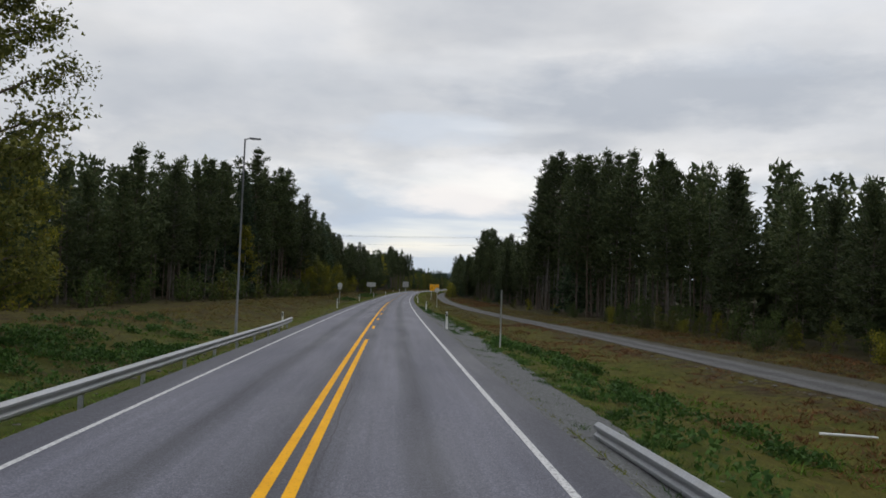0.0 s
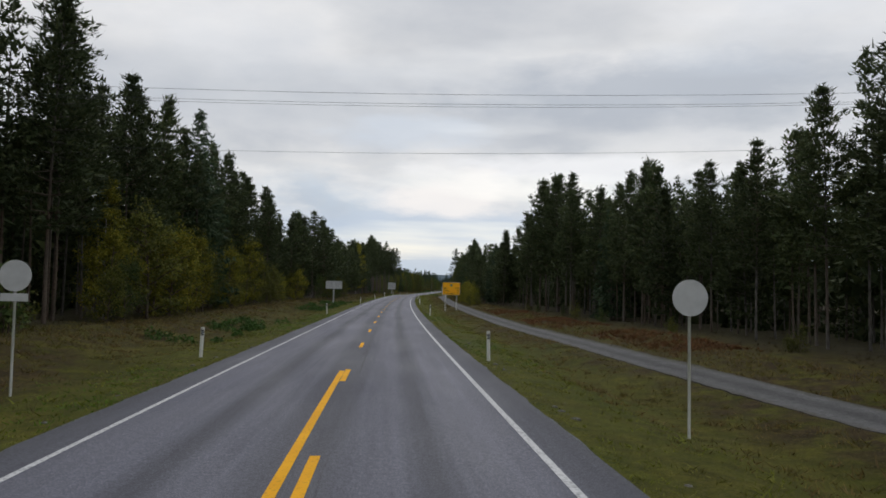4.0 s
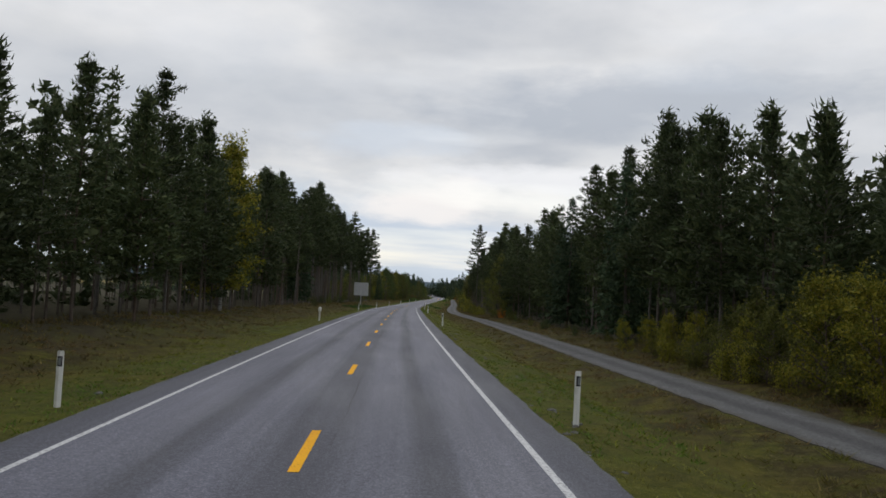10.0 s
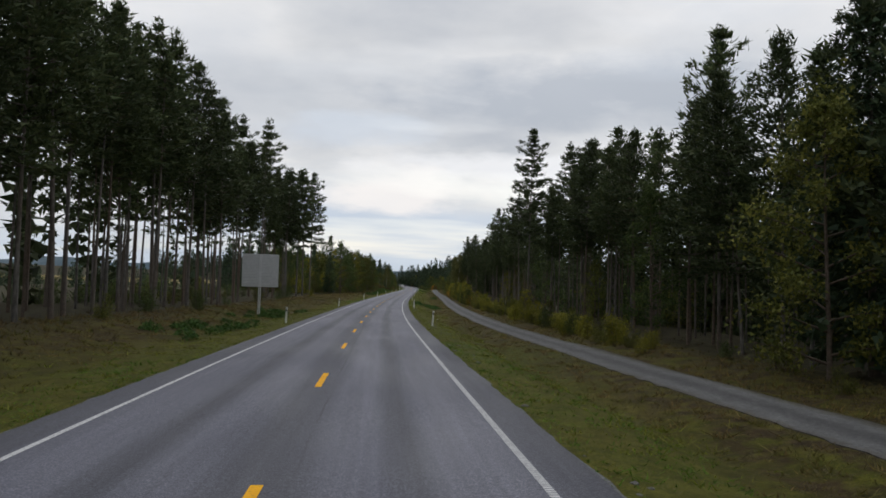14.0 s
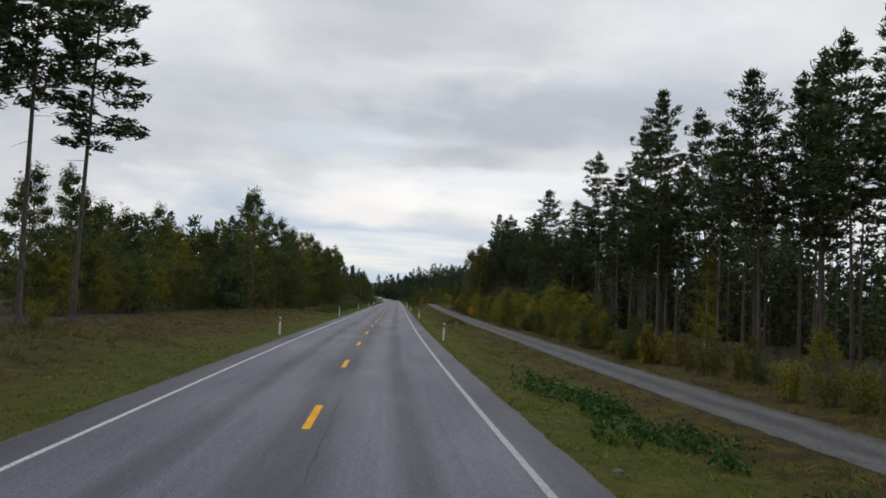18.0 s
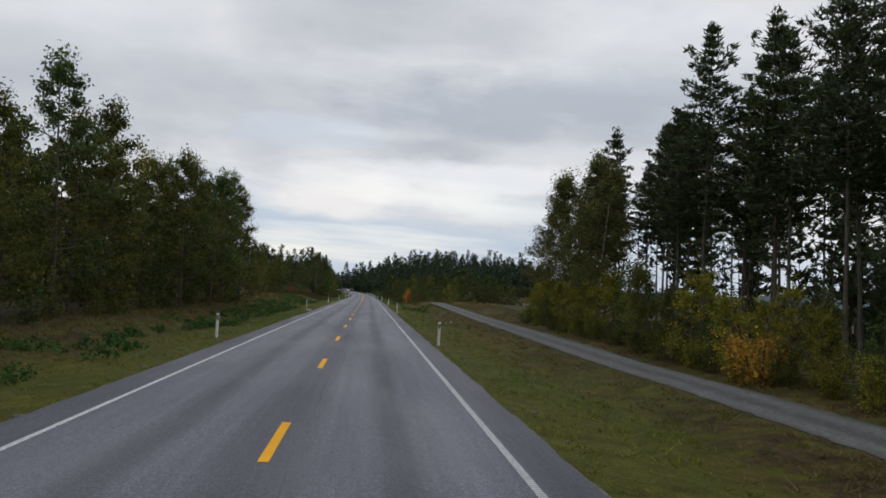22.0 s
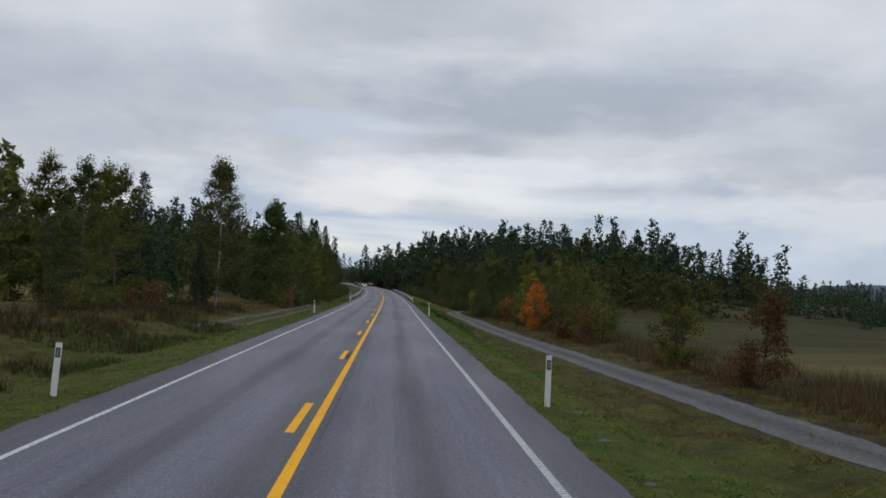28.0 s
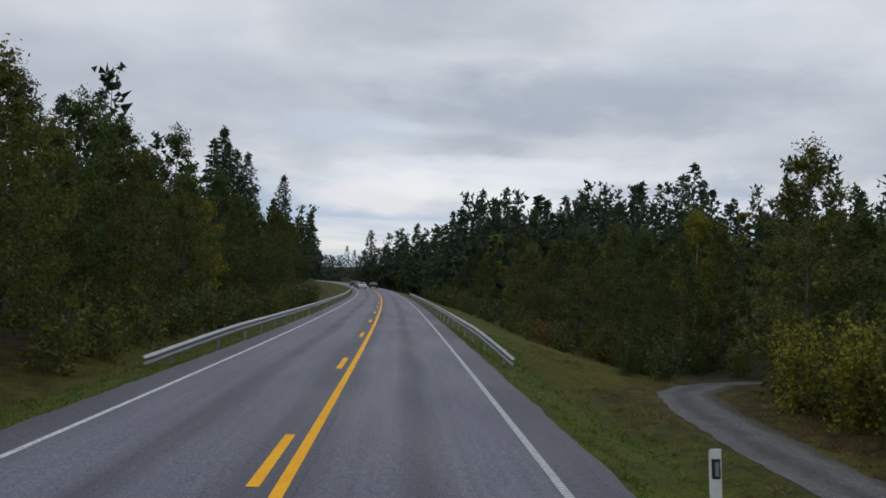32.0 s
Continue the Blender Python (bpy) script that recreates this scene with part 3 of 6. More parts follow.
def joined(*parts):
    """Joins (V, F) pairs."""
    V, F, n = [], [], 0
    for v, f in parts:
        V.append(v)
        F.append(np.asarray(f) + n)
        n += len(v)
    return np.concatenate(V), np.concatenate(F)


def tube(points, radii, sides=6):
    """A tapered tube along points, as triangles, closed at its end."""
    P, R = np.asarray(points, float), np.asarray(radii, float)
    d = np.gradient(P, axis=0)
    d /= np.linalg.norm(d, axis=1)[:, None] + 1e-9
    ref = np.where(np.abs(d[:, 2:3]) > 0.9, [[1.0, 0, 0]], [[0, 0, 1.0]])
    a = np.cross(d, ref)
    a /= np.linalg.norm(a, axis=1)[:, None] + 1e-9
    b = np.cross(d, a)
    t = np.linspace(0, 2 * np.pi, sides, endpoint=False)
    V = (P[:, None] + R[:, None, None] * (a[:, None] * np.cos(t)[None, :, None] + b[:, None] * np.sin(t)[None, :, None])).reshape(-1, 3)
    F = []
    for i in range(len(P) - 1):
        for j in range(sides):
            q = [i * sides + j, i * sides + (j + 1) % sides, (i + 1) * sides + (j + 1) % sides, (i + 1) * sides + j]
            F += [[q[0], q[2], q[1]], [q[0], q[3], q[2]]]
    for j in range(1, sides - 1):
        e = (len(P) - 1) * sides
        F.append([e, e + j, e + j + 1])
    return V, np.array(F)


def box_vf(x0, x1, y0, y1, z0, z1):
    V = np.array([[x, y, zz] for x in (x0, x1) for y in (y0, y1) for zz in (z0, z1)], float)
    Q = [[0, 1, 3, 2], [4, 6, 7, 5], [0, 4, 5, 1], [2, 3, 7, 6], [0, 2, 6, 4], [1, 5, 7, 3]]
    F = [[q[0], q[1], q[2]] for q in Q] + [[q[0], q[2], q[3]] for q in Q]
    return V, np.array(F)


def part(name, vf, mat, parent, label="", smooth=False):
    """Links one mesh object under a thing or a part."""
    ob = new(name, tri_mesh(name, vf[0], vf[1], [mat], smooth=smooth))
    ob.parent = parent
    if label:
        tagged(ob, label)
    return ob


def thing(name, label, category, group="", kind="", m=None):
    ob = new(name)
    ob.empty_display_size = 0.3
    tagged(ob, label, category, group, kind)
    if m is not None:
        ob.matrix_world = m
    return ob


def spot(s, lat, h=None, turn=0.0, tilt=(0, 0)):
    """The pose of a thing that stands on the ground, facing along the road."""
    g = float(ground(s, lat)) if h is None else h
    x, y, zz = at(s, lat, g)
    return pose(x, y, zz, tilt[0], tilt[1], heading(s) + turn)


# ---- ground, road and path ----
rows_s = np.concatenate([np.arange(-260, -20, 20), np.arange(-20, 930, 2.0), np.arange(931, 1000, 4.0), np.arange(1000, 1400, 10), np.arange(1400, 3000, 80)])
cols = np.concatenate([-np.geomspace(16, 700, 22)[::-1], np.arange(-15, -3.9, 0.5), [-3, 0, 3], np.arange(4, 22, 0.5), np.geomspace(22, 700, 22)])


def edge_right(s):
    return curve(s, (-60, 28), (120, 27), (170, 25), (250, 23), (265, 20), (330, 19.5), (400, 19), (450, 20.5), (500, 21), (560, 24), (640, 23), (690, 20.5), (700, 60), (830, 60), (850, 17), (900, 22), (1000, 14))


def edge_left(s):
    return curve(s, (-60, 27), (60, 25), (120, 20), (150, 18), (190, 18), (230, 17), (262, 13), (330, 13), (400, 14.5), (450, 15.5), (500, 17), (545, 15.5), (600, 20), (620, 15), (705, 15), (715, 60), (880, 60), (905, 15), (930, 12), (1100, 11))


gs, gl = np.meshgrid(rows_s, cols, indexing="ij")
gh = ground(gs, gl)
GV = at(gs, gl, gh).reshape(-1, 3)
nr, nc = gs.shape
ii = np.arange(nr * nc).reshape(nr, nc)
GF = np.stack([ii[:-1, :-1], ii[:-1, 1:], ii[1:, 1:], ii[1:, :-1]], -1).reshape(-1, 4)
gme = tri_mesh("ground", GV, GF, ["ground"], smooth=True)
lim = np.where(gl > 0, edge_right(gs), edge_left(gs))
soft = wave(gs, gl, 0.35, 2.0) * 1.3
forest = np.clip((np.abs(gl) - lim + 2.5 + soft) / 3.0, 0, 1)
field = np.where(gl > 0, np.clip((gl - path_mid(gs) - 3) / 3, 0, 1) * np.clip((gs - 690) / 12, 0, 1) * np.clip((1000 - gs) / 40, 0, 1), np.clip((-gl - 13 - 9 * np.clip((gs - 815) / 10, 0, 1)) / 3, 0, 1) * np.clip((gs - 712) / 10, 0, 1) * np.clip((928 - gs) / 15, 0, 1))
field = np.clip(field, 0, 1) * (np.abs(gl) < 420)
heather = np.where(gl > 0, np.clip((gl - path_mid(gs) + 4.6 + wave(gs, gl, 0.11, 5.0) * 1.2) / 1.6, 0, 1), np.clip((-gl - 7.2 + wave(gs, gl, 0.13, 1.0) * 1.5) / 3, 0, 1) * 0.95)
straw_zone = np.where(gl < 0, 1.0, np.clip((gs - 745) / 10, 0, 1) * np.clip((830 - gs) / 15, 0, 1) * 0.25 * np.clip((34 - gl) / 6, 0, 1))
zone = np.stack([forest * (1 - field), field, heather, straw_zone], -1).reshape(-1, 4).astype(np.float32)
ca = gme.color_attributes.new("zone", "FLOAT_COLOR", "POINT")
ca.data.foreach_set("color", zone.ravel())
near = np.clip((9.0 + 4.5 * np.clip((50 - gs) / 20, 0, 1) * (gl < 0) + 3.0 * np.clip((gs - 690) / 30, 0, 1) - np.abs(gl) + wave(gs, gl, 0.21, 3.0) * 1.5) / 2.5, 0, 1)
lush = near * (0.30 + 0.1 * np.clip((gs - 690) / 60, 0, 1) + 0.38 * np.clip((gs - 735) / 25, 0, 1) * np.clip((8 - np.abs(gl)) / 2, 0, 1)) + 0.5 * np.clip(wave(gs, gl, 0.09, 7.0), 0, 1) * np.clip((14 - np.abs(gl)) / 3, 0, 1)
lush = np.clip(lush + np.clip((40 - gs) / 20, 0, 1) * near * 0.6, 0, 1)
la = gme.attributes.new("lush", "FLOAT", "POINT")
la.data.foreach_set("value", lush.ravel().astype(np.float32))
tagged(new("ground", gme), "grassy verges, heather, forest floor and stubble fields", "ground", kind="structure")


def strip(name, s0, s1, lat0, lat1, lift, mat, step=2.0, across=2, follow=None, ragged=0.0, depth=0.0, middle=None):
    """A strip along the road, between two offsets (numbers or functions of s), with UV in metres."""
    s = np.arange(s0, s1 + step * 0.5, step) if s1 - s0 > step else np.array([s0, s1])
    a = lat0(s) if callable(lat0) else np.full(s.shape, lat0)
    b = lat1(s) if callable(lat1) else np.full(s.shape, lat1)
    k = np.linspace(0, 1, across)
    L = a[:, None] + (b - a)[:, None] * k
    Sg = np.repeat(s[:, None], across, 1)
    if ragged:
        L = L + ragged * (0.7 * wave(Sg, Sg * 0, 1.1, 3.0) + 0.5 * wave(Sg, Sg * 0, 4.3, 5.0)) * (k == 1) - ragged * (0.7 * wave(Sg, Sg * 0, 1.3, 7.0) + 0.5 * wave(Sg, Sg * 0, 3.9, 1.0)) * (k == 0)
    H = lift + (follow(Sg, L) if follow else 0)
    V = at(Sg, L, H).reshape(-1, 3)
    i = np.arange(len(s) * across).reshape(len(s), across)
    F = np.stack([i[:-1, :-1], i[:-1, 1:], i[1:, 1:], i[1:, :-1]], -1).reshape(-1, 4)
    uv = np.stack([L - (middle(Sg) if middle else 0), Sg], -1).reshape(-1, 2)
    if depth:
        n = len(V)
        V = np.concatenate([V, V - [0, 0, depth]])
        e = np.concatenate([np.stack([i[1:, 0], i[:-1, 0], i[:-1, 0] + n, i[1:, 0] + n], -1), np.stack([i[:-1, -1], i[1:, -1], i[1:, -1] + n, i[:-1, -1] + n], -1)])
        F = np.concatenate([F, e])
        uv = np.concatenate([uv, uv])
    me = tri_mesh(name, V, F, [mat])
    lay = me.uv_layers.new(name="UVMap")
    lay.data.foreach_set("uv", uv[F.ravel()].astype(np.float32).ravel())
    return new(name, me)


road = tagged(strip("road", -200, 1400, -EDGE, EDGE, 0.0, "asphalt", across=3, step=1.0, ragged=0.02, depth=0.12), "grey worn asphalt road with dark wheel tracks", "road", kind="structure")
for side in (-1, 1):
    for q0, q1, paint, note in ((-200, 1400, "white_line", "worn white edge line"),) if side < 0 else ((-200, 395, "white_line", "worn white edge line"), (395, 1400, "ribbed_line", "ribbed white edge line")):
        o = strip("edge_line", q0, q1, side * HALF - (0.06 if side > 0 else 0.05), side * HALF + (0.06 if side > 0 else 0.05), 0.005, paint)
        o.parent = road
        tagged(o, note)
    o = strip("gravel_edge", -200, 1400, side * (EDGE - 0.06), lambda q: EDGE + 0.08 + 1.8 * np.clip((112 - q) / 45, 0, 1), 0.012, "shoulder", follow=lambda a, b: np.where(np.abs(b) < EDGE, -0.03, ground(a, b)), ragged=0.07, step=0.6) if side > 0 else \
        strip("gravel_edge", -200, 1400, -EDGE - 0.14, -EDGE + 0.06, 0.012, "shoulder", follow=lambda a, b: np.where(np.abs(b) < EDGE, -0.03, ground(a, b)), ragged=0.07, step=0.6)
    tagged(o, "narrow crumbling gravel shoulder beside the asphalt", "shoulder", kind="structure")
# yellow middle lines
for a, b, lat in ((-200, 38, 0.16), (-200, 135, -0.16), (778.5, 1400, 0.16)):
    o = strip("solid_centre_line", a, b, lat - 0.075, lat + 0.075, 0.006, "yellow_line")
    o.parent = road
PHASE = 11.392
for i in range(0, 118):
    s0 = PHASE - 12 + 12 * i
    if s0 < 38:
        continue
    lat = 0.16 if s0 < 130 else -0.16 if s0 > 770 else 0.0
    o = strip("centre_dash", s0, s0 + 3.0, lat - 0.075, lat + 0.075, 0.006, "yellow_line", step=1.5)
    o.parent = road

for q0, q1, a, b in ((781, 787, -0.30, 0.04), (791, 806, -0.06, 0.06), (803, 812, -0.34, 0.05), (818, 834, -0.10, 0.06), (829, 838, -0.32, 0.04), (846, 851, -0.3, 0.02)):
    o = strip("tar_patch", q0, q1, a, b, 0.003, "tar", step=0.4, ragged=0.05)
    o.parent = road
    tagged(o, "dark tar where an old line was ground off")


path = tagged(strip("gravel_path", -200, 934, lambda s: path_mid(s) - curve(s, (660, 1.35), (700, 1.0)), lambda s: path_mid(s) + curve(s, (660, 1.62), (700, 1.05), (880, 1.05), (905, 1.3), (922, 1.9)) + 1.5 * np.clip((75 - s) / 40, 0, 1), 0.022, "track", across=9, follow=lambda a, b: ground(a, b), ragged=0.13, depth=0.05, step=0.5, middle=path_mid),
              "grey gravel track running along the verge", "track", kind="structure")
for name, s0, s1, mid, w in (("wheel_rut", 827, 893, -8.6, 0.26), ("wheel_rut", 824, 893, -10.1, 0.26)):
    tagged(strip(name, s0, s1, mid - w, mid + w, 0.02, "rut", across=3, follow=lambda a, b: ground(a, b), ragged=0.22, step=0.5),
           "pale gravel wheel rut of a farm track", "track", kind="structure")

# ---- plants ----
rng = np.random.default_rng(7)


def unit(v):
    return v / (np.linalg.norm(v, axis=-1, keepdims=True) + 1e-9)


def tufts(C, D, n, length, width, spread, droop=0.0, grow=None, flat=1.0):
    """n small blades (one triangle each) round each centre C, roughly along D."""
    N = len(C) * n
    c = np.repeat(C, n, 0) + rng.normal(0, spread, (N, 3)) * [1, 1, 0.6]
    d = unit(np.repeat(D, n, 0) + rng.normal(0, 0.75, (N, 3)) * [1, 1, flat] + [0, 0, -droop])
    w = unit(np.cross(d, rng.normal(0, 1, (N, 3)) + [0, 0, 1.2 * (flat < 1)]))
    ln = length * rng.uniform(0.6, 1.3, (N, 1))
    wd = width * rng.uniform(0.6, 1.3, (N, 1))
    if grow is not None:
        ln, wd = ln * np.repeat(grow, n)[:, None], wd * np.repeat(grow, n)[:, None]
    V = np.stack([c - d * ln * 0.4 - w * wd, c - d * ln * 0.4 + w * wd, c + d * ln * 0.6], 1).reshape(-1, 3)
    return V, np.arange(N * 3).reshape(-1, 3)


def leaves(C, n, size, spread):
    """n leaf sprays (a triangle each) round each centre."""
    N = len(C) * n
    c = np.repeat(C, n, 0) + rng.normal(0, spread, (N, 3))
    a = unit(rng.normal(0, 1, (N, 3)) + [0, 0, -0.25])
    b = unit(np.cross(a, rng.normal(0, 1, (N, 3))))
    sz = size * rng.uniform(0.55, 1.4, (N, 1))
    V = np.stack([c - a * sz * 0.5 - b * sz * 0.55, c - a * sz * 0.3 + b * sz * 0.6, c + a * sz], 1).reshape(-1, 3)
    return V, np.arange(N * 3).reshape(-1, 3)


def bent_stem(h, r0, r1, lean, n=7):
    t = np.linspace(0, 1, n)
    P = np.stack([lean[0] * t ** 1.5 + 0.06 * np.sin(t * 5 + lean[1] * 9), lean[1] * t ** 1.5 + 0.06 * np.cos(t * 4 + lean[0] * 7) - 0.06, h * t], 1)
    P[0, 2] = -0.3
    return P, r0 + (r1 - r0) * t ** 0.8


def pine_parts(h, base, wide, whorl, per, clump, detail, bend=0.4, cone=0.62, lift=0.1):
    """Trunk and crown of a pine of height h: whorls of boughs from base * h up, with flat fans of shoots."""
    lean = rng.normal(0, bend, 2)
    P, R = bent_stem(h, 0.0062 * h + 0.018, 0.02, lean)
    trunk = [tube(P, R, 7 if detail else 4)]
    crown = []
    lobes = rng.uniform(0.62, 1.2, 7)
    zc = base * h
    while zc < h * 0.985:
        t = (zc / h - base) / (1 - base)
        L = (wide * (0.42 + 0.58 * min(1, t * 3.2 + 0.2)) * (1 - t) ** cone) * rng.uniform(0.72, 1.12) + 0.28
        nb = max(3, int(per + rng.integers(-1, 2)))
        az0 = rng.uniform(0, 6.28)
        c0 = np.array([np.interp(zc, P[:, 2], P[:, 0]), np.interp(zc, P[:, 2], P[:, 1]), zc])
        for j in range(nb):
            if rng.random() < (0.3 if t < 0.12 else 0.1):
                continue
            az = az0 + 6.28 * j / nb + rng.normal(0, 0.3)
            l = L * rng.uniform(0.6, 1.15) * np.interp((az % 6.28) / 6.29 * 7, np.arange(8), np.append(lobes, lobes[0]))
            rise = lift - 0.08 + 0.55 * t + rng.normal(0, 0.12)
            d = unit(np.array([np.cos(az), np.sin(az), rise]))
            side = np.array([-np.sin(az), np.cos(az), 0.0])
            mid = c0 + d * l * 0.55 - [0, 0, 0.04 * l]
            tip = c0 + d * l + [0, 0, 0.07 * l]
            if detail:
                trunk.append(tube([c0, mid, tip], [0.035 * (1 - t) + 0.014, 0.02, 0.006], 3))
            k = max(1, int(l / clump))
            for f in np.linspace(0.42 if l > 1.2 else 0.3, 1.0, k):
                c = mid + (tip - mid) * (f - 0.55) / 0.45 if f > 0.55 else c0 + (mid - c0) * f / 0.55
                reach = 0.36 * l * (1.12 - f)
                ways = (-1.0, 0.0, 1.0) if detail else (-0.7, 0.7)
                for w in ways:
                    o = side * w * reach * rng.uniform(0.6, 1.2) + d * abs(w) * reach * 0.6
                    crown.append(np.concatenate([c + o, d + side * w * 0.9 + [0, 0, 0.18 + 0.4 * t * t]]))
        zc += whorl * rng.uniform(0.75, 1.3) * (1 - 0.35 * t)
    # dead twigs on the bare stem
    if detail:
        for zc in np.arange(0.22 * h, base * h, 1.1):
            az, ln = rng.uniform(0, 6.28), rng.uniform(0.5, 1.5)
            c0 = np.array([np.interp(zc, P[:, 2], P[:, 0]), np.interp(zc, P[:, 2], P[:, 1]), zc])
            trunk.append(tube([c0, c0 + [np.cos(az) * ln, np.sin(az) * ln, -0.1 * ln]], [0.02, 0.006], 3))
    A = np.array(crown + [np.concatenate([P[-1] + [0, 0, 0.15 * i - 0.4], [0, 0, 1.0]]) for i in range(4)])
    return joined(*trunk), A[:, :3], A[:, 3:]


def pine(h, base, wide, cone=0.62, layered=False):
    """Layered: flat boughs with air between them; else a closed, bushy crown."""
    if layered:
        tr, C, D = pine_parts(h, base, wide * 1.2, 0.85, 6, 0.62, True, 0.4, cone, 0.0)
        return tr, tufts(C, D, 8, 0.46, 0.085, 0.17, 0.0, None, 0.5)
    tr, C, D = pine_parts(h, base, wide * 1.22, 0.78, 6, 0.66, True, 0.4, cone, 0.16)
    return tr, tufts(C, D, 8, 0.48, 0.08, 0.22, 0.0, None, 0.8)


def pine_mid(h, base, wide):
    tr, C, D = pine_parts(h, base, wide * 1.15, 1.1, 5, 0.9, False)
    return tr, tufts(C, D, 4, 0.74, 0.17, 0.24, 0.0, 1.15 - 0.4 * C[:, 2] / h, 0.5)


def pine_far(h, base, wide):
    tr, C, D = pine_parts(h, base, wide, 1.6, 4, 1.5, False)
    return tr, tufts(C, D, 2, 1.9, 0.75, 0.5, 0.0, 1.15 - 0.7 * C[:, 2] / h)


def spruce(h, detail=True):
    """A spruce: close whorls of drooping boughs, narrowing to a pointed leader."""
    P, R = bent_stem(h, 0.011 * h + 0.02, 0.015, rng.normal(0, 0.1, 2))
    A = []
    zc = 0.07 * h
    while zc < h * 0.985:
        t = zc / h
        L = (0.19 if detail else 0.24) * h * (1 - t) ** 0.8 * rng.uniform(0.85, 1.12) + 0.12
        nb = 8 if detail else 5
        a0 = rng.uniform(0, 6.28)
        for j in range(nb):
            az = a0 + 6.28 * j / nb + rng.normal(0, 0.25)
            l = L * rng.uniform(0.65, 1.15)
            d = np.array([np.cos(az), np.sin(az), -0.30 + 0.75 * t])
            k = max(1, int(l / (0.5 if detail else 0.9)))
            for f in np.linspace(0.45 if k > 1 else 0.8, 1, k):
                A.append(np.concatenate([[0, 0, zc + 0.1 * l * f * f] + d * l * f + rng.normal(0, 0.07, 3), d + [0, 0, -0.2]]))
        zc += (0.42 if detail else 0.8) * (1.1 - 0.45 * t)
    A = np.array(A + [np.array([0, 0, h - 0.25 * i, 0, 0, 1.0]) for i in range(3)])
    C, D = A[:, :3], A[:, 3:]
    return tube(P, R, 6 if detail else 4), tufts(C, D, 5 if detail else 2, 0.62 if detail else 1.1, 0.12 if detail else 0.4, 0.12, 0.25, 1.1 - 0.45 * C[:, 2] / h)


def broadleaf(h, wide, base=0.18, n=330, each=6, size=0.16, limbs=16, narrow=0.7, apart=False):
    """A birch-like tree: limbs rising from a stem, leaf sprays in uneven clumps along them."""
    P, R = bent_stem(h * 0.96, 0.009 * h + 0.02, 0.02, rng.normal(0, 0.35, 2), 8)
    wood = [tube(P, R, 7)]
    C = []
    for i in range(limbs):
        zc = h * (base + (0.93 - base) * (i + rng.random() * 0.7) / limbs)
        t = (zc / h - base) / (1 - base)
        az = i * 2.4 + rng.normal(0, 0.4)
        l = wide * (0.55 + 0.75 * np.sin(np.pi * min(1, t * 0.85 + 0.18))) * (1 - t) ** 0.35 * rng.uniform(0.7, 1.15)
        c0 = np.array([np.interp(zc, P[:, 2], P[:, 0]), np.interp(zc, P[:, 2], P[:, 1]), zc])
        d = np.array([np.cos(az), np.sin(az), rng.uniform(0.35, 0.9) * narrow])
        m = c0 + d * l * 0.55
        tip = c0 + d * l + [0, 0, -0.08 * l]
        wood.append(tube([c0, m, tip], [0.02 + 0.004 * h * (1 - t), 0.03, 0.01], 4))
        k = max(3, int(n / limbs))
        f = rng.uniform(0.3, 1.05, (k, 1)) ** 0.8
        C.append(c0 + (tip - c0) * f + rng.normal(0, 0.095 * l + 0.05, (k, 3)) * [1, 1, 0.8])
    C.append(P[-1] + rng.normal(0, 0.5, (n // 11, 3)) * [0.8, 0.8, 1.1] - [0, 0, 0.3])
    C = np.concatenate(C)
    C = C[C[:, 2] > 0.25]
    # larger sprays deep in the crown keep it closed
    heart = C[rng.random(len(C)) < 0.22] * [0.8, 0.8, 1.0]
    return (wood[0], joined(*wood[1:])) if apart else joined(*wood), joined(leaves(C, each, size, 0.11 + 0.006 * h), leaves(heart, 1, size * (2.6 if 0.13 < size < 0.3 else 1.2), 0.15))


def bush(h, wide, n=110, each=9, size=0.09, stems=8):
    wood, C = [], []
    for i in range(stems):
        az = rng.uniform(0, 6.28)
        sp = wide * rng.uniform(0.15, 0.85)
        hh = h * rng.uniform(0.55, 1.0) * (1 - 0.35 * sp / wide)
        b = np.array([np.cos(az), np.sin(az), 0]) * sp * 0.35
        P = np.array([b - [0, 0, 0.2], b * 1.6 + [0, 0, hh * 0.5], np.array([np.cos(az) * sp, np.sin(az) * sp, hh])])
        wood.append(tube(P, [0.03, 0.02, 0.006], 4))
        k = max(3, n // stems)
        f = rng.uniform(0.12, 1.0, k)
        pc = np.stack([np.interp(f, [0, 0.5, 1], P[:, a]) for a in range(3)], 1)
        C.append(pc + rng.normal(0, 0.20 * wide, (k, 3)) * [1, 1, 0.55] * (1.15 - f[:, None] * 0.6))
    C = np.concatenate(C)
    C[:, 2] = np.maximum(C[:, 2], 0.12)
    return joined(*wood), leaves(C, each, size, 0.14)


def plant(name, wood, crown, wood_mat, leaf_mat, label, category, group):
    ob = thing(name, label, category, group)
    if isinstance(wood[0], tuple):
        wood, limbs = wood
        tagged(part("branchwork", limbs, "stem", ob, smooth=True), kind="stuff")
    part("trunk" if category == "tree" else "stem", wood, wood_mat, ob, smooth=True)
    part("crown", crown, leaf_mat, ob)
    return ob


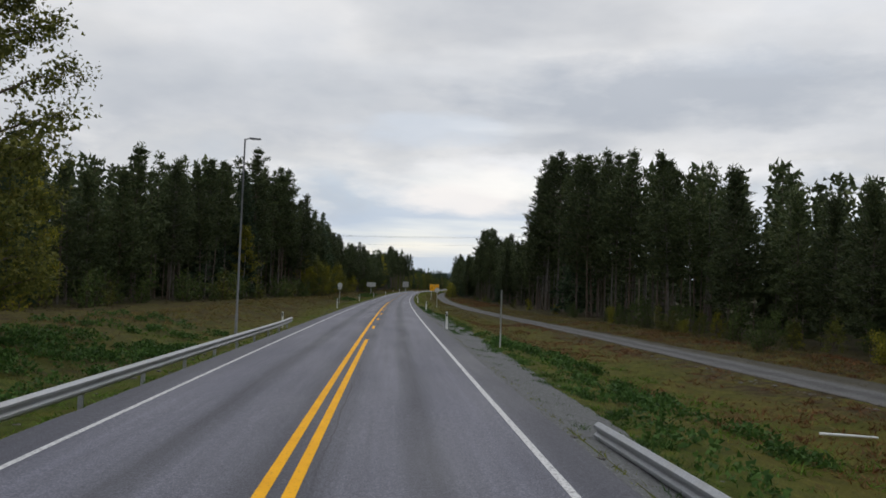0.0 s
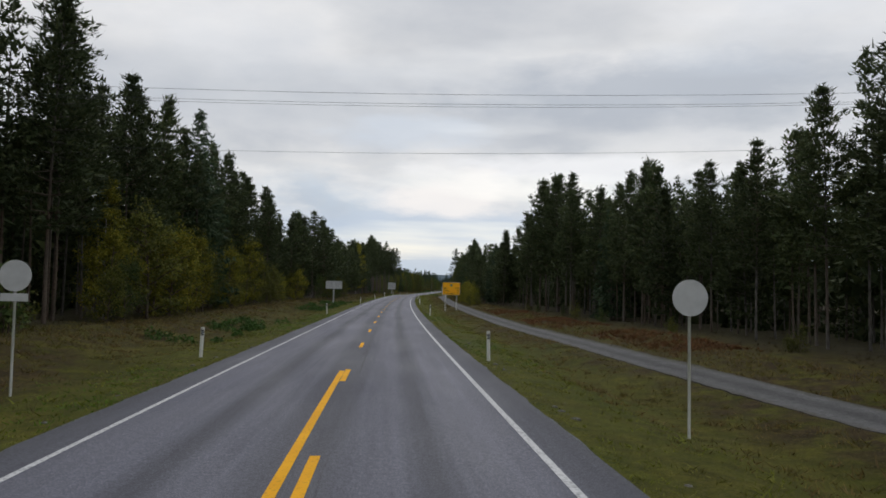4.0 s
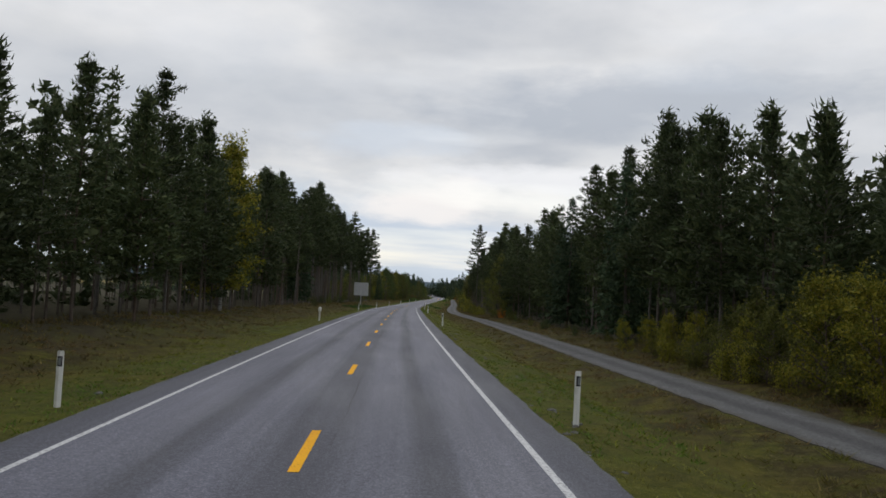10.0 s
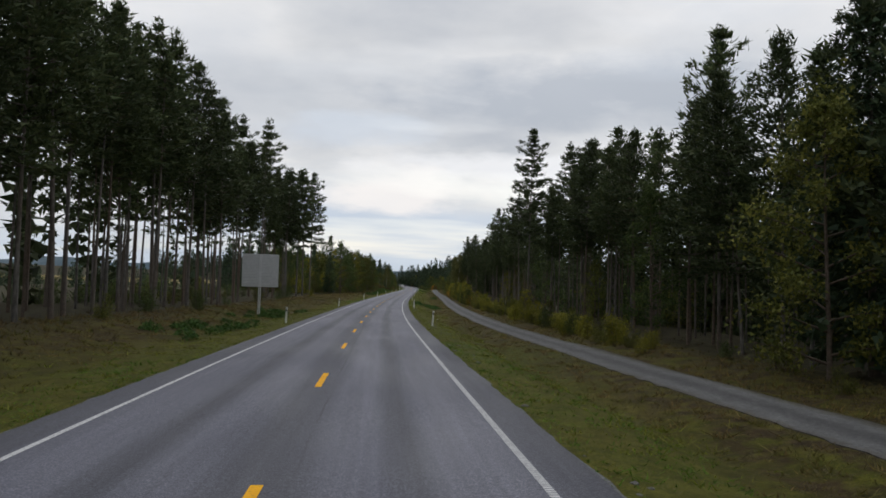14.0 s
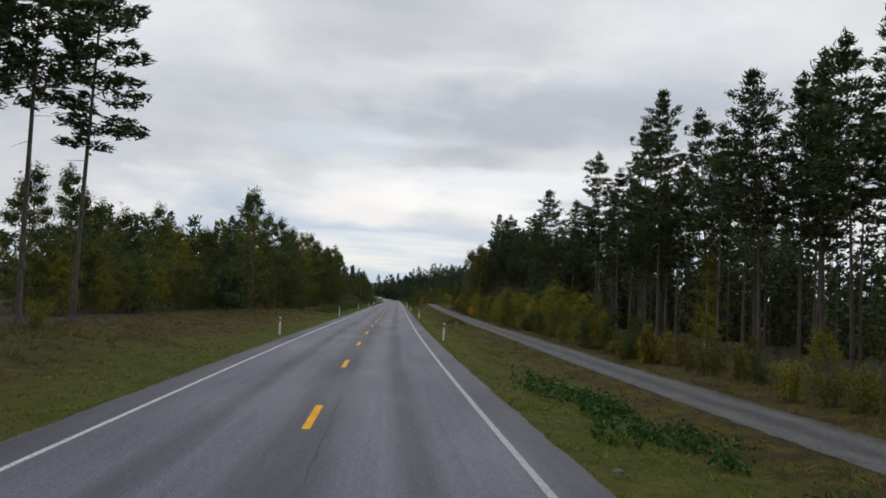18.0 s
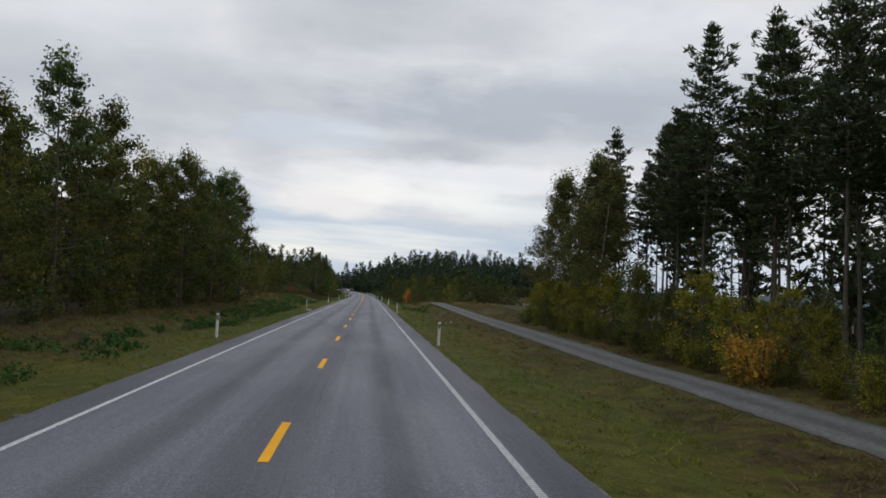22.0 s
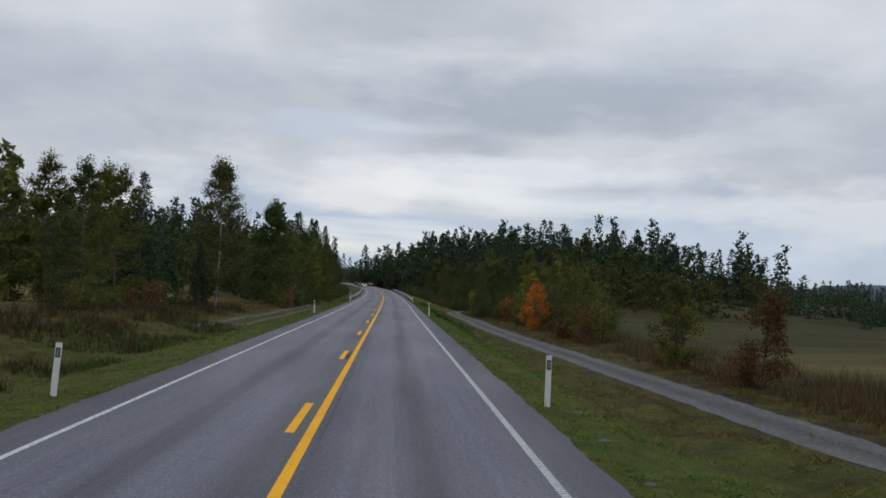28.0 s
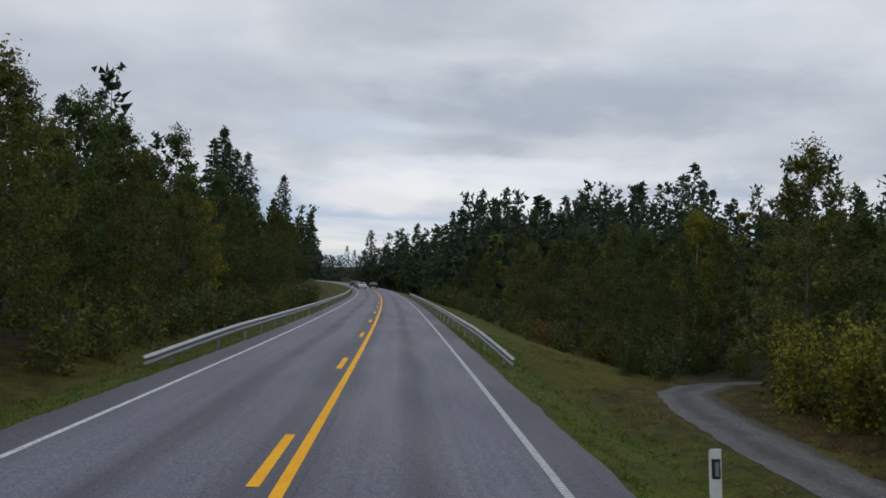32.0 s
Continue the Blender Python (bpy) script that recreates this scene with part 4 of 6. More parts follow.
class Scatter:
    """Gathers plants of low detail into one mesh."""

    def __init__(self):
        self.V, self.F, self.I, self.n = [], [], [], 0

    def add(self, models, s, lat, size, sink=0.0):
        if on_track(s, lat) and sink > 0.02:
            return
        wood, crown = models
        a = rng.uniform(0, 6.28)
        c, sn = np.cos(a) * size, np.sin(a) * size
        p = at(s, lat, float(ground(s, lat)) - sink)
        for i, (v, f) in enumerate((wood, crown)):
            self.V.append(np.stack([v[:, 0] * c - v[:, 1] * sn, v[:, 0] * sn + v[:, 1] * c, v[:, 2] * size], 1) + p)
            self.F.append(f + self.n)
            self.I.append(np.full(len(f), i))
            self.n += len(v)

    def build(self, name, mats, label, category):
        if self.V:
            return tagged(new(name, tri_mesh(name, np.concatenate(self.V), np.concatenate(self.F), mats, np.concatenate(self.I))), label, category, kind="stuff")


def on_track(s, lat):
    """Whether a place lies on the gravel track or on its loop at the end."""
    if s < 900:
        return abs(lat - float(path_mid(s))) < 2.1
    q = np.arange(896, 935, 0.5)
    return float(np.min(np.hypot(q - s, path_mid(q) - lat))) < 2.3


def put(model, s, lat, size=1.0, sink=0.05):
    if on_track(s, lat):
        return None
    g = float(ground(s, lat))
    x, y, zz = at(s, lat, g - sink)
    m = pose(x, y, zz, rng.normal(0, 0.8), rng.normal(0, 0.8), rng.uniform(0, 360)) @ Matrix.Scale(size, 4)
    ob = copy_thing(model, m)
    ob.matrix_basis = m
    return ob


PINES = [(20, 0.36, 2.9, 0.62, False), (21, 0.44, 2.7, 0.55, False), (19, 0.28, 2.9, 0.72, False), (22, 0.40, 3.0, 0.58, False), (13, 0.12, 2.3, 0.8, False), (14, 0.2, 2.2, 0.75, False), (22, 0.48, 2.8, 0.58, True), (23, 0.40, 3.1, 0.6, True), (20, 0.55, 2.4, 0.6, True)]
PINE_NOTE = {4: "young Scots pine with boughs almost to the ground", 5: "young Scots pine with boughs almost to the ground", 6: "lofty Scots pine with long bare trunk and open crown", 7: "lofty Scots pine with long bare trunk and open crown", 8: "slender Scots pine with long bare trunk"}
tall_pines = [plant("pine_tree", *pine(*d), "bark", "pine", PINE_NOTE.get(i, "tall Scots pine with bare lower trunk at the forest edge"), "tree", "pines at the forest edge") for i, d in enumerate(PINES)]
spruces = [plant("spruce_tree", *spruce(h), "bark", "spruce", "dark conical spruce tree with branches to the ground", "tree", "spruces") for h in (17, 14)]
birches = {k: [plant("broadleaf_tree", *broadleaf(h, w, b, int(n * 1.7), 8, 0.125 if k != "pale" else 0.10, 24 if k != "pale" else 46, 0.7, True), "birch" if k in ("yellow", "pale") else "stem", k, lab, "tree", "broadleaf trees") for h, w, b, n in dims] for k, lab, dims in (
    ("green", "green broadleaf tree with dense uneven crown", ((15, 2.9, 0.10, 560), (13, 2.8, 0.05, 520))),
    ("olive", "broadleaf tree with dull green autumn leaves", ((14, 2.9, 0.05, 540), (12, 2.8, 0.04, 500))),
    ("pale", "birch tree with white trunk and dull green leaves", ((13.5, 2.8, 0.08, 1500),)),
    ("yellow", "birch tree turning yellow", ((13, 2.4, 0.10, 460),)))}
bushes = {k: [plant("bush", *bush(h, w, int(n * 1.7), 10, 0.072), "stem", k, lab, "bush", "bushes along the verge") for h, w, n in ((2.6, 1.3, 100), (3.4, 1.45, 112))] for k, lab in (
    ("green", "leafy green roadside bush"), ("olive", "dull green roadside bush"), ("yellow", "young birch bush with yellow-green autumn leaves"), ("orange", "bush with golden autumn leaves"), ("flame", "bush with bright orange autumn leaves"), ("rust", "brown leafy autumn bush"))}
big_bushes = {k: plant("bush", *bush(5.2, 2.1, 420, 11, 0.09, 13), "stem", k, lab, "bush", "bushes along the verge") for k, lab in (("green", "tall dense green bush beside the track"), ("olive", "tall dull green bush beside the track"))}
saplings = {k: [plant("young_birch", *broadleaf(h, w, 0.03, int(n * 1.7), 9, 0.082, 18, 1.0, True), "stem", k, lab, "tree", "young birches along the verge") for h, w, n in ((6, 1.5, 300), (5, 1.5, 270))] for k, lab in (
    ("green", "bushy young tree with green leaves beside the track"), ("olive", "bushy young birch with dull green leaves"), ("yellow", "bushy young birch with yellow-green autumn leaves"), ("flame", "young tree with bright orange autumn leaves"), ("rust", "young tree with brown autumn leaves beside the field"))}
mids = [pine_mid(h, b, w) for h, b, w in ((20, 0.42, 2.6), (19, 0.5, 2.4), (21, 0.38, 2.7))]
fars = [pine_far(h, b, w) for h, b, w in ((19, 0.35, 2.8), (18, 0.3, 2.7), (20, 0.42, 2.7))]
far_spruce = [spruce(16, False), spruce(13, False)]
def thick_pine(h, wide):
    """A young pine far inside the wood, dense to the ground."""
    tr, C, D = pine_parts(h, 0.05, wide, 1.9, 4, 2.2, False)
    return tr, tufts(C, D, 3, 1.7, 0.45, 0.6, 0.0, 1.15 - 0.7 * C[:, 2] / h)


def hill_pine(h, base, wide):
    tr, C, D = pine_parts(h, base, wide, 1.3, 4, 1.2, False)
    return tr, tufts(C, D, 2, 1.25, 0.5, 0.4, 0.0, 1.15 - 0.6 * C[:, 2] / h)


hill_pines = [hill_pine(16, 0.2, 3.5), hill_pine(14, 0.12, 3.6)]
deep_fills = [thick_pine(h, w) for h, w in ((13, 2.8), (10, 2.6), (16, 2.8))]
fills = [pine_mid(h, b, w) for h, b, w in ((12, 0.06, 2.0), (9, 0.04, 1.9), (14, 0.10, 2.1))]
bush_models = {k: bush(3.0, 1.3, 70, 7, 0.12, 6) for k in ("green", "olive", "rust", "yellow")}
far_leafy = [broadleaf(h, w, 0.05, 60, 6, 0.60, 7) for h, w in ((13, 2.6), (11, 2.5))]


# pine forest on both sides: a front row of single trees, then thinner detail behind
def conifer_height(side, s):
    """Height of the tallest trees along the forest edge."""
    if side > 0:
        return curve(s, (-60, 9.5), (45, 10), (56, 11.2), (68, 15), (84, 19), (96, 21.2), (110, 21.5), (124, 25.3), (138, 26), (146, 22.1), (154, 18.5), (163, 14.5), (178, 14), (184, 17), (198, 15.3), (210, 16), (218, 19.7), (233, 20.5), (246, 16.3), (256, 14),
                     (266, 11), (286, 11.2), (306, 11.4), (320, 15.7), (337, 18), (350, 16.7), (358, 15.5), (365, 13.4), (372, 13.4), (380, 16.7), (388, 13.5), (400, 15), (410, 13.3), (420, 16), (433, 18), (442, 15.4), (450, 18.5), (466, 19), (478, 17),
                     (504, 14.5), (520, 16), (545, 17), (556, 15), (590, 16.5), (602, 14.5), (616, 13), (635, 15.5), (650, 16.5), (692, 15))
    return curve(s, (-60, 12), (68, 12.3), (78, 14.2), (92, 16.8), (104, 17.5), (115, 19.9), (125, 22), (146, 22), (154, 20.7), (168, 18.5), (177, 20), (188, 17.6), (204, 18.5), (212, 16.3), (228, 17.5), (236, 14), (251, 17.2), (259, 15), (265, 16.4), (276, 14.4),
                 (298, 12.1), (313, 11.5), (323, 14.6), (350, 15.6), (361, 14.8), (372, 16.5), (390, 18), (403, 16), (412, 19), (426, 22.4), (436, 23.3), (446, 21.8), (464, 24.5), (478, 21), (492, 23.8), (504, 25.2), (519, 21), (530, 23), (545, 24))


def conifer_size(side, s):
    return float(conifer_height(side, s)) / 20


def thick(side, s):
    """How closed the wood is behind its edge."""
    return float(curve(s, (435, 1), (466, 1.0), (487, .85), (503, .42), (545, .42), (568, .68), (590, .85), (650, .85), (692, .7)) if side > 0 else curve(s, (425, 1), (452, .8), (482, .55), (505, .28), (520, .14)))


def brush(side, s):
    """How much young growth stands between the stems."""
    return float(curve(s, (92, 1), (104, .12), (150, .12), (160, 1), (440, 1), (690, .85)) if side > 0 else curve(s, (330, 1), (346, .12), (440, .12), (531, .1)))


stuff_mid, stuff_far, left_out = Scatter(), Scatter(), Scatter()
for side, s_end in ((1, 692), (-1, 531)):
    rng = np.random.default_rng(11 if side > 0 else 21)
    s = -30.0
    while s < s_end:
        e = float(edge_right(s) if side > 0 else edge_left(s))
        sparse = 0.30 if (side > 0 and 478 < s < 596) or (side < 0 and s > 505) else 0.0
        if not (side < 0 and -30 < s < -18) and rng.random() > sparse:
            H = float(conifer_height(side, s)) * rng.uniform(0.86, 1.07)
            i = int(rng.choice([4, 5, 4] if H < 13.5 else [2, 5, 0] if H < 16 and s < 440 else [1, 8, 6] if s > 440 else [0, 3, 1, 8] if side < 0 and s > 315 else [0, 1, 2, 3]))
            if rng.random() < 0.06 and s < 440:
                put(spruces[rng.integers(2)], s, side * (e + rng.uniform(0, 3.0)), H / 16)
            else:
                put(tall_pines[i], s, side * (e + rng.uniform(0, 3.0)), H / PINES[i][0])
        s += rng.uniform(3.0, 4.8)
    for row, (d0, d1, gap) in enumerate(((2.5, 6.5, 2.4), (6.5, 13, 2.8), (13, 20, 3.2), (20, 30, 3.2), (30, 42, 3.4))):
        s = -40.0
        while s < s_end:
            s += gap * rng.uniform(0.6, 1.5)
            if rng.random() > (thick(side, s) + (0.15 if row < 1 else 0.0)) * (1.0 if row < 2 else 0.35 + 0.65 * brush(side, s)):
                continue
            e = float(edge_right(s) if side > 0 else edge_left(s))
            mdl = mids[rng.integers(3)] if row < 1 or (s > 440 and row < 3) else fars[rng.integers(3)]
            open_wood = side > 0 and 92 < s < 156 and row > 0 and math.sin(s * 37.0) < 0.5
            (left_out if open_wood else stuff_mid if row < 2 else stuff_far).add(mdl, s, side * (e + rng.uniform(d0, d1)), conifer_size(side, s) * rng.uniform(0.76, 0.98), 0.05)
    # young trees and brush between the stems
    for d0, d1, gap, model in ((2.5, 11, 5.0, fills), (9, 22, 1.05, deep_fills), (22, 40, 1.5, deep_fills)):
        s = -40.0
        while s < s_end:
            s += rng.uniform(0.6, 1.5) * gap
            e = float(edge_right(s) if side > 0 else edge_left(s))
            big = conifer_size(side, s) * rng.uniform(0.55, 1.15) * (0.6 if d0 < 5 else 1.0)
            if rng.random() > (thick(side, s) + 0.1) * brush(side, s):
                continue
            big *= 0.45 + 0.55 * thick(side, s)
            open_wood = side > 0 and 92 < s < 156 and d0 > 5 and math.sin(s * 37.0) < 0.6
            (left_out if open_wood else stuff_far).add(model[rng.integers(3)], s, side * (e + rng.uniform(d0, d1)), big, 0.05)
stuff_mid.build("pine_wood", ["bark", "pine"], "dense pine wood behind the forest edge", "forest")
stuff_far.build("deep_pine_wood", ["bark", "pine"], "dark depth of the pine forest", "forest")


def plain_pine(h):
    """A far pine of a few broad sprays."""
    zc = np.repeat(np.linspace(0.25, 0.97, 6) * h, 3)
    az = rng.uniform(0, 6.28, 18)
    rad = 1.5 * (1.05 - zc / h)
    C = np.stack([np.cos(az) * rad, np.sin(az) * rad, zc], 1)
    D = np.stack([np.cos(az), np.sin(az), 0.25 + 0 * az], 1)
    return tube([[0, 0, -0.3], [0, 0, h * 0.9]], [0.16, 0.04], 3), tufts(C, D, 1, 3.0, 1.15, 0.2, 0.0, 1.15 - 0.6 * zc / h)


plain_pines = [plain_pine(h) for h in (17, 19, 15)]
outer = Scatter()
for side, s_end in ((1, 690), (-1, 531)):
    for i in range(1500):
        s = rng.uniform(-60, s_end)
        if rng.random() > (thick(side, s) + 0.05) * brush(side, s):
            continue
        e = float(edge_right(s) if side > 0 else edge_left(s))
        outer.add(plain_pines[rng.integers(3)], s, side * (e + 36 + 130 * rng.random() ** 1.3), conifer_size(side, s) * rng.uniform(0.75, 1.0), 0.1)
outer.build("outer_pine_wood", ["bark", "pine"], "pine forest stretching away from the road", "forest")


def pick(table, weights):
    k = rng.choice(len(table), p=np.array(weights) / sum(weights))
    return table[k]


bush_stuff = {}


def bush_row(s0, s1, lat, spread, gap, kinds, weights, size=(0.6, 1.2), joined_up=False):
    s = s0
    while s < s1:
        k = pick(kinds, weights)
        l = (lat(s) if callable(lat) else lat) + rng.uniform(-spread, spread)
        if joined_up:
            bush_stuff.setdefault(k, Scatter()).add(bush_models[k], s, l, rng.uniform(*size), 0.05)
        else:
            put(bushes[k][rng.integers(2)], s, l, rng.uniform(*size))
        s += gap * rng.uniform(0.6, 1.5)


def sapling_row(s0, s1, lat, spread, gap, kinds, weights, tall):
    """Young birches in a row; tall: their height along the road."""
    s = s0
    while s < s1:
        k = pick(kinds, weights)
        i = int(rng.integers(2))
        l = (lat(s) if callable(lat) else lat) + rng.uniform(-spread, spread)
        put(saplings[k][i], s, l, float(tall(s)) * rng.uniform(0.6, 1.05) / (6, 5)[i])
        s += gap * rng.uniform(0.6, 1.5)


# broadleaf trees as single things along the way
def birch_row(s0, s1, lat, spread, gap, kinds, weights, size=(0.8, 1.1)):
    s = s0
    while s < s1:
        k = pick(kinds, weights)
        l = (lat(s) if callable(lat) else lat) + rng.uniform(-spread, spread)
        put(birches[k][rng.integers(len(birches[k]))], s, l, rng.uniform(*size))
        s += gap * rng.uniform(0.65, 1.4)


rng = np.random.default_rng(12)
LEAFY = ("green", "olive", "yellow")
first_birch = plant("broadleaf_tree", *broadleaf(17, 3.1, 0.04, 2400, 10, 0.11, 36, 0.7, True), "birch", "olive", "tall slender birch with thin drooping twigs beside the guard rail", "tree", "broadleaf trees")
put(first_birch, 29.5, -12.6, 1.0)
for c in list(first_birch.children_recursive) + [first_birch]:
    bpy.data.objects.remove(c)
put(birches["olive"][0], 27, -15.5, 1.15)
# lofty pines standing out of the wood
for i, a, b, hh in ((7, 482, 18.5, 23), (6, 490, 28.5, 23.7), (6, 495, 26.5, 24), (7, 480, 30.5, 21.2), (1, 473, 24, 19), (7, 523, 24.5, 21), (8, 509, 21.5, 18.5), (6, 527, 26, 20), (7, 565.5, 24, 21.8), (6, 574, 32, 22.8), (6, 578, 27, 22),
                    (1, 546, 23.5, 17.9), (8, 543, 25.5, 18.2), (6, 590, 25.5, 21), (1, 600, 21.8, 17.8), (0, 635, 26.5, 18.4), (1, 644, 21.8, 18.2), (6, 654, 24, 20), (7, 660, 22.5, 20.5), (6, 650, 28, 20), (1, 676, 27, 18.5), (6, 683, 30, 20), (8, 688, 26, 19.5), (6, 692, 33, 20.5), (1, 690, 37, 21),
                    (7, 545.5, -15.9, 25), (6, 541, -16.6, 25), (6, 538, -20, 23), (7, 532, -20.5, 23), (6, 520, -22.5, 26), (8, 519, -19.5, 18), (6, 527, -18, 23), (7, 535, -17, 24), (2, 615, -20.5, 16.9), (2, 233, 24, 21), (4, 255, 21, 14.2), (4, 258, 22, 13)):
    put(tall_pines[i], a, b, hh / PINES[i][0])
for a, b, hh in ((268, 21.5, 12), (271, 20.8, 12.8), (276, 22, 12.4), (418, 21, 16.5), (592, -17.5, 11), (578, -24, 9.5)):
    put(spruces[0], a, b, hh / 17)
put(birches["green"][0], 31, -18.5, 1.1)
birch_row(60, 240, lambda s: -float(edge_left(s)) - 1, 1.5, 45, ("yellow", "olive"), (1, 1), (0.6, 0.9))
put(birches["yellow"][0], 346, -14.4, 1.2)
put(birches["yellow"][0], 349.5, -15.2, 1.08)
put(birches["olive"][1], 417, 18.4, 0.95)
put(saplings["olive"][0], 407.5, 17.2, 0.95)
put(bushes["flame"][0], 402, 17.2, 0.7)
put(bushes["green"][1], 396, 17.6, 0.7)
put(bushes["olive"][1], 391, 17.3, 0.6)
birch_row(557, 606, -26, 3, 3.2, LEAFY, (2, 3, 2.5), (0.55, 0.85))
sapling_row(553, 606, -21.5, 1.8, 1.7, ("olive", "green", "yellow"), (4, 2, 2), lambda s: 5.2)
put(birches["green"][0], 588, -14.2, 0.9)
birch_row(606, 706, lambda s: -float(edge_left(s)) - 1, 1.2, 2.9, LEAFY, (3, 5, .8), (0.75, 1.0))
birch_row(674, 688, 20, 1.0, 5, ("pale",), (1,), (0.98, 1.12))
birch_row(440, 560, lambda s: float(edge_right(s)) + 1, 2, 30, LEAFY, (1, 2, 1), (0.5, 0.75))
# the end of the way
for k, a, b, c in (("green", 703, -14.8, 0.96), ("olive", 699, -12.8, 0.86), ("green", 700.5, -16.4, 0.9), ("olive", 691, -13.2, 0.85), ("green", 683, -12.6, 0.8), ("olive", 676, -13.6, 0.88)):
    put(birches[k][0], a, b, c)
put(birches["olive"][1], 733, -17.5, 0.72)
put(birches["olive"][0], 818, -27, 0.72)
put(birches["pale"][0], 850, -14.5, 0.97)
put(birches["pale"][0], 697, 21.3, 0.95)
put(spruces[0], 841, -18.5, 0.62)
put(spruces[1], 845, -20.5, 0.7)
put(big_bushes["green"], 878.5, -14.2, 0.9)
put(big_bushes["green"], 881.5, -13.4, 0.8)
put(birches["olive"][0], 897, -13.6, 0.7)
put(birches["green"][1], 904, -12.6, 0.9)
put(spruces[1], 847, -15.3, 0.4)
put(birches["green"][1], 889, 14.6, 0.6)
put(birches["olive"][1], 896, 16.5, 0.66)
birch_row(900, 1010, lambda s: -13.2, 1.3, 3.4, LEAFY, (5, 4, .8), (0.6, 0.76))
for i, (a, b) in enumerate(((833, -17.5), (836, -21), (839, -25), (841, -29), (845, -33), (848, -38), (843, -22), (851, -27), (854, -44))):
    put(birches[("olive", "green", "olive")[i % 3]][0], a, b, (0.68, 0.7, 0.8, 0.76)[i % 4])
birch_row(850, 905, 19, 2.5, 4.0, LEAFY, (5, 4, .4), (0.42, 0.6))
birch_row(868, 926, 24, 2.0, 4.5, LEAFY, (5, 4, .4), (0.5, 0.68))
birch_row(925, 1030, lambda s: float(edge_right(s)) + 1.5, 2.0, 4.5, LEAFY, (5, 4, .5), (0.55, 0.85))
for a, b, c in ((905, -24, 0.7), (915, -22, 0.8), (940, -20, 0.95), (948, -21, 0.9), (965, 30, 1.0), (980, 28, 1.1)):
    put(spruces[rng.integers(2)], a, b, c)

rng = np.random.default_rng(13)
sapling_row(160, 240, lambda s: -float(edge_left(s)) + 1.2, 1.2, 2.3, ("yellow", "olive", "green"), (4, 3, 1), lambda s: curve(s, (160, 5), (168, 7.4), (183, 6.7), (206, 7.6), (212, 4.8), (226, 4.6), (238, 6)))
sapling_row(255, 285, lambda s: -float(edge_left(s)) + 0.8, 0.6, 6, ("olive", "green"), (1, 1), lambda s: 5)
bush_row(-10, 150, lambda s: -float(edge_left(s)) + 1.2, 1.6, 3.0, ("green", "olive", "yellow"), (4, 1.5, .5), (0.9, 1.7), True)
sapling_row(24, 84, lambda s: float(path_mid(s)) + 8.0, 1.6, 2.2, ("green", "olive", "yellow"), (4, 1.5, 1.5), lambda s: 2.3)
bush_row(30, 90, lambda s: float(edge_right(s)) - 2.5, 1.2, 7, ("yellow", "green", "olive"), (2, 2, 1), (0.7, 1.15))
bush_row(-10, 240, lambda s: float(edge_right(s)) - 1.5, 1.5, 12, ("green", "yellow", "olive"), (3, 1, 2), (0.45, 0.8))
sapling_row(262, 328, lambda s: float(path_mid(s)) + 3.9, 0.6, 1.6, ("yellow", "olive"), (3, 2), lambda s: curve(s, (262, 3.4), (272, 4.1), (296, 5), (306, 4.5), (314, 3.4), (328, 2.6)))
bush_row(262, 320, lambda s: float(path_mid(s)) + 3.1, 0.3, 3, ("yellow", "olive"), (3, 2), (0.5, 0.8))
bush_row(330, 430, lambda s: float(path_mid(s)) + 4.5, 1.2, 8, ("green", "olive", "rust"), (3, 3, .6), (0.3, 0.6))
bush_row(430, 560, lambda s: float(path_mid(s)) + 3.9, 0.9, 1.7, ("yellow", "olive", "green", "rust"), (5, 2, .8, .3), (0.45, 0.85))
sapling_row(448, 545, lambda s: float(path_mid(s)) + 4.6, 0.9, 4.5, ("yellow", "olive"), (4, 2), lambda s: curve(s, (448, 2.2), (466, 4), (474, 2.6), (530, 2.6), (545, 2.8)))
sapling_row(545, 684, lambda s: float(path_mid(s)) + 4.0, 0.7, 1.9, ("yellow", "olive", "green"), (6, 2, 1), lambda s: curve(s, (545, 2.6), (560, 3.6), (572, 4.6), (595, 4.6), (612, 4.4), (632, 3.6), (652, 5), (684, 3.4)))
bush_row(545, 684, lambda s: float(path_mid(s)) + 3.1, 0.4, 2.6, ("yellow", "olive", "green"), (4, 3, 1), (0.5, 0.85))
put(bushes["orange"][1], 545, 16.6, 0.75)
put(bushes["orange"][0], 558, 16.8, 0.95)
put(bushes["orange"][0], 641, 16.2, 1.15)
bush_row(400, 540, lambda s: -float(edge_left(s)) + 0.5, 1.5, 11, ("green", "olive", "yellow"), (2, 2, 1), (0.5, 0.9))
bush_row(600, 706, lambda s: -float(edge_left(s)) + 1.0, 0.8, 3.6, ("olive", "green", "rust"), (3, 3, .4), (0.6, 1.0), True)
put(saplings["olive"][1], 733.5, 14.6, 0.78)
put(bushes["olive"][1], 733, 14.3, 0.7)
put(saplings["yellow"][1], 800, 21, 1.02)
put(saplings["yellow"][1], 802, 22.3, 0.85)
put(saplings["rust"][1], 805, 14.2, 0.66)
put(bushes["rust"][0], 805.8, 13.9, 0.75)
put(saplings["olive"][0], 811.5, 13.5, 0.66)
put(saplings["yellow"][1], 812.2, 13.9, 0.6)
put(bushes["rust"][0], 798, 16.8, 0.8)
put(saplings["olive"][1], 831, 14.3, 0.92)
put(saplings["olive"][0], 834.5, 14.7, 0.82)
put(saplings["green"][1], 838, 15.2, 0.9)
put(bushes["rust"][1], 828.5, 13.8, 0.9)
put(bushes["rust"][0], 833, 13.4, 0.8)
